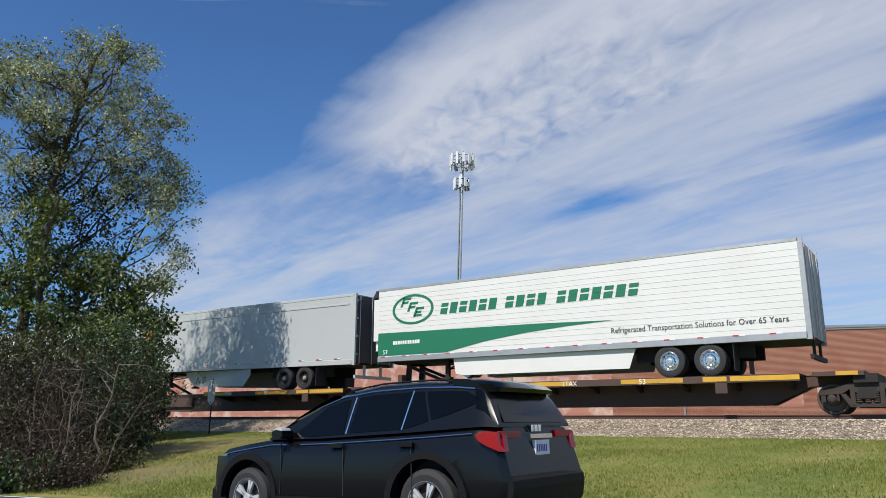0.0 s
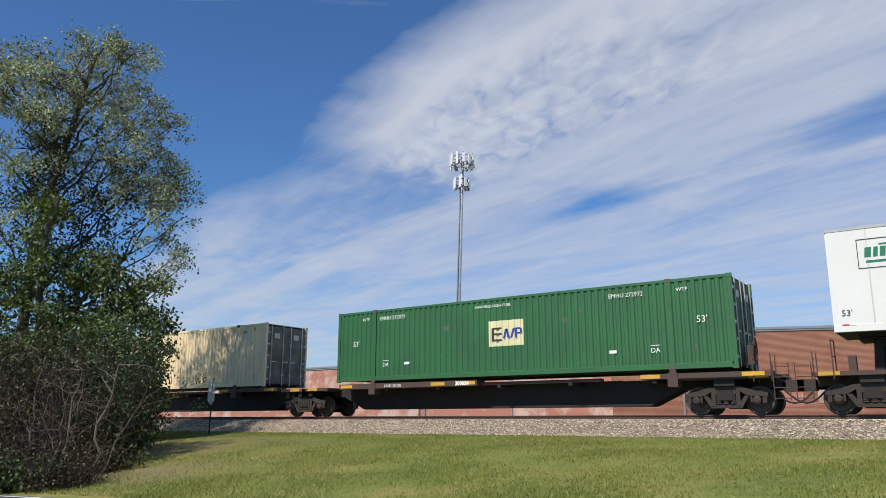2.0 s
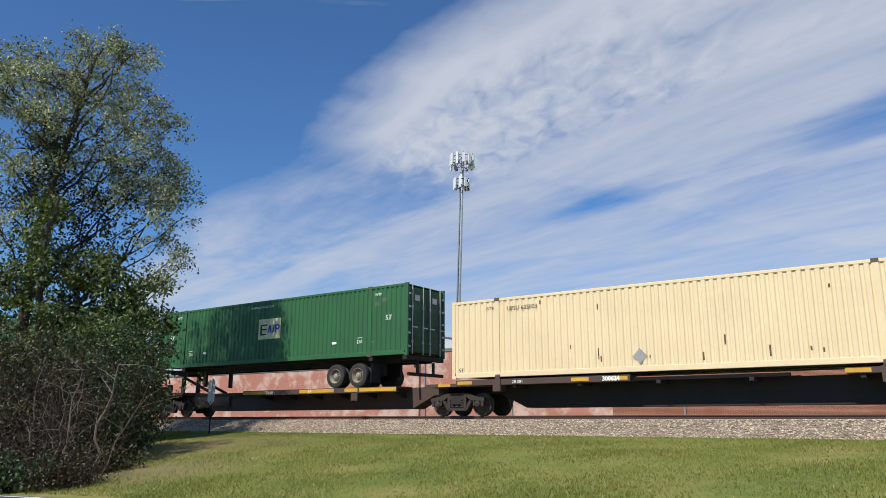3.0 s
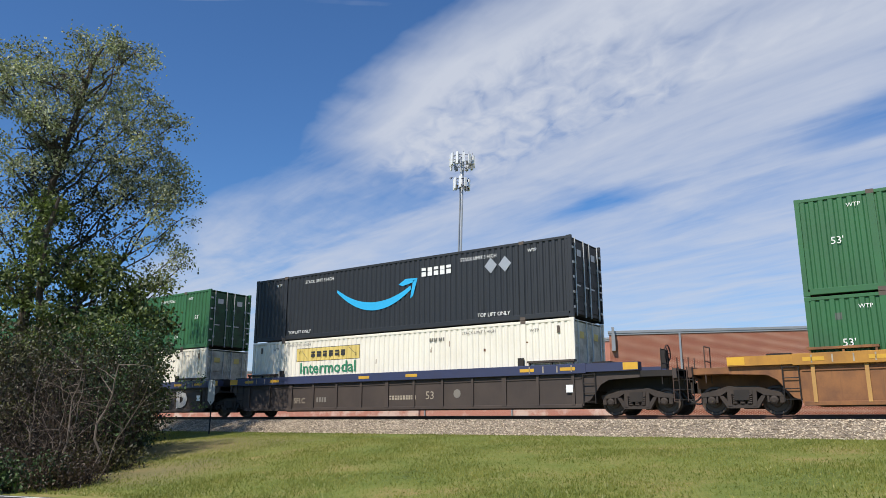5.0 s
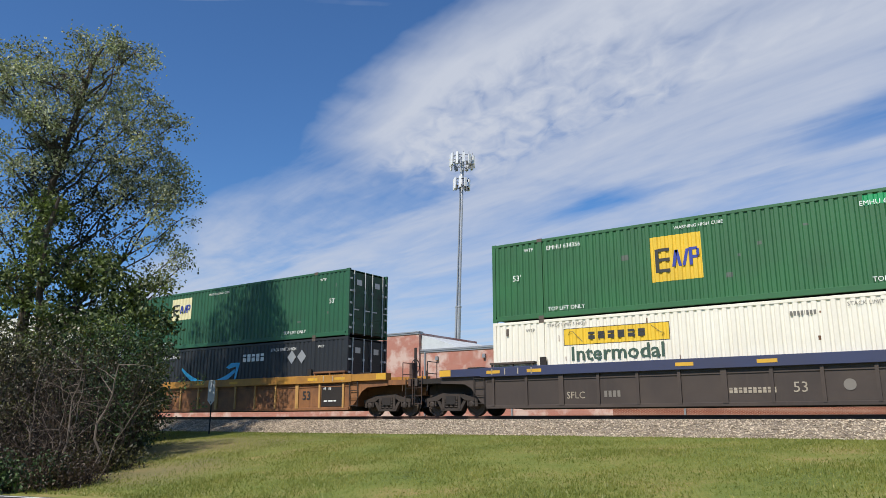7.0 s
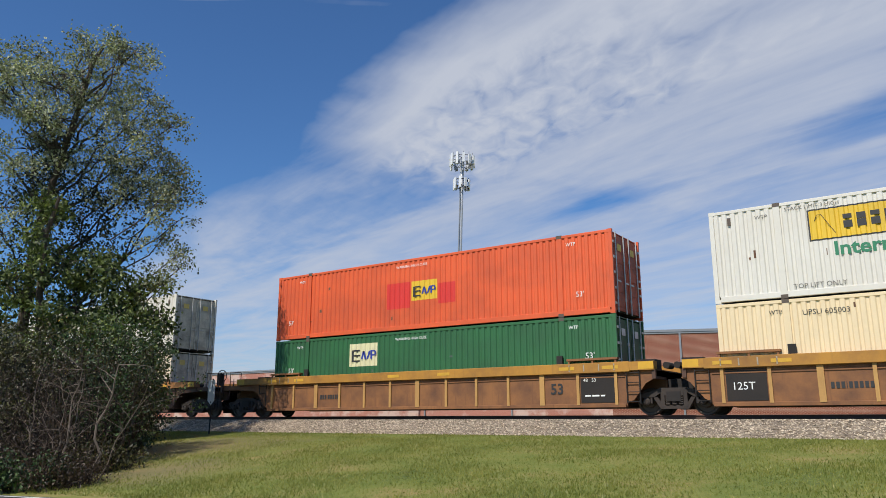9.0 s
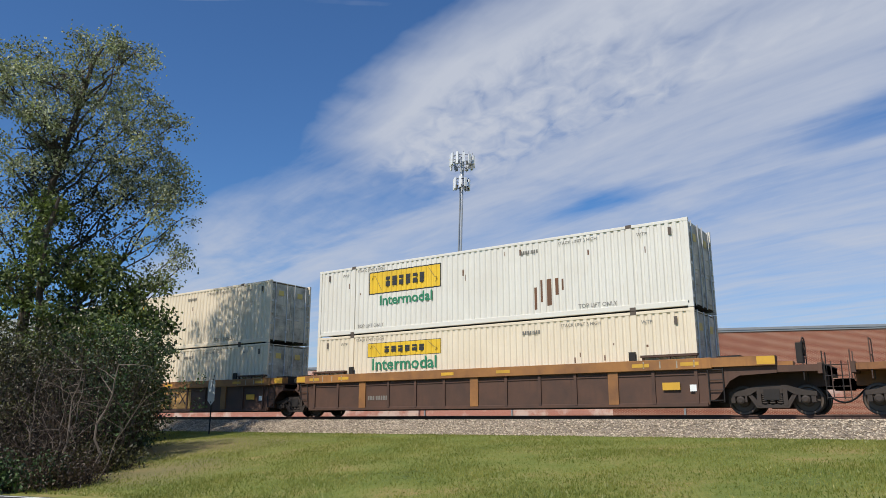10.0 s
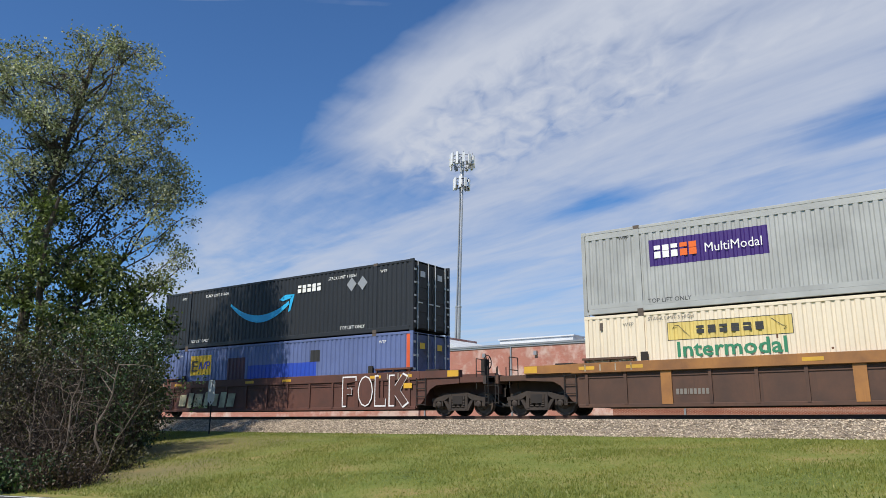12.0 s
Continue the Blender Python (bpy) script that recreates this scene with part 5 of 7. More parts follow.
def spine_car(x, kind, front, rear, front_end, rear_end, mark, label):
    """A skeleton car: centre sill, side decks, and a hitch stand for a trailer. x is the front end of its load."""
    c = rolling(thing("spine_car", label, "railway car", group="freight train"), x, 0, 0)
    fr, re = front + (1.45 if front_end else 0), rear - (1.45 if rear_end else 0)
    yc = W / 2
    deck0, deck1 = (-9.3, -0.4) if kind != "box" else (-L - 0.6, 0.3)
    part("centre_sill", Geo().prism_y([(re, 0.8), (rear + 1.5, 0.8), (rear + 2.6, 0.28), (front - 2.6, 0.28), (front - 1.5, 0.8), (fr, 0.8), (fr, 1.12), (re, 1.12)], yc - 0.42, yc + 0.42), SPINE_BROWN if kind != "box" else STEEL_DARK, c, "deep fish-bellied centre sill")
    if kind == "box":
        for s in (0, 1):
            fy = (lambda a, b: (a, b)) if s == 0 else (lambda a, b: (W - b, W - a))
            part("side_deck", Geo().box(-L + 0.2, -9.2, *fy(-0.06, 0.5), 1.08, 1.28).box(-9.2, -4.5, *fy(0.25, 0.5), 1.1, 1.2).box(-3.0, 0.9, *fy(-0.06, 0.5), 1.10, 1.26), SPINE_BROWN, c)
            for px in (-L + 0.6, -L + 5.2, -9.6, -2.7, 0.4):
                part("reflector", lambda: Geo().box(-0.32, 0.32, *fy(-0.066, -0.06), 1.12, 1.24), PAINT_YELLOW, c, key=("rfb", s), at=pose(px, 0, 0))
            for px in (-L + 1.98, -1.98):
                part("pedestal", lambda: Geo().box(-0.16, 0.16, *fy(-0.1, 0.3), 0.85, 1.28).box(-0.1, 0.1, *fy(-0.04, 0.2), 1.28, 1.40), SPINE_BROWN, c, key=("ped", s), at=pose(px, 0, 0))
        for px in (-13.5, -11.0, -8.3, -5.5, -2.6):
            part("outrigger", lambda: Geo().box(-0.07, 0.07, 0.0, W, 0.98, 1.09), STEEL_DARK, c, key="outr", at=pose(px, 0, 0))
    else:
        for s in (0, 1):
            fy = (lambda a, b: (a, b)) if s == 0 else (lambda a, b: (W - b, W - a))
            part("side_deck", Geo().box(deck0, deck1, *fy(-0.16, 0.85), 1.10, 1.14).box(deck0, deck1, *fy(-0.17, -0.11), 0.93, 1.135), SPINE_BROWN, c, "brown tyre runway with a worn yellow edge")
            for a, b in ((deck0, deck0 + 1.9), (deck0 + 3.6, deck0 + 5.6), (deck0 + 6.2, deck0 + 6.9), (deck1 - 1.9, deck1)):
                part("reflector", Geo().box(a, b, *fy(-0.178, -0.17), 0.97, 1.11), PAINT_YELLOW, c)
            for k in range(6):
                part("outrigger", lambda: Geo().prism_x([fy(-0.1, 0.9)[0:1] + (0.93,), fy(-0.1, 0.9)[1:2] + (0.7,), fy(-0.1, 0.9)[1:2] + (0.93,)], -0.06, 0.06), STEEL_DARK, c, key=("otr", s), at=pose(deck0 + 0.8 + 1.55 * k, 0, 0))
            part("bracket", Geo().box(deck1 - 2.35, deck1 - 2.0, *fy(-0.17, -0.1), 0.62, 0.94), SPINE_BROWN, c)
            part("sill_flange", Geo().box(re + 1.2, deck0, *fy(0.75, 0.95), 0.95, 1.1), STEEL_DARK, c)
        hx = -L + 1.05
        h = Geo()
        for yy in (yc - 0.5, yc + 0.4):
            h.prism_y([(hx - 0.12, 1.1), (hx + 0.12, 1.1), (hx + 0.16, 2.08), (hx - 0.04, 2.08)], yy, yy + 0.1)
            h.rod((hx + 0.1, yy + 0.05, 1.95), (hx + 2.3, yy + 0.05, 1.15), 0.07)
        h.box(hx - 0.4, hx + 0.45, yc - 0.5, yc + 0.5, 2.04, 2.12)
        part("hitch_stand", h, STEEL_DARK, c, "black trailer hitch stand with diagonal strut")
        part("wheel_chock", Geo().box(re + 0.9, re + 1.1, 0.3, 0.6, 1.1, 1.6), SPINE_BROWN, c)
        part("tool_box", Geo().box(-L + 1.2, -L + 4.8, 0.75, 1.0, 0.5, 0.95), SPINE_BROWN, c)
    for s, cx, coupled, reach in ((1, front, front_end, fr), (-1, rear, rear_end, re)):
        part("bolster", Geo().box(cx - 0.3, cx + 0.3, 0.1, W - 0.1, 0.85, 1.1), STEEL_DARK, c)
        a, b = sorted((cx - s * 1.3, reach))
        part("end_platform", Geo().box(a, b, 0.0, W, 1.05, 1.17), SPINE_BROWN, c)
        part("warning_plate", Geo().box(min(reach - 0.15 * s, reach - 0.7 * s), max(reach - 0.15 * s, reach - 0.7 * s), -0.012, -0.002, 1.06, 1.17), PAINT_YELLOW, c)
        if coupled:
            end_gear(c, reach - 0.55 * s, s, SPINE_BROWN)
            coupler(c, reach + 0.35 * s)
    if kind != "box":
        lettering(c, mark, 0.22, WHITE, deck0 + 1.5, -0.185, 0.955, width=2.1 if len(mark) > 6 else None)
        lettering(c, "53", 0.24, WHITE, deck0 + 4.2 if kind == "trailer" else -5.2, -0.185, 0.95)
    else:
        lettering(c, mark, 0.16, WHITE, -L + 2.6, -0.068, 1.12)
        lettering(c, "300624", 0.2, WHITE, -L + 6.0, -0.068, 1.11, bold=0.01)
    truck_under(c, front)
    if rear_end:
        truck_under(c, rear)
    return c


# ---- trailers ----
TRAILER_WHITE = material("trailer_white", (0.74, 0.73, 0.70), 0.45, dirt=0.15, dirt_col=(0.4, 0.36, 0.3), streak=0.08, fine=0.04, bump=0.03)
TRAILER_GREY = material("trailer_grey", (0.46, 0.48, 0.48), 0.45, dirt=0.15, dirt_col=(0.3, 0.3, 0.28), streak=0.06, fine=0.04, bump=0.03)
TRAILER_DARK = material("trailer_dark", (0.06, 0.06, 0.062), 0.5, dirt=0.3)
GREEN_BAND = material("green_band", (0.015, 0.17, 0.09), 0.45, dirt=0.1)


def road_wheel(parent, x, z, rim_mat):
    t = part("wheel", lambda: Geo().turn_y([(0.05, 0.30), (0.02, 0.40), (0.05, 0.48), (0.12, 0.50), (0.24, 0.50), (0.30, 0.46), (0.34, 0.46), (0.38, 0.50), (0.52, 0.50), (0.58, 0.45), (0.58, 0.3)], 0, 0, 28, True), TYRE, parent, key="rw", at=pose(x, 0, z), smooth=True)
    part("rim", lambda: Geo().turn_y([(0.10, 0.10), (0.10, 0.14), (0.15, 0.17), (0.16, 0.23), (0.07, 0.27), (0.03, 0.295), (0.04, 0.31), (0.2, 0.31)], 0, 0, 24), rim_mat, t, key="rim" + rim_mat.name, smooth=True)
    part("hub", lambda: Geo().turn_y([(0.05, 0.06), (0.06, 0.09), (0.16, 0.10)], 0, 0, 12), ALU_DULL, t, key="hub")
    for i in range(10):
        a = 2 * math.pi * i / 10
        part("lug_nut", lambda: Geo().turn_y([(0.12, 0.016), (0.16, 0.016)], 0, 0, 6), STEEL_DARK, t, key="lug", at=pose(0.16 * math.cos(a), -0.02, 0.16 * math.sin(a)))


def trailer(x, label, kind):
    z0, z1 = 2.12, 5.10
    wall = TRAILER_GREY if kind == "parcel" else TRAILER_WHITE
    c = rolling(thing("semi_trailer", label, "trailer", group="trailers on the train"), x, 0, 1.14 if kind == "reefer" else 1.115, 0.0 if kind == "reefer" else 0.5)
    zb, zt = z0 - 1.14, z1 - 1.14
    Lt = 16.0
    part("side_wall", Geo().box(-Lt, -0.12, 0.0, 0.04, zb + 0.2, zt - 0.1), wall, c)
    part("side_wall", Geo().box(-Lt, -0.12, W - 0.04, W, zb + 0.2, zt - 0.1), wall, c)
    part("nose_wall", Geo().box(-Lt - 0.03, -Lt, 0.03, W - 0.03, zb, zt - 0.05), wall, c)
    part("roof", Geo().box(-Lt, -0.1, 0.02, W - 0.02, zt - 0.06, zt - 0.02), wall, c)
    part("floor", Geo().box(-Lt, -0.1, 0.03, W - 0.03, zb, zb + 0.12), STEEL_DARK, c)
    for s in (0, 1):
        y0, y1 = (-0.012, 0.05) if s == 0 else (W - 0.05, W + 0.012)
        part("top_rail", Geo().box(-Lt - 0.02, -0.1, y0, y1, zt - 0.12, zt, 0.015), ALU_DULL if kind != "parcel" else wall, c)
        part("bottom_rail", Geo().box(-Lt - 0.02, -0.1, y0, y1, zb, zb + 0.21, 0.012), ALU_DULL if kind == "reefer" else wall, c)
        part("rear_post", Geo().box(-0.12, 0.02, y0, y1 + (0.03 if s == 0 else 0), zb - 0.02, zt), ALU_DULL if kind != "parcel" else wall, c)
        ya, yb = (0.06, W / 2 - 0.005) if s == 0 else (W / 2 + 0.005, W - 0.06)
        d = part("door", Geo().box(-0.06, -0.02, ya, yb, zb + 0.1, zt - 0.1), TRAILER_DARK if kind != "reefer" else material("reefer_door", (0.42, 0.42, 0.42), 0.5, dirt=0.3), c)
        for yy in (ya + 0.25, yb - 0.2):
            part("locking_rod", Geo().rod((0.01, yy, zb + 0.05), (0.01, yy, zt - 0.06), 0.017), ROD, d)
        for q in range(4):
            part("hinge", Geo().box(-0.02, 0.02, (ya if s == 0 else yb - 0.12), (ya + 0.12 if s == 0 else yb), zb + 0.4 + 0.75 * q, zb + 0.48 + 0.75 * q), ROD, d)
    if kind == "dry":
        for i in range(13):
            part("panel_seam", lambda: Geo().box(-0.018, 0.018, -0.006, 0.0, zb + 0.21, zt - 0.12), material("panel_seam", (0.6, 0.585, 0.55), 0.5), c, key="seam", at=pose(-Lt + 1.0 + 1.17 * i, 0, 0))
    if kind == "reefer":
        for i in range(13):
            part("side_rib", lambda: Geo().box(-Lt + 0.02, -0.13, -0.005, 0.0, -0.006, 0.006), material("rib_grey", (0.60, 0.59, 0.57), 0.5), c, key="srib", at=pose(0, 0, zb + 0.36 + 0.19 * i))
    if kind == "parcel":
        part("side_moulding", Geo().box(-Lt + 0.2, -0.35, -0.022, 0.0, zt - 0.46, zt - 0.41), wall, c)
    for i in range(15):
        px = -Lt + 0.35 + 1.05 * i
        part("reflector", lambda: Geo().box(-0.16, 0.02, -0.02, -0.012, 0.24, 0.275), RED_REFLEX, c, key="rr", at=pose(px, 0, zb + (0.0 if kind == "parcel" else -0.06)))
        part("reflector", lambda: Geo().box(0.02, 0.2, -0.02, -0.012, 0.24, 0.275), WHITE_REFLEX, c, key="wr", at=pose(px, 0, zb + (0.0 if kind == "parcel" else -0.06)))
    # running gear on the deck
    for px in (-4.15, -2.9):
        road_wheel(c, px, 0.5, ALU if kind == "reefer" else (STEEL_DARK if kind == "parcel" or px < -4 else container_paint("ivory")))
        w = part("wheel", lambda: Geo().turn_y([(0.0, 0.2), (0.0, 0.46), (0.06, 0.5), (0.5, 0.5), (0.56, 0.46), (0.56, 0.2)], 0, 0, 24), TYRE, c, key="rw2", at=pose(px, W - 0.58, 0.5))
        part("axle", Geo().turn_y([(0.4, 0.07), (W - 0.4, 0.07)], px, 0.5, 10), STEEL_DARK, c)
    part("slider_frame", Geo().box(-5.4, -1.7, 0.55, 0.7, 0.55, zb).box(-5.4, -1.7, W - 0.7, W - 0.55, 0.55, zb), STEEL_DARK, c)
    part("mud_flap", Geo().box(-2.2, -2.18, 0.05, 0.65, 0.15, zb), TYRE, c)
    part("mud_flap", Geo().box(-2.2, -2.18, W - 0.65, W - 0.05, 0.15, zb), TYRE, c)
    g = Geo().box(-0.1, 0.0, 0.1, W - 0.1, 0.42, 0.55)
    for yy in (0.7, W - 0.8):
        g.box(-0.12, -0.04, yy, yy + 0.1, 0.5, zb)
    part("underride_guard", g, STEEL_DARK if kind != "parcel" else wall, c)
    part("tail_light", Geo().box(0.02, 0.035, 0.15, 0.3, zb - 0.02, zb + 0.06), RED_REFLEX, c)
    if kind == "reefer":
        sk = [(-12.4, zb), (-12.3, 0.4), (-11.9, 0.34), (-5.5, 0.34), (-5.25, zb)]
    else:
        e = -6.4 if kind == "parcel" else -4.95
        sk = [(-11.3, zb - 0.28), (-10.9, 0.42), (e - 0.3, 0.36), (e, 0.85), (e, zb), (-11.2, zb)]
    for near in (True, False):
        if kind == "parcel":
            cols = [(-11.9 + (e + 11.9) * k / 12) for k in range(13)]
            yv = lambda x: 0.08 + 0.6 * ((e - x) / (e + 11.9)) ** 1.3
            zv = lambda x: float(np.interp(x, [-11.9, -11.2, -10.9, e - 0.25, e], [zb - 0.12, 0.34, 0.26, 0.2, 0.7]))
            rows = [[(x, yv(x), zb), (x, yv(x), zv(x)), (x, yv(x) + 0.03, zv(x)), (x, yv(x) + 0.03, zb)] for x in cols]
            g = Geo().rings([[(x, y if near else W - y, z) for x, y, z in (r if near else r[::-1])] for r in rows])
        else:
            yy = 0.12 if near else W - 0.16
            g = Geo().prism_y(sk, yy, yy + 0.04)
        part("side_skirt", g, wall, c, "aerodynamic side skirt")
    g = Geo()
    for yy in (0.45, W - 0.6):
        g.box(-13.0, -12.85, yy, yy + 0.15, 0.32, zb).rod((-12.9, yy + 0.07, 0.6), (-12.2, yy + 0.07, zb - 0.05), 0.03)
        g.box(-13.1, -12.75, yy - 0.05, yy + 0.2, 0.24, 0.32)
    g.rod((-12.9, 0.5, 0.6), (-12.9, W - 0.5, 0.9), 0.03)
    part("landing_gear", g, STEEL_DARK, c)
    part("king_pin_plate", Geo().box(-Lt + 0.5, -Lt + 3.0, 0.5, W - 0.5, zb - 0.08, zb), STEEL_DARK, c)
    if kind == "reefer":
        part("cooling_unit", Geo().box(-Lt - 0.55, -Lt - 0.03, 0.35, W - 0.35, zb + 0.9, zt - 0.35).box(-Lt - 0.5, -Lt - 0.05, 0.45, W - 0.45, zb + 0.5, zb + 0.9), TRAILER_WHITE, c, "white front cooling unit")
        part("air_deflector", Geo().prism_y([(-Lt - 0.6, zt - 0.3), (-Lt - 0.03, zt - 0.25), (-Lt - 0.03, zt - 0.02), (-Lt - 0.4, zt + 0.02)], 0.3, W - 0.3), TYRE, c)
        part("fuel_tank", Geo().turn_y([(0.3, 0.28), (1.0, 0.28)], -11.9, 0.55, 16), ALU, c)
        yy = -0.012
        band = [(-Lt, zb + 0.24), (-12.65, zb + 0.24), (-10.9, zb + 0.56), (-9.2, zb + 0.76), (-7.6, zb + 0.88), (-5.9, zb + 0.96), (-8.8, zb + 1.05), (-12.4, zb + 1.10), (-Lt, zb + 1.16)]
        part("green_band", Geo().prism_y(band, yy, yy + 0.003), GREEN_BAND, c, "tapering green band")
        n = 36
        ring = Geo()
        cx, cz = -14.26, zb + 2.02
        for i in range(n):
            a, b = 2 * math.pi * i / n, 2 * math.pi * (i + 1) / n
            q = lambda t, k: (cx + 1.02 * k * math.cos(t), cz + (0.60 if k == 1 else 0.58) * k * math.sin(t))
            ring.prism_y([q(a, 0.88), q(a, 1.0), q(b, 1.0), q(b, 0.88)], yy, yy + 0.003)
        part("logo_ring", ring, GREEN_BAND, c, "green oval ring")
        g = Geo()
        for k, (dx, dz) in enumerate(((-0.62, 0.12), (-0.28, -0.08), (0.02, -0.30))):
            s = 0.08
            for hh in ((0.0, 0.30), ):
                g.prism_y([(cx + dx, cz + dz), (cx + dx + 0.11, cz + dz), (cx + dx + 0.26, cz + dz + 0.36), (cx + dx + 0.15, cz + dz + 0.36)], yy, yy + 0.003)
            g.prism_y([(cx + dx + 0.2, cz + dz + 0.27), (cx + dx + 0.52, cz + dz + 0.27), (cx + dx + 0.56, cz + dz + 0.36), (cx + dx + 0.24, cz + dz + 0.36)], yy, yy + 0.003)
            g.prism_y([(cx + dx + 0.12, cz + dz + 0.12), (cx + dx + 0.38, cz + dz + 0.12), (cx + dx + 0.42, cz + dz + 0.21), (cx + dx + 0.16, cz + dz + 0.21)], yy, yy + 0.003)
            if k == 2:
                g.prism_y([(cx + dx + 0.04, cz + dz), (cx + dx + 0.4, cz + dz), (cx + dx + 0.44, cz + dz + 0.08), (cx + dx + 0.08, cz + dz + 0.08)], yy, yy + 0.003)
        part("logo_shape", g, GREEN_BAND, c)
        for px, n in ((-12.94, 6), (-10.05, 4), (-7.98, 7)):
            glyphs(c, GREEN_BAND, px, yy, zb + 1.72, 0.41, n, 0.78, 0.22, 0.28)
        lettering(c, "Refrigerated Transportation Solutions for Over 65 Years", 0.26, BLACK, -6.02, yy - 0.002, zb + 0.52, width=5.45)
        lettering(c, "53'", 0.24, WHITE, -Lt + 0.25, yy - 0.004, zb + 0.3)
        part("logo_shape", bars(-15.23, yy - 0.003, zb + 0.66, 0.14, (0.7, 0.7, 0.7, 0.2, 0.4, 0.4, 0.5, 0.3, 0.6, 0.5, 0.2, 0.5, 0.6, 0.8), 0.18), WHITE, c)
    if kind == "dry":
        yy = -0.012
        g = Geo()
        for a, b, cz, d in ((-Lt + 0.75, -Lt + 2.3, zt - 0.42, 0.02), (-Lt + 0.75, -Lt + 2.3, zt - 1.24, 0.02)):
            g.box(a, b, yy, yy + 0.003, cz, cz + d)
        g.box(-Lt + 0.75, -Lt + 0.77, yy, yy + 0.003, zt - 1.24, zt - 0.4).box(-Lt + 2.28, -Lt + 2.3, yy, yy + 0.003, zt - 1.24, zt - 0.4)
        part("logo_frame", g, BLACK, c)
        part("logo_shape", bars(-Lt + 0.92, yy, zt - 0.92, 0.27, (0.6, 0.4, 0.5, 0.9, 0.25, 0.5, 0.4), 0.2, 0.12), GREEN_BAND, c)
        part("logo_shape", Geo().box(-Lt + 1.3, -Lt + 2.15, yy, yy + 0.003, zt - 0.6, zt - 0.56).box(-Lt + 0.95, -Lt + 1.9, yy, yy + 0.003, zt - 1.08, zt - 1.02), GREEN_BAND, c)
        lettering(c, "53'", 0.24, BLACK, -Lt + 0.2, yy, zb + 0.45)
    if kind == "parcel":
        yy = -0.006
        cx, cz = -14.15, zb + 1.72
        shield = lambda k: [(cx + 0.88 * (a - cx), b) for a, b in [(cx - 0.55 * k, cz - 0.25 * k), (cx - 0.4 * k, cz - 0.5 * k), (cx, cz - 0.72 * k), (cx + 0.4 * k, cz - 0.5 * k), (cx + 0.55 * k, cz - 0.25 * k), (cx + 0.55 * k, cz + 0.42 * k), (cx + 0.2 * k, cz + 0.52 * k), (cx, cz + 0.54 * k), (cx - 0.2 * k, cz + 0.52 * k), (cx - 0.55 * k, cz + 0.42 * k)]]
        BROWN, GOLD = plain("brown_decal", (0.07, 0.025, 0.008), 0.4), plain("gold_decal", (0.75, 0.32, 0.03), 0.4)
        part("logo_shape", Geo().prism_y(shield(1.06), yy, yy + 0.003), GOLD, c, "gold-edged shield")
        part("logo_shape", Geo().prism_y(shield(0.97), yy - 0.003, yy), BROWN, c, "brown shield")
        part("logo_shape", Geo().prism_y([(cx - 0.45, cz + 0.05), (cx + 0.44, cz + 0.40), (cx + 0.19, cz + 0.5), (cx, cz + 0.52), (cx - 0.19, cz + 0.5), (cx - 0.45, cz + 0.4)], yy - 0.005, yy - 0.003), GOLD, c)
        part("logo_shape", bars(cx - 0.42, yy - 0.008, cz - 0.25, 0.4, (0.55, 0.55, 0.5), 0.2), GOLD, c)
        lettering(c, "53", 0.2, BLACK, -Lt + 0.45, yy, zb + 0.52)
    return c


RIM_WORN = material("worn_cream_rim", (0.30, 0.25, 0.17), 0.7, dirt=0.8, dirt_col=(0.05, 0.04, 0.03), scale=5.0)


def chassis(x):
    """Wheeled chassis under a container, parked on a spine car."""
    c = rolling(thing("container_chassis", "black wheeled container chassis on the railway car", "chassis"), x, 0, 1.14)
    part("beam", Geo().box(-L + 0.1, -0.1, 0.75, 0.9, 0.98, 1.2).box(-L + 0.1, -0.1, W - 0.9, W - 0.75, 0.98, 1.2), STEEL_DARK, c)
    for px in (-L + 0.05, -L + 2.0, -2.0, -0.25):
        part("bolster", Geo().box(px, px + 0.2, 0.02, W - 0.02, 1.05, 1.218), STEEL_DARK, c)
    for px in (-3.85, -2.6):
        road_wheel(c, px, 0.5, RIM_WORN)
        part("wheel", lambda: Geo().turn_y([(0.0, 0.2), (0.0, 0.46), (0.06, 0.5), (0.5, 0.5), (0.56, 0.46), (0.56, 0.2)], 0, 0, 24), TYRE, c, key="rw2", at=pose(px, W - 0.58, 0.5))
        part("axle", Geo().turn_y([(0.4, 0.07), (W - 0.4, 0.07)], px, 0.5, 10), STEEL_DARK, c)
    part("suspension", Geo().box(-4.8, -1.7, 0.7, 0.85, 0.5, 0.98).box(-4.8, -1.7, W - 0.85, W - 0.7, 0.5, 0.98), STEEL_DARK, c)
    part("mud_flap", Geo().box(-1.9, -1.88, 0.05, 0.65, 0.2, 0.98), TYRE, c)
    for yy in (0.45, W - 0.6):
        part("landing_leg", Geo().box(-13.0, -12.85, yy, yy + 0.15, 0.3, 1.0), STEEL_DARK, c)
    part("bumper", Geo().box(-0.1, 0.0, 0.1, W - 0.1, 0.42, 0.55).box(-0.1, -0.02, 0.7, 0.8, 0.5, 1.0).box(-0.1, -0.02, W - 0.8, W - 0.7, 0.5, 1.0), STEEL_DARK, c)
    return c


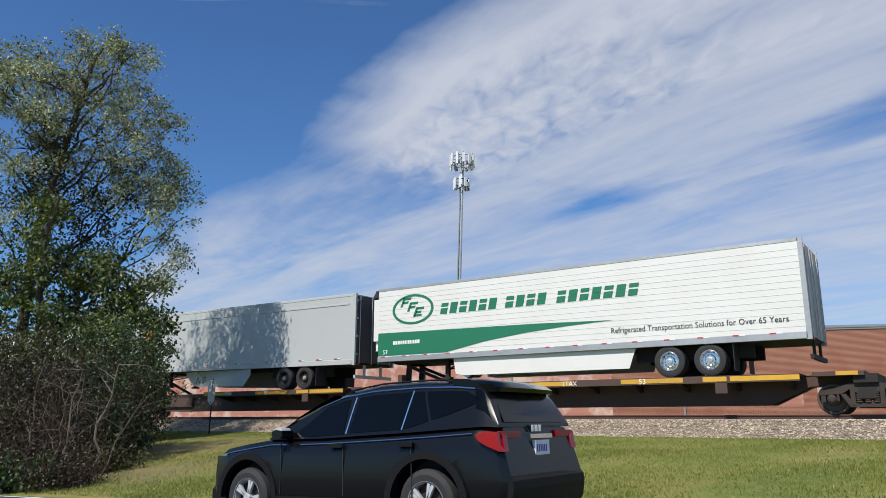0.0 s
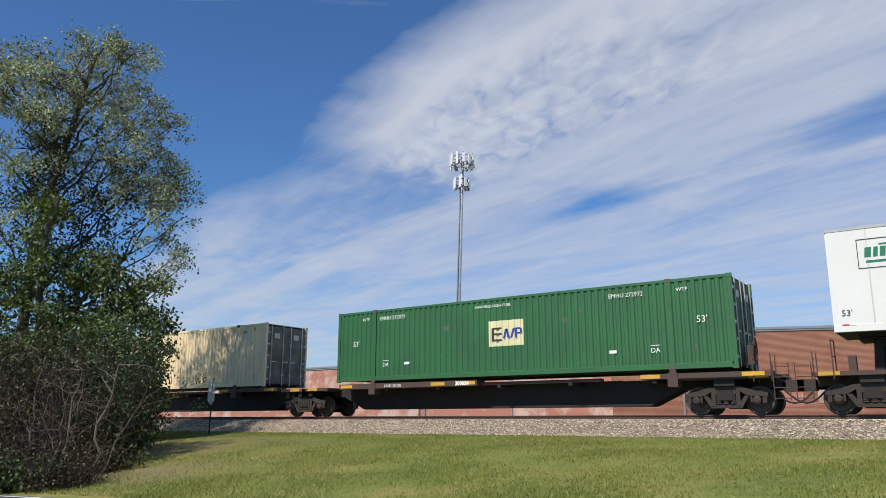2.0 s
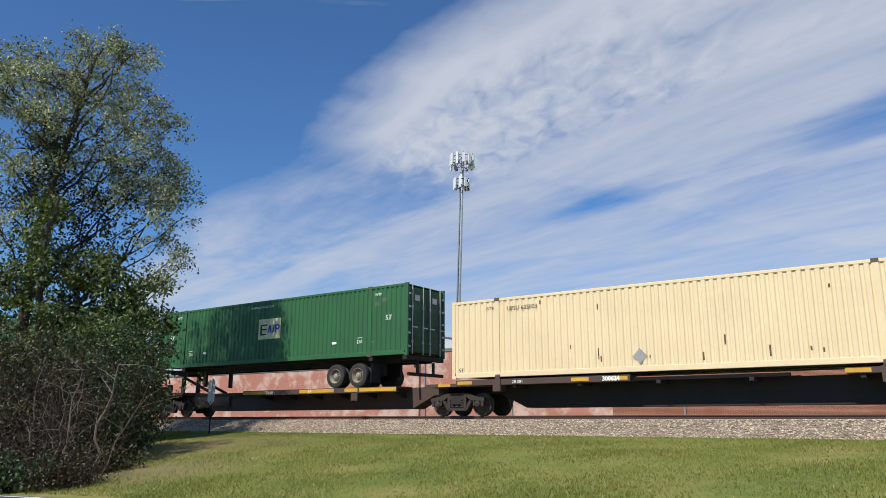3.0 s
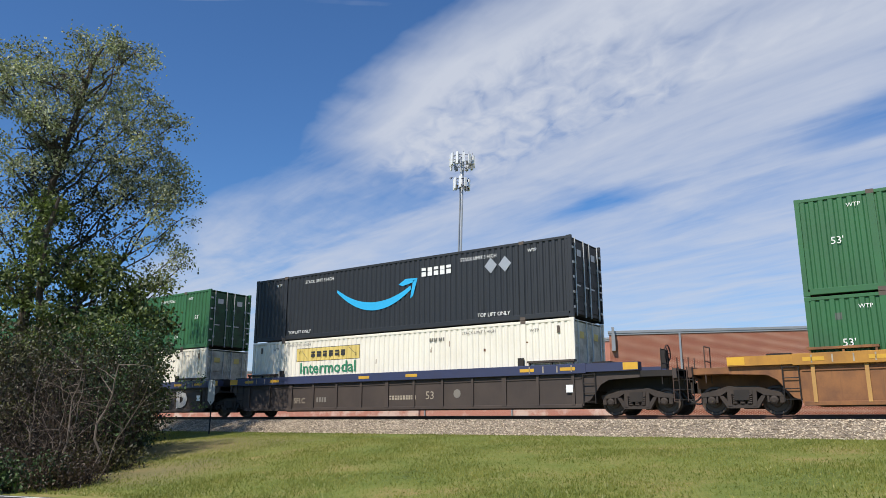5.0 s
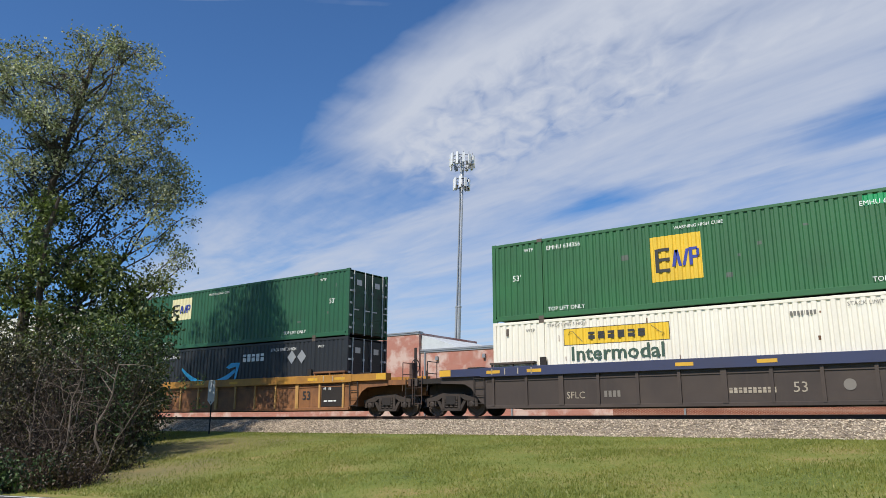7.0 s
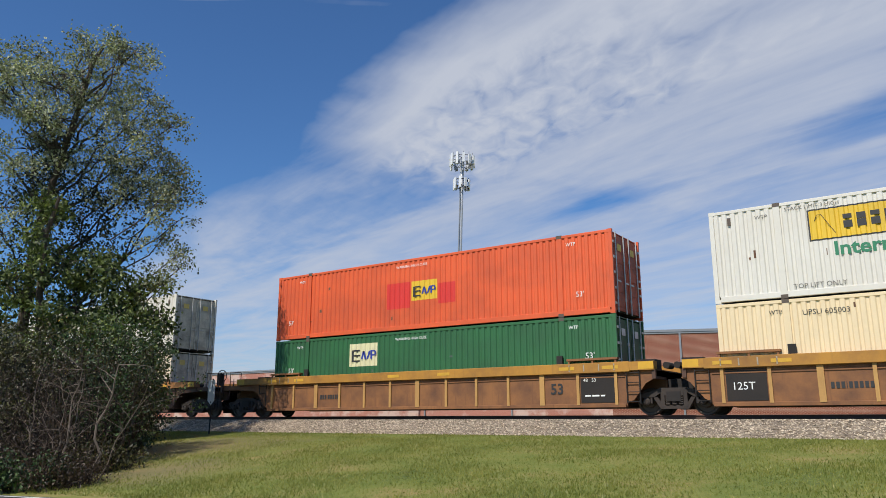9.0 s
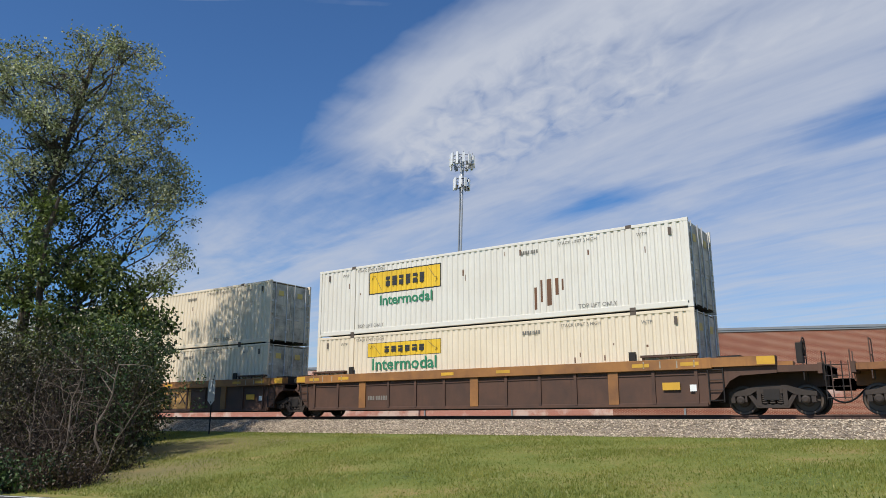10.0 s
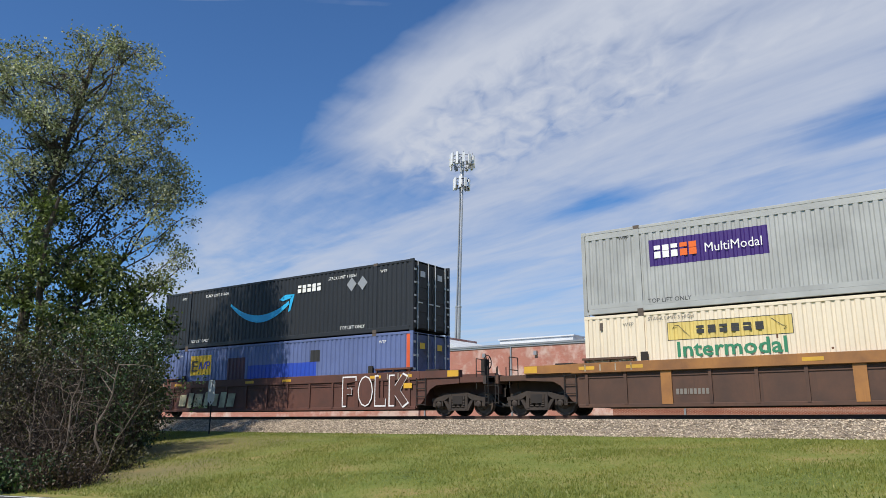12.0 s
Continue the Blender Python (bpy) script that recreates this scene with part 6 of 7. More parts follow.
# ---- make up the train ----
NAVY = material("navy_chord", (0.03, 0.04, 0.10), 0.6, dirt=0.35, dirt_col=(0.05, 0.04, 0.04))
GRIMY = material("grimy_well_brown", (0.045, 0.033, 0.028), 0.75, dirt=0.6, dirt_col=(0.09, 0.065, 0.05), streak=0.3)
RUSTY = material("rusty_well_brown", (0.098, 0.048, 0.03), 0.75, dirt=0.7, dirt_col=(0.035, 0.024, 0.02), streak=0.5, scale=2.0, fine=0.2)
OCHRE = material("weathered_ochre", (0.27, 0.115, 0.04), 0.75, dirt=0.9, dirt_col=(0.09, 0.04, 0.025), streak=0.75, scale=2.2, fine=0.2)
OCHRE_RIB = material("ochre_rib", (0.50, 0.28, 0.085), 0.7, dirt=0.4, dirt_col=(0.14, 0.06, 0.03), streak=0.4, scale=2.0)
OCHRE_CHORD = material("ochre_chord", (0.46, 0.22, 0.03), 0.65, dirt=0.8, streak=0.4, scale=2.0, dirt_col=(0.16, 0.07, 0.03))
RED_RUST = material("red_rust_well", (0.115, 0.045, 0.032), 0.75, dirt=0.7, dirt_col=(0.04, 0.024, 0.02), streak=0.5, scale=1.5, fine=0.2)
RUST_CHORD = material("rust_ochre_chord", (0.35, 0.155, 0.042), 0.7, dirt=0.9, streak=0.5, dirt_col=(0.12, 0.055, 0.03), scale=1.5)
WHITE_SPRAY = plain("white_spray_paint", (0.75, 0.73, 0.72), 0.6)
YSIDE = -0.112
YSPRAY = -0.158


WORN_WHITE = material("worn_white_stencil", (0.40, 0.34, 0.26), 0.7, dirt=0.6, scale=6.0)


def marks_navy(c, clear=True):
    if clear:
        lettering(c, "SFLC", 0.32, WORN_WHITE, -13.25, YSIDE, 0.55)
        part("stencil_bar", bars(-11.9, YSIDE, 0.58, 0.2, (0.5, 0.5, 0.5, 0.5), 0.25), material("faded_stencil", (0.2, 0.18, 0.155), 0.7), c)
    else:
        lettering(c, "125-T", 0.3, WORN_WHITE, -15.1, YSIDE, 0.72)
        lettering(c, "C", 0.24, WORN_WHITE, -14.2, YSIDE - 0.08, 1.1)
    lettering(c, "53", 0.42, WORN_WHITE, -6.2, YSIDE, 0.62)
    glyphs(c, WORN_WHITE, -7.95, YSIDE, 0.62, 0.16, 10, 0.6)
    part("stencil", Geo().turn_y([(YSIDE - 0.002, 0.16), (YSIDE, 0.16)], -4.75, 0.8, 14), material("faded_stencil", (0.2, 0.18, 0.155), 0.7), c)
    part("placard", Geo().box(-0.3, -0.05, -0.17, -0.16, 0.75, 1.0), WHITE, c)


def blob_letters(c, x, z, h, shapes, fill, gap=0.5, t=0.004):
    """Sprayed block shapes: pale outline, filled body."""
    for kind, w in shapes:
        w *= h
        if kind == "A":
            po = [(0, 0), (0.3, 0), (0.5, 0.3), (0.7, 0), (1, 0), (0.62, 1), (0.38, 1)]
        elif kind == "O":
            po = [(0.5 + 0.5 * math.cos(a * math.pi / 6), 0.5 + 0.5 * math.sin(a * math.pi / 6)) for a in range(12)]
        elif kind == "M":
            po = [(0, 0), (0.25, 0.05), (0.35, 0.5), (0.55, 0.05), (0.7, 0.0), (0.95, 1.0), (0.7, 1.0), (0.5, 0.55), (0.3, 1.0), (0.1, 0.95)]
        elif kind == "F":
            po = [(0, 0), (0.3, 0), (0.3, 0.4), (0.7, 0.4), (0.7, 0.62), (0.3, 0.62), (0.3, 0.8), (1, 0.85), (1, 1), (0, 1)]
        elif kind == "K":
            po = [(0, 0), (0.3, 0), (0.3, 0.35), (0.75, -0.05), (1.05, 0.1), (0.6, 0.5), (1.0, 0.95), (0.75, 1.05), (0.3, 0.65), (0.3, 1), (0, 1)]
        else:
            po = [(0, 0), (0.9, 0), (0.9, 0.25), (0.35, 0.25), (0.3, 1), (0, 1)]
        mid = (0.5, 0.5)
        out = [(mid[0] + (a - mid[0]) * 1.14, mid[1] + (b - mid[1]) * 1.1) for a, b in po]
        part("graffiti", Geo().prism_y([(x + a * w, z + b * h) for a, b in out], YSPRAY - t, YSPRAY), WHITE_SPRAY, c, "white sprayed outline")
        part("graffiti", Geo().prism_y([(x + a * w, z + b * h) for a, b in po], YSPRAY - 2 * t, YSPRAY - t), fill, c, "sprayed block shape")
        x += w + gap * h


def spray_letter(c, ch, x, z, h, w, fill, rim):
    """One sprayed letter: a broad pale outline with a narrower filled stroke on it."""
    for k, (mat, bold, y) in enumerate(((rim, 0.085, YSPRAY), (fill, 0.048, YSPRAY - 0.004))):
        me = text_mesh(ch, h, mat, 0, 0, 0, width=w + bold, bold=bold)
        ob = new("graffiti", me)
        ob.parent = c
        ob.matrix_basis = pose(x - (bold / 2), y, z - bold / 3, 0, 4 if ch in "NC" else -3, 0)
        tagged(ob, "pale sprayed outline" if k == 0 else "sprayed letter")


def marks_spray(c):
    marks_navy(c, False)
    pink = plain("pale_pink_spray", (0.66, 0.55, 0.54), 0.7)
    red = material("red_spray_paint", (0.24, 0.015, 0.022), 0.7, dirt=0.5, dirt_col=(0.12, 0.03, 0.03), scale=4.0)
    worn = material("worn_white_spray", (0.50, 0.48, 0.46), 0.75, dirt=0.9, dirt_col=(0.2, 0.18, 0.17), scale=4.0)
    for ch, x, w in (("N", -13.8, 0.62), ("A", -12.2, 0.74), ("R", -10.5, 0.66), ("C", -9.35, 0.6), ("O", -7.8, 0.72)):
        spray_letter(c, ch, x, 0.52, 0.92, w, red, pink)
    for ch, x, w in (("A", -4.85, 0.95), ("A", -3.3, 0.9), ("D", -1.8, 0.75)):
        spray_letter(c, ch, x, 0.52, 0.92, w, worn, worn)


def marks_folk(c):
    blob_letters(c, -3.45, 0.42, 1.12, (("F", 0.6), ("O", 0.62), ("L", 0.5), ("K", 0.75)), RED_RUST, 0.16)
    part("placard", Geo().box(-0.3, 0.1, -0.17, -0.16, 1.05, 1.25), PAINT_YELLOW, c)
    pale = material("pale_spray", (0.50, 0.47, 0.30), 0.7, dirt=0.8, dirt_col=(0.16, 0.09, 0.06), scale=3.0)
    x = -L + 1.9
    for w, h, z in ((0.5, 0.55, 0.5), (0.35, 0.7, 0.42), (0.6, 0.6, 0.48), (0.3, 0.75, 0.4), (0.55, 0.55, 0.5), (0.4, 0.7, 0.42), (0.5, 0.6, 0.45)):
        part("graffiti", bars(x, YSPRAY - 0.004, z, h, (w / h,), 0.0, 0.2), pale, c, "faded pale sprayed block")
        x += w + 0.14


def marks_plain_well(c):
    part("stencil_bar", bars(-13.15, YSIDE, 0.62, 0.17, (0.5, 0.5, 0.5, 0.1, 0.5, 0.5, 0.5, 0.5, 0.5), 0.22), material("faded_stencil", (0.2, 0.18, 0.155), 0.7), c)
    part("placard", Geo().box(-1.1, -0.55, -0.17, -0.16, 0.75, 0.98), PAINT_YELLOW, c)
    part("placard", Geo().box(-0.25, -0.05, -0.17, -0.16, 0.7, 0.9), WHITE, c)


def marks_ochre(c, rear_panel=True):
    lettering(c, "53", 0.5, BLACK, -2.42, YSIDE - 0.004, 0.70, bold=0.01)
    part("stencil_panel", Geo().box(-1.3, -0.12, YSIDE - 0.004, YSIDE, 0.4, 1.33), STEEL_DARK, c, "black stencil panel")
    lettering(c, "48   53", 0.16, WHITE, -1.2, YSIDE - 0.006, 1.08)
    part("stencil_bar", bars(-1.15, YSIDE - 0.008, 0.6, 0.05, (4, 5, 3), 1.0), WHITE, c)
    if rear_panel:
        part("stencil_panel", Geo().box(-16.0, -14.85, YSIDE - 0.004, YSIDE, 0.4, 1.33), STEEL_DARK, c, "black stencil panel")
        lettering(c, "125T", 0.32, WHITE, -15.85, YSIDE - 0.006, 0.72)
    part("stencil_bar", bars(-13.2, YSIDE, 0.7, 0.18, (0.5, 0.5, 0.5, 0.1, 0.5, 0.5, 0.5, 0.5, 0.5), 0.22), BLACK, c)


def marks_panel(c):
    marks_plain_well(c)
    part("logo_panel", Geo().box(-8.0, -5.15, YSIDE - 0.004, YSIDE, 0.4, 1.33), OCHRE_RIB, c, "ochre panel with dark stencilled shapes")
    g = Geo()
    for k in (0, 1):
        q = -7.1 + 0.55 * k
        g.box(q, q + 0.45, YSIDE - 0.008, YSIDE - 0.004, 1.0, 1.1).box(q + 0.18, q + 0.28, YSIDE - 0.008, YSIDE - 0.004, 0.6, 1.0)
    g.prism_y([(-6.05, 0.6), (-5.95, 0.6), (-5.5, 1.1), (-5.6, 1.1)], YSIDE - 0.008, YSIDE - 0.004).prism_y([(-5.6, 0.6), (-5.5, 0.6), (-5.95, 1.1), (-6.05, 1.1)], YSIDE - 0.008, YSIDE - 0.004)
    part("logo_shape", g, SPINE_BROWN, c)


X = {"reefer": -3.55, "parcel": -20.85, "dry": -38.18, "green": -56.85, "tan": -77.42, "chassis": -95.7, "twin": -117.05, "smile": -140.45, "spray": -159.95, "emp": -179.2, "low_smile": -202.45, "white": -223.2, "orange": -242.6, "stain": -266.35, "cream": -285.6, "courier": -304.95, "last": -328.4}


BRIGHT_GREEN = material("fresh_green_patch", (0.01, 0.30, 0.10), 0.5, dirt=0.1)
BRIGHT_RED = material("fresh_red_patch", (0.68, 0.04, 0.03), 0.5, dirt=0.1)


def train():
    g1 = "containers on the train"
    # trailers on spine cars
    for key, kind, label, fe, re_, mk in (("reefer", "reefer", "white refrigerated trailer with green band and oval mark", False, False, "TTAX"), ("parcel", "parcel", "light grey parcel trailer with brown and gold shield", False, False, "TTAX"), ("dry", "dry", "plain white box trailer with panel seams", False, True, "TTAX 553780")):
        nxt = {"reefer": "parcel", "parcel": "dry", "dry": "green"}[key]
        rear = X[nxt] + 1.2 - X[key] if not re_ else -L - 0.0 + 0.9
        spine_car(X[key], "trailer", 1.2, rear, fe, re_, mk, "brown spine car with yellow-edged tyre decks")
        trailer(X[key], label, kind)
    # boxes on spine cars
    spine_car(X["green"], "box", -0.5, (X["tan"] - X["green"]) + 2.6, True, False, "LEAD 28 081", "brown spine car carrying one container")
    container(X["green"], 1.36, "green", "green ribbed container with square yellow mark", marks_green(CREAM_DECAL, ident="EMHU 272972"), g1)
    spine_car(X["tan"], "box", 2.4, (X["chassis"] - X["tan"]) + 2.2, False, False, "28 081", "brown spine car carrying one container")
    container(X["tan"], 1.33, "tan", "pale tan ribbed container with rust spots", marks_plain, g1)
    spine_car(X["chassis"], "chassis", 2.2, -L + 0.9, False, True, "28 081", "brown spine car with tyre decks")
    chassis(X["chassis"])
    container(X["chassis"], 2.36, "green", "green ribbed container riding on a wheeled chassis", marks_green(CREAM_DECAL), g1)
    # double stacks
    low, high = 0.40, 3.32
    st = "weathered well car under two stacked containers"
    rows = [
        ("twin", -1.75, None, True, True, OCHRE_CHORD, OCHRE, lambda c: marks_ochre(c, False), "ochre", ("green", "green ribbed container with pale square mark", marks_green(CREAM_DECAL, ident="EMHU 647002", x=-12.1)), ("green", "green ribbed container, top of a stack", marks_green(YELLOW_DECAL, x=-9.6))),
        ("smile", None, "spray", True, False, NAVY, GRIMY, marks_navy, None, ("ivory", "ivory container with yellow scroll plate", marks_scroll(PALE_DECAL)), ("black", "near-black container with sky-blue curved arrow", marks_smile)),
        ("spray", None, "emp", False, False, NAVY, GRIMY, marks_spray, None, ("ivory", "ivory container with bordered yellow plate", marks_scroll(YELLOW_DECAL, "bare")), ("green", "green ribbed container with yellow square mark", marks_green(YELLOW_DECAL, ident="EMHU 270363", x=-8.65))),
        ("emp", None, None, False, True, NAVY, GRIMY, marks_navy, None, ("ivory", "ivory container with yellow scroll plate", marks_scroll(YELLOW_DECAL, ink=INK_GREY)), ("green", "scuffed green container with large yellow square mark", marks_green(YELLOW_DECAL, ident="EMHU 634356", lift=True, x=-10.12, z=0.88, s=1.65, h=1.49, da=False, patches=((-3.9, -2.2, 2.45, 2.75, BRIGHT_GREEN),)))),
        ("low_smile", None, "white", True, False, OCHRE_CHORD, OCHRE, marks_ochre, "ochre", ("black", "near-black container with sky-blue curved arrow", marks_smile), ("dark_green", "green ribbed container with pale square mark", marks_green(CREAM_DECAL, lift=True, x=-12.2, z=1.5, s=1.57, h=1.09, da=False))),
        ("white", None, "orange", False, False, OCHRE_CHORD, OCHRE, marks_ochre, "ochre", ("tan", "tan ribbed container, lower of a stack", marks_plain), ("white", "clean white container with bordered yellow plate", marks_scroll(YELLOW_DECAL, "tall"))),
        ("orange", None, None, False, True, OCHRE_CHORD, OCHRE, lambda c: marks_ochre(c, False), "ochre", ("green", "green ribbed container with pale square mark", marks_green(CREAM_DECAL, ident="", x=-11.72, z=1.6, s=1.5, h=0.93)), ("orange", "faded orange container with small yellow square mark", marks_green(YELLOW_DECAL, ident="", x=-8.54, z=1.16, s=1.27, h=0.78, da=False, low53=True, patches=((-9.8, -8.6, 0.9, 1.95, BRIGHT_RED), (-7.2, -6.4, 0.95, 1.75, BRIGHT_RED))))),
        ("stain", None, "cream", True, False, RUST_CHORD, RUSTY, marks_plain_well, None, ("cream", "cream container with faded yellow scroll plate", marks_scroll(YELLOW_DECAL)), ("white", "white container with dark rust stains", marks_scroll(YELLOW_DECAL, "tall", stains=((-5.6, 0.35, 0.12, 0.8), (-5.35, 0.6, 0.1, 0.8), (-5.1, 0.45, 0.2, 0.95), (-4.75, 0.8, 0.12, 0.6), (-4.5, 0.95, 0.07, 0.4))))),
        ("cream", None, "courier", False, False, RUST_CHORD, RUSTY, marks_panel, None, ("cream", "cream container with faded yellow scroll plate", marks_scroll(PALE_DECAL)), ("cream", "cream container with yellow scroll plate", marks_scroll(YELLOW_DECAL, ink=INK_GREY))),
        ("courier", None, None, False, True, RUST_CHORD, RUSTY, marks_plain_well, None, ("cream", "cream container with faded yellow scroll plate", marks_scroll(PALE_DECAL)), ("grey", "light grey container with purple sign", marks_courier)),
        ("last", None, None, True, True, RED_RUST, RED_RUST, marks_folk, None, ("blue", "blue container with yellow square mark and overpainted patches", marks_blue), ("black", "near-black container with sky-blue curved arrow", marks_smile)),
    ]
    for i, (key, fr, nxt, fe, re_, chord, body, marks, split, lower, upper) in enumerate(rows):
        front = 1.7 if not fe else 2.0
        if key == "twin":
            front = 0.9
        if not re_:
            rear = X[nxt] + 1.7 - X[key]
        else:
            rear = -L - 2.0
        well_car(X[key], front, rear, chord, body, {"ochre": "ochre well car streaked with rust, two containers in it"}.get(split, "grimy brown well car with two containers in it"), fe, re_, marks, split, -0.15 if key == "last" else -0.22)
        sink = 0.04 if key == "courier" else 0.0
        container(X[key], low - sink, lower[0], lower[1], lower[2], g1)
        container(X[key], high - sink, upper[0], upper[1], upper[2], g1)


def marks_blue(c, m):
    square_mark(c, -13.8, 1.58, 1.6, 0.95, YELLOW_DECAL, BLACK, BLUE_INK)
    for x0, x1, z0, z1, mat in ((-11.0, -9.8, 1.1, 2.3, material("maroon_patch", (0.08, 0.03, 0.05), 0.6)), (-9.6, -5.2, 1.25, 1.9, material("bright_blue_patch", (0.02, 0.07, 0.45), 0.5)), (-5.6, -5.0, 1.9, 2.4, BLACK)):
        sheet_sign(c, x0, x1, z0, z1, mat, "paint_patch", "overpainted patch")
    part("painted_post", Geo().box(-0.3, -0.131, -0.006, 0.0, 0.2, H - 0.12), material("container_orange", (0, 0, 0)), c, "orange end strip")
    small_marks(c, WHITE, "", "", warn=False, size53=False, lift=False)


# ---- the passing car ----
CAR_PAINT = plain("dark_grey_car_paint", (0.006, 0.0066, 0.008), 0.22)
CAR_PAINT.node_tree.nodes["Principled BSDF"].inputs["Coat Weight"].default_value = 0.12
CAR_PAINT.node_tree.nodes["Principled BSDF"].inputs["Specular IOR Level"].default_value = 0.25
CAR_PAINT.node_tree.nodes["Principled BSDF"].inputs["Coat Roughness"].default_value = 0.06
CLADDING = material("black_plastic_cladding", (0.008, 0.008, 0.0085), 0.6, dirt=0.2, dirt_col=(0.02, 0.018, 0.016), scale=3, spec=0.18)
GLASS_DARK = plain("tinted_glass", (0.002, 0.0025, 0.003), 0.06)
GLASS_DARK.node_tree.nodes["Principled BSDF"].inputs["Specular IOR Level"].default_value = 0.22
CHROME = plain("chrome", (0.8, 0.8, 0.8), 0.12, 1.0)
RIM_ALLOY = plain("machined_alloy", (0.62, 0.62, 0.63), 0.35, 0.35)
TAIL_RED = plain("red_tail_lens", (0.30, 0.006, 0.012), 0.12)
AXLES = (-3.72, -0.98)
R_WHEEL = 0.36


def belt_z(x):
    return float(np.interp(x, [-4.63, -4.55, -4.3, -3.9, -3.35, -2.5, -1.2, -0.3, 0.0], [0.74, 0.86, 0.95, 1.00, 1.06, 1.06, 1.10, 1.14, 1.12]))


def half_w(x):
    return float(np.interp(x, [-4.63, -4.5, -4.2, -3.8, -1.0, -0.35, -0.1, 0.0], [0.62, 0.76, 0.87, 0.915, 0.92, 0.90, 0.86, 0.80]))


def arch_z(x):
    z = 0.30
    for a in AXLES:
        d = abs(x - a)
        if d < 0.46:
            z = max(z, R_WHEEL + math.sqrt(max(0, 0.46 ** 2 - d * d)) * 0.98)
    return z


def tail_shift(x, z):
    k = max(0.0, min(1.0, (x + 0.5) / 0.5))
    return -k * float(np.interp(z, [0.3, 0.5, 0.72, 0.76, 1.0, 1.15], [0.06, 0.0, 0.0, 0.06, 0.09, 0.16]))


def roof_z(x):
    return float(np.interp(x, [-3.40, -3.0, -2.6, -2.3, -1.8, -1.2, -0.7, -0.38, -0.3, -0.12], [1.06, 1.30, 1.50, 1.60, 1.655, 1.66, 1.635, 1.59, 1.52, 1.14]))


def cabin(x, f):
    """Half-width and height on the cabin's side, f from the belt (0) to the roof's middle (1)."""
    b, t = belt_z(x) - 0.01, roof_z(x)
    h = t - b
    w0 = half_w(max(x, -3.3)) - 0.05
    ws = (w0, w0 - 0.10 * min(1, h / 0.5), w0 - 0.17 * min(1, h / 0.5), w0 - 0.3, 0.0)
    hs = (b, b + 0.55 * h, b + 0.86 * h, b + 0.97 * h, t + 0.015)
    return float(np.interp(f, [0, 0.55, 0.82, 0.9, 1.0], ws)), float(np.interp(f, [0, 0.55, 0.82, 0.9, 1.0], hs))


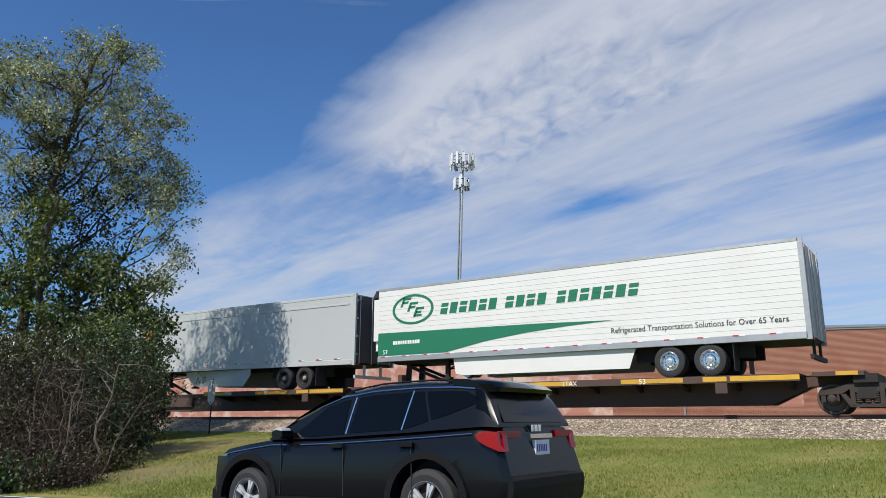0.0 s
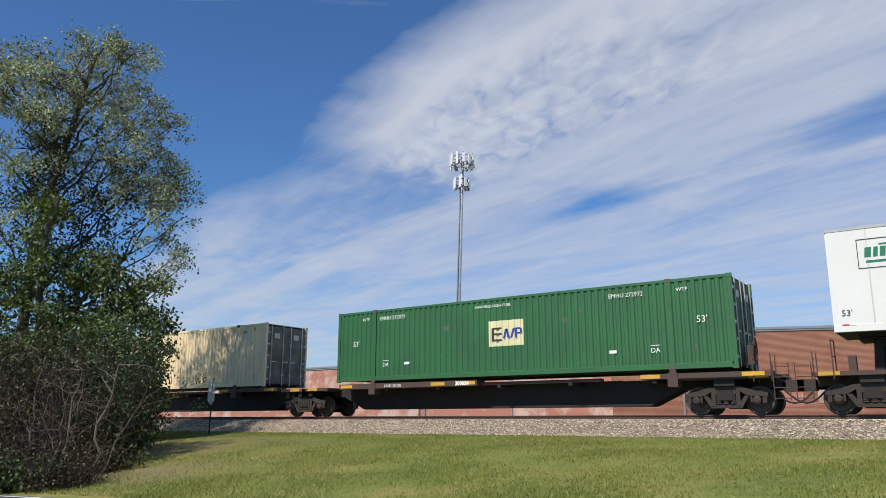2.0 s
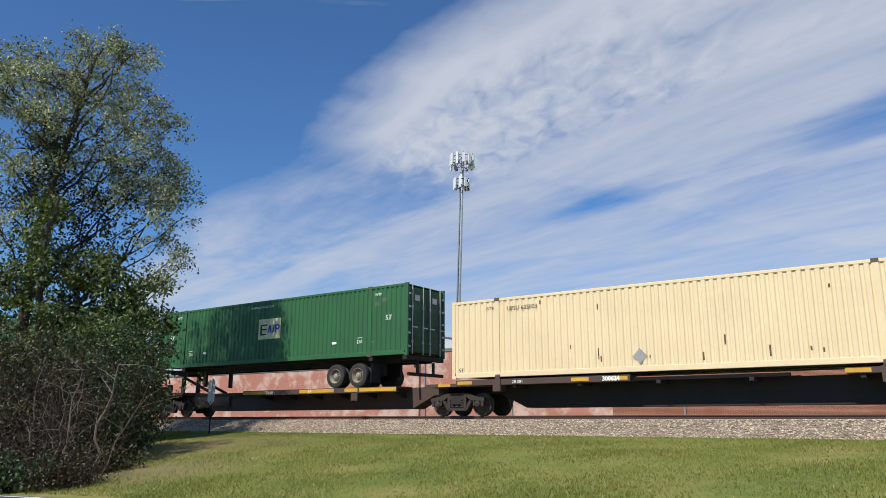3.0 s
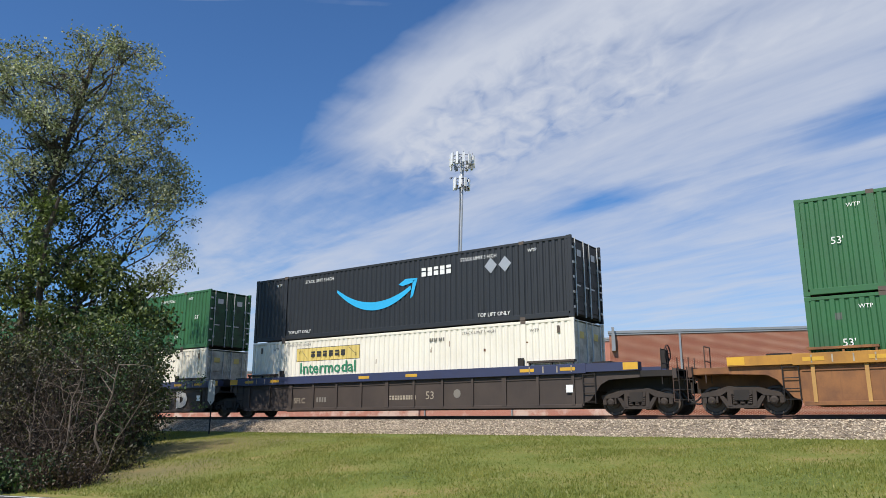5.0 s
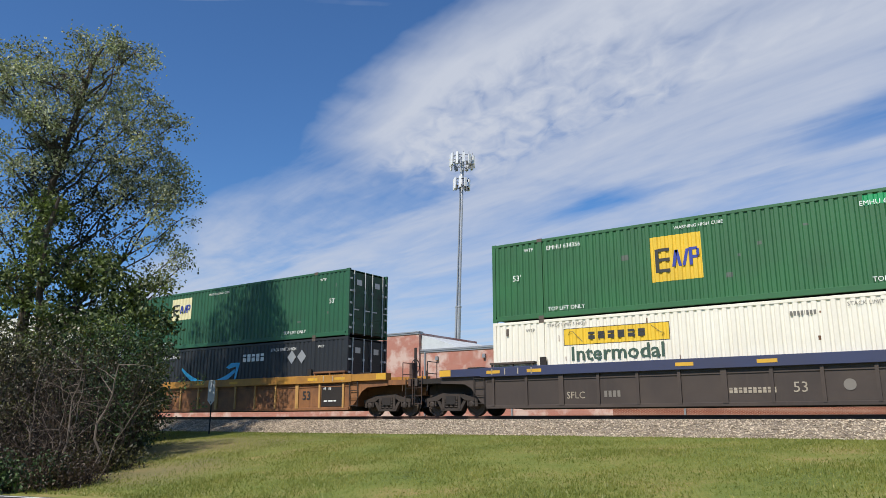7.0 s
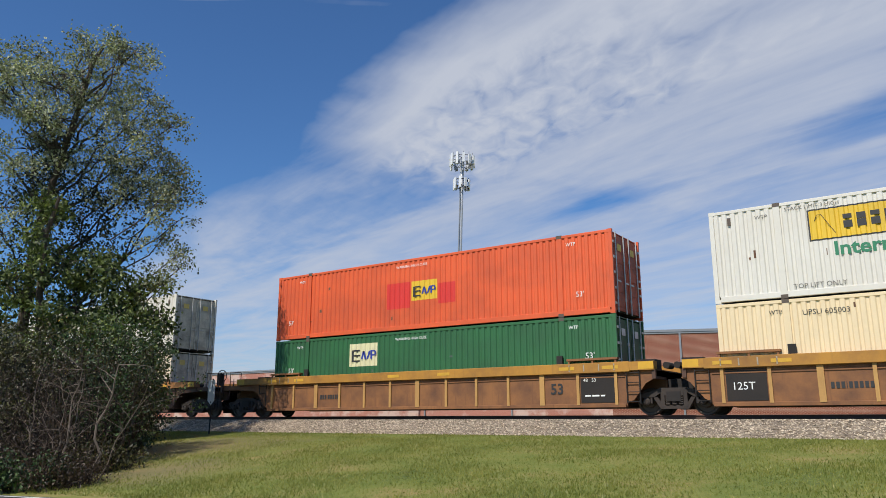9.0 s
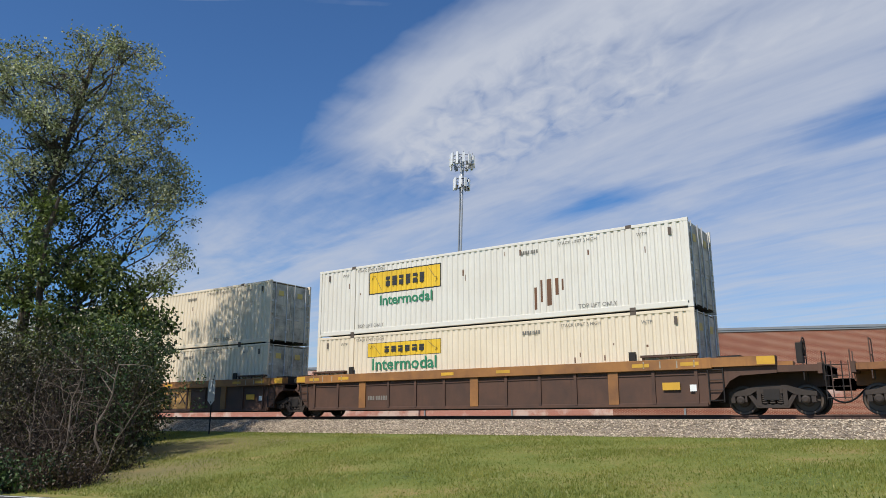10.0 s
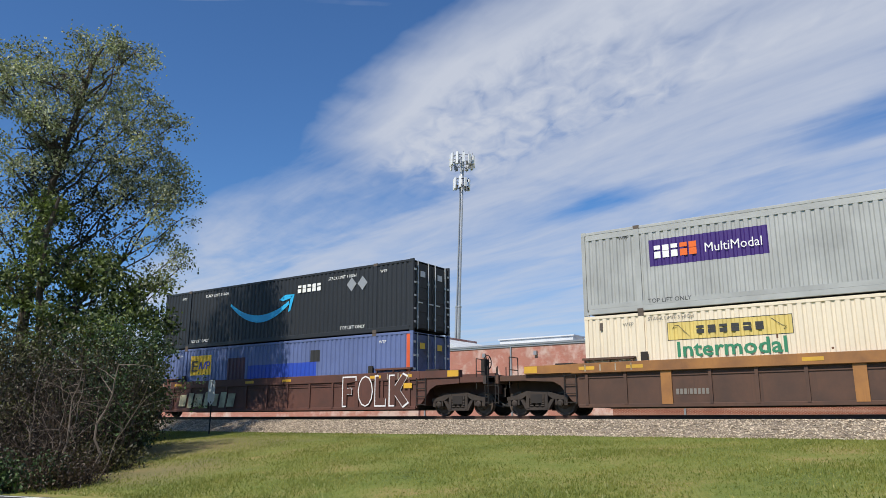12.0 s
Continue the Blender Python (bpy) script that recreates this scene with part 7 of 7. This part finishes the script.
def suv():
    c = thing("suv", "dark grey compact SUV with tinted windows", "car")
    yc = 0.92
    xs_ = sorted(set([round(-4.63 + 0.055 * i, 3) for i in range(85)] + [-4.6, -4.55, 0.0, -0.03, -0.08, -0.14]))
    xs_ = [x for x in xs_ if x <= 0.0]

    def ring(x):
        hw, b, zb = half_w(x), belt_z(x), arch_z(x)
        lo = max(zb, 0.3)
        zs = [lo, max(lo + 0.01, 0.42), max(lo + 0.02, 0.62), max(lo + 0.03, 0.86), max(lo + 0.05, b - 0.09), b - 0.01]
        ws = [hw - 0.05, hw, hw + 0.005, hw - 0.012, hw - 0.03, hw - 0.1]
        half = [(w, z) for w, z in zip(ws, zs)] + [(hw * 0.5, b + 0.025)]
        pts = [(x + tail_shift(x, z), yc - w, z) for w, z in half] + [(x + tail_shift(x, z), yc + w, z) for w, z in half[::-1]]
        return pts
    body = part("body", Geo().rings([ring(x) for x in xs_]), CAR_PAINT, c, smooth=True)
    # cabin shell
    gx = [-3.38 + 0.08 * i for i in range(41)] + [-0.13]

    def cring(x):
        fs = [0, 0.3, 0.55, 0.7, 0.82, 0.9, 0.95, 1.0]
        half = [cabin(x, f) for f in fs]
        return [(x, yc - w, z) for w, z in half] + [(x, yc + w, z) for w, z in half[-2::-1]]
    part("cabin", Geo().rings([cring(x) for x in gx]), CAR_PAINT, c, smooth=True)

    def window(x0, x1, s, f0=0.06, f1=0.74, n=10, slant=0.0, slant1=0.0, rise=0.0):
        g = Geo()
        vs, m = [], 5
        for i in range(n + 1):
            for j in range(m + 1):
                lo = f0 + rise * (i / n) ** 1.5
                f = lo + (f1 - lo) * j / m
                x = (x0 + slant * j / m) + ((x1 + slant1 * j / m) - (x0 + slant * j / m)) * i / n
                w, z = cabin(x, f)
                vs.append((x, yc - s * (w + 0.006), z))
        fs = [(i * (m + 1) + j, (i + 1) * (m + 1) + j, (i + 1) * (m + 1) + j + 1, i * (m + 1) + j + 1) for i in range(n) for j in range(m)]
        return g.add(vs, fs if s > 0 else [f[::-1] for f in fs])
    for s in (1, -1):
        part("window", window(-3.16, -2.17, s, slant=0.62), GLASS_DARK, c, smooth=True)
        part("window", window(-2.09, -1.34, s, f0=0.07, slant=0.06, slant1=0.08), GLASS_DARK, c, smooth=True)
        part("window", window(-1.30, -0.98, s, f0=0.08, slant=0.08, slant1=-0.12, rise=0.12), GLASS_DARK, c, smooth=True)
        part("window", window(-0.94, -0.34, s, f0=0.22, slant=-0.12, slant1=-0.20, rise=0.36), GLASS_DARK, c, smooth=True)
        for px, lean in ((-2.13, 0.05), (-1.32, 0.08)):
            g = Geo()
            limb(g, [Vector((px + lean * k / 5, yc - s * (cabin(px, 0.06 + 0.70 * k / 5)[0] + 0.007), cabin(px, 0.06 + 0.70 * k / 5)[1])) for k in range(6)], 0.009, 0.009, 4)
            part("pillar_trim", g, CHROME, c)
        # black panel that joins the side glass to the tailgate glass
        part("pillar_panel", window(-0.40, -0.20, s, f0=0.40, f1=0.80, slant=-0.05, slant1=-0.14), GLASS_DARK, c, smooth=True)
        g = Geo()
        pts = []
        for i in range(25):
            x = -3.2 + 2.75 * i / 24
            w, z = cabin(x, 0.80)
            pts.append(Vector((x, yc - s * (w + 0.008), z)))
        limb(g, pts, 0.011, 0.011, 4)
        part("window_trim", g, CHROME, c, "bright window trim")
        g = Geo()
        limb(g, [Vector((-4.3 + 3.9 * i / 12, yc - s * (half_w(-4.3 + 3.9 * i / 12) - 0.024), belt_z(-4.3 + 3.9 * i / 12) - 0.075)) for i in range(13)], 0.008, 0.008, 4)
        part("belt_trim", g, CHROME, c)
        g = Geo()
        limb(g, [Vector((-2.45 + 1.75 * i / 8, yc - s * (cabin(-2.45 + 1.75 * i / 8, 0.88)[0] - 0.02), cabin(-2.45 + 1.75 * i / 8, 0.88)[1] + (0.0 if i in (0, 8) else 0.028))) for i in range(9)], 0.012, 0.012, 5)
        part("roof_rail", g, CLADDING, c)
        for a in AXLES:
            g = Geo()
            arc = [(a + 0.46 * math.cos(t), R_WHEEL + 0.46 * math.sin(t)) for t in [math.pi * k / 14 for k in range(15)]]
            arc2 = [(a + 0.54 * math.cos(t), R_WHEEL + 0.535 * math.sin(t)) for t in [math.pi * k / 14 for k in range(15)]]
            yo = yc - s * (half_w(a) + 0.018)
            yi = yc - s * (half_w(a) - 0.08)
            g.prism_y(arc + arc2[::-1], min(yo, yi), max(yo, yi))
            part("wheel_arch", g, CLADDING, c)
            part("wheel_housing", Geo().turn_y([(yc - 0.66, 0.455), (yc - 0.3, 0.455)] if s > 0 else [(yc + 0.3, 0.455), (yc + 0.66, 0.455)], a, R_WHEEL, 20), TYRE, c)
        yo = yc - s * 0.925
        part("sill_cladding", Geo().box(-3.2, -1.5, min(yo, yo + s * 0.08), max(yo, yo + s * 0.08), 0.25, 0.40), CLADDING, c)
        for x in (-2.32, -1.32):
            part("door_handle", Geo().box(x, x + 0.2, min(yo - s * 0.02, yo + s * 0.02), max(yo - s * 0.02, yo + s * 0.02), 0.945, 0.985), CAR_PAINT, c)
        for x in (-3.12, -2.12, -1.15):
            part("door_gap", Geo().box(x - 0.004, x + 0.004, min(yo - s * 0.0005, yo + s * 0.01), max(yo - s * 0.0005, yo + s * 0.01), 0.42, 1.0), TYRE, c)
        mir = part("mirror", Geo().prism_y([(-3.16, 1.09), (-3.03, 1.06), (-2.98, 1.09), (-2.99, 1.15), (-3.10, 1.165), (-3.16, 1.14)], min(yc - s * 1.04, yc - s * 0.86), max(yc - s * 1.04, yc - s * 0.86)), CAR_PAINT, c)
        part("mirror_cap", Geo().prism_y([(-3.15, 1.145), (-2.985, 1.152), (-3.0, 1.18), (-3.10, 1.19)], min(yc - s * 1.035, yc - s * 0.9), max(yc - s * 1.035, yc - s * 0.9)), RIM_ALLOY, mir)
        # tail lamps wrap the corner
        g = Geo()
        side = [(-0.35, 1.05), (-0.31, 0.985), (-0.23, 0.94), (-0.10, 0.885), (-0.06, 0.88), (-0.09, 0.94), (-0.10, 1.0), (-0.11, 1.07), (-0.23, 1.085)]
        vs = [(x, yc - s * (half_w(x) - 0.004 + 0.018 * (1 if q == 0 else -5)), z) for q in (0, 1) for x, z in side]
        n8 = len(side)
        g.add(vs, [tuple(range(n8)) if s > 0 else tuple(range(n8))[::-1]] + [((i + 1) % n8, i, n8 + i, n8 + (i + 1) % n8) for i in range(n8)])
        g.box(-0.15, -0.092, min(yc - s * 0.80, yc - s * 0.42), max(yc - s * 0.80, yc - s * 0.42), 1.01, 1.08)
        g.prism_y([(-0.13, 0.885), (-0.066, 0.885), (-0.085, 1.04), (-0.13, 1.04)], min(yc - s * 0.80, yc - s * 0.72), max(yc - s * 0.80, yc - s * 0.72))
        part("tail_light", g, TAIL_RED, c, "red wrap-around tail lamp")
        g = Geo()
        side = [(-4.50, 0.74), (-4.28, 0.80), (-4.16, 0.89), (-4.34, 0.885), (-4.50, 0.83)]
        g.add([(x, yc - s * (half_w(x) - 0.028 + (0.016 if q == 0 else -0.1)), z) for q in (0, 1) for x, z in side], [(0, 1, 2, 3, 4) if s > 0 else (4, 3, 2, 1, 0)] + [((i + 1) % 5, i, 5 + i, 5 + (i + 1) % 5) for i in range(5)])
        part("headlight", g, ALU, c, "clear headlamp")
        part("rear_reflector", Geo().box(-0.02, 0.012, min(yc - s * 0.75, yc - s * 0.45), max(yc - s * 0.75, yc - s * 0.45), 0.52, 0.56), TAIL_RED, c)
    # rear window and windscreen
    g = Geo()
    rows = [(-0.375, 1.555, 0.52), (-0.325, 1.44, 0.60), (-0.235, 1.28, 0.66), (-0.165, 1.17, 0.70)]
    vs = [(x + 0.045, yc + q * w, z) for x, z, w in rows for q in (-1, -0.5, 0, 0.5, 1)]
    part("rear_window", g.add(vs, [(k * 5 + i, (k + 1) * 5 + i, (k + 1) * 5 + i + 1, k * 5 + i + 1) for k in range(3) for i in range(4)]), GLASS_DARK, c, smooth=True)
    g = Geo()
    vs = [(x - 0.03, yc + q * w, roof_z(x) + 0.02) for x, w in ((-3.3, 0.74), (-3.0, 0.70), (-2.7, 0.64), (-2.5, 0.6)) for q in (-1, -0.5, 0, 0.5, 1)]
    part("windscreen", g.add(vs, [(k * 5 + i, k * 5 + i + 1, (k + 1) * 5 + i + 1, (k + 1) * 5 + i) for k in range(3) for i in range(4)]), GLASS_DARK, c, smooth=True)
    g = Geo()
    g.rings([[(x - d, yc + y, z) for x, z in ((-0.66, 1.56), (-0.32, 1.475), (-0.20, 1.485), (-0.19, 1.53), (-0.28, 1.585), (-0.48, 1.635), (-0.68, 1.648))] for y, d in ((-0.66, 0.10), (-0.60, 0.02), (0.0, -0.02), (0.60, 0.02), (0.66, 0.10))])
    part("spoiler", g, GLASS_DARK, c, "glossy black roof spoiler", smooth=True)
    part("rear_bumper", Geo().prism_y([(-0.35, 0.26), (-0.05, 0.28), (0.0, 0.36), (0.025, 0.52), (0.02, 0.60), (-0.03, 0.64), (-0.3, 0.64)], yc - 0.82, yc + 0.82), CLADDING, c)
    part("chrome_bar", Geo().box(-0.12, -0.068, yc - 0.25, yc + 0.25, 1.0, 1.045), CHROME, c)
    part("badge", bars(yc - 0.17, 0, 0, 0.07, (0.8, 1.0, 0.8), 0.3), CHROME, c, at=Matrix.Translation((-0.10, 0, 1.07)) @ Matrix.Rotation(radians(90), 4, "Z"))
    plate = part("number_plate", Geo().box(-0.10, -0.062, yc - 0.16, yc + 0.16, 0.82, 0.98), WHITE, c, "white number plate with plain dark bars")
    for k in range(6):
        part("plate_mark", lambda: bars(0, 0, 0, 0.075, (0.35,)), BLUE_INK, plate, key="plate_mark", at=Matrix.Translation((-0.061, yc - 0.13 + 0.041 * k, 0.86)) @ Matrix.Rotation(radians(90), 4, "Z"))
    part("grille", Geo().box(-4.66, -4.6, yc - 0.5, yc + 0.5, 0.5, 0.78), CLADDING, c)
    part("front_bumper", Geo().box(-4.68, -4.4, yc - 0.66, yc + 0.66, 0.26, 0.48, 0.05), CLADDING, c)
    part("underbody", Geo().box(-4.4, -0.3, yc - 0.7, yc + 0.7, 0.22, 0.4), TYRE, c)
    wheels = []
    for a in AXLES:
        for s in (1, -1):
            y0 = yc - s * 0.80
            w = part("wheel", Geo().turn_y([(-0.11, 0.22), (-0.12, 0.30), (-0.09, 0.35), (-0.05, 0.36), (0.05, 0.36), (0.09, 0.35), (0.12, 0.30), (0.11, 0.22)], 0, 0, 32, True), TYRE, c, smooth=True, at=pose(a, y0, R_WHEEL))
            part("rim", Geo().turn_y([(-0.10, 0.215), (-0.115, 0.235), (-0.09, 0.24), (0.09, 0.24), (0.115, 0.235), (0.1, 0.215)], 0, 0, 28, True), RIM_ALLOY, w, smooth=True)
            part("disc", Geo().turn_y([(-0.03, 0.02), (-0.03, 0.2), (0.03, 0.2), (0.03, 0.02)], 0, 0, 20), STEEL_DARK, w)
            g = Geo()
            for k in range(5):
                t = 2 * math.pi * k / 5
                for d in (-0.13, 0.13):
                    p = lambda r, e: (r * math.cos(t + e), r * math.sin(t + e))
                    q = [p(0.05, -0.25), p(0.05, 0.25), p(0.22, d + 0.09), p(0.22, d - 0.09)]
                    yy = (-0.105, -0.07) if s > 0 else (0.07, 0.105)
                    g.prism_y(q[::-1], *yy)
            part("spokes", g, RIM_ALLOY, w, "bright split spokes")
            part("hub_cap", Geo().turn_y([(-0.115, 0.05), (-0.1, 0.06), (0.1, 0.06), (0.115, 0.05)], 0, 0, 14), RIM_ALLOY, w)
            wheels.append((w, a, y0))
    return c, wheels


CAR_Y, CAR_SPEED, CAR_X0 = -16.95, 15.8, -3.8


FEATHER = material("dark_feather", (0.03, 0.028, 0.027), 0.8, dirt=0.2, scale=20.0)
BIRDS = []


def bird(label, depth, way):
    """A small bird in flight: local x forward, y to its left. way: seconds and tangents off the line of sight."""
    rows = [(t, spot(*P(x, y), depth)) for t, x, y in way]
    t = thing("bird", label, "bird", rows[0][1])
    g = Geo()
    rings = []
    for x, r in ((-0.085, 0.006), (-0.05, 0.02), (0.0, 0.028), (0.045, 0.024), (0.065, 0.017), (0.085, 0.018), (0.10, 0.008), (0.115, 0.002)):
        rings.append([Vector((x, r * math.cos(math.pi * k / 4), r * math.sin(math.pi * k / 4))) for k in range(8)])
    g.rings(rings)
    part("body", g, FEATHER, t, smooth=True)
    part("tail", Geo().prism_z([(-0.07, -0.012), (-0.16, -0.035), (-0.14, 0.0), (-0.16, 0.035), (-0.07, 0.012)], -0.003, 0.004), FEATHER, t)
    wings = []
    for s in (1, -1):
        poly = [(0.05, 0.0), (-0.04, 0.0), (-0.035, 0.07), (-0.06, 0.16), (-0.02, 0.13), (0.045, 0.06)]
        poly = [(a, b * s) for a, b in poly][::s]
        wings.append((part("wing", Geo().prism_z(poly, -0.003, 0.004), FEATHER, t), s))
    BIRDS.append((t, rows, wings))


def flock():
    bird("small dark bird flying past under the clouds", 46.0, [(0.0, -1160, 611), (4.8, 721, 329), (5.5, 993, 281), (6.0, 1191, 260), (6.5, 1399, 281), (7.2, 1680, 330), (12.0, 3600, 480)])


def motions():
    """All that moves: the train to the right along the line, the car to the left along the road."""
    for ob, x, y, z, nose in ROLLING:
        walk(ob, [(t, pose(x + s, y, z, 0, nose, 0)) for t, s in WAY])
    tilt = math.degrees(math.atan(0.03))
    rows = []
    for t in [0.25 * k for k in range(9)] + [3.0, 6.0, 9.0, 12.0]:
        x = CAR_X0 - CAR_SPEED * t
        rows.append((t, pose(x, CAR_Y, road_z(x), 0, -tilt if x > -45 else 0, 0)))
    walk(SUV[0], rows)
    # the birds beat their wings about four times a second
    for k, (ob, rows, wings) in enumerate(BIRDS):
        walk(ob, [(t, pose(*p, 0, -8, YAW)) for t, p in rows])
        for w, s in wings:
            walk(w, [(0.125 * i, pose(0, 0, 0.01, s * (38 if (i + k) % 2 else -28), 0, 0)) for i in range(97)])
    for w, a, y in SUV[1]:
        turn = math.degrees(CAR_SPEED / R_WHEEL) / 30
        walk(w, [(k / 30, pose(a, y, R_WHEEL, 0, -turn * k, 0)) for k in range(46)] + [(12.0, pose(a, y, R_WHEEL, 0, -turn * 45, 0))])


# ---- build ----
track()
buildings()
cell_tower()
sign()
trees()
thicket()
flock()
train()
SUV = suv()
stones()
grass()
motions()
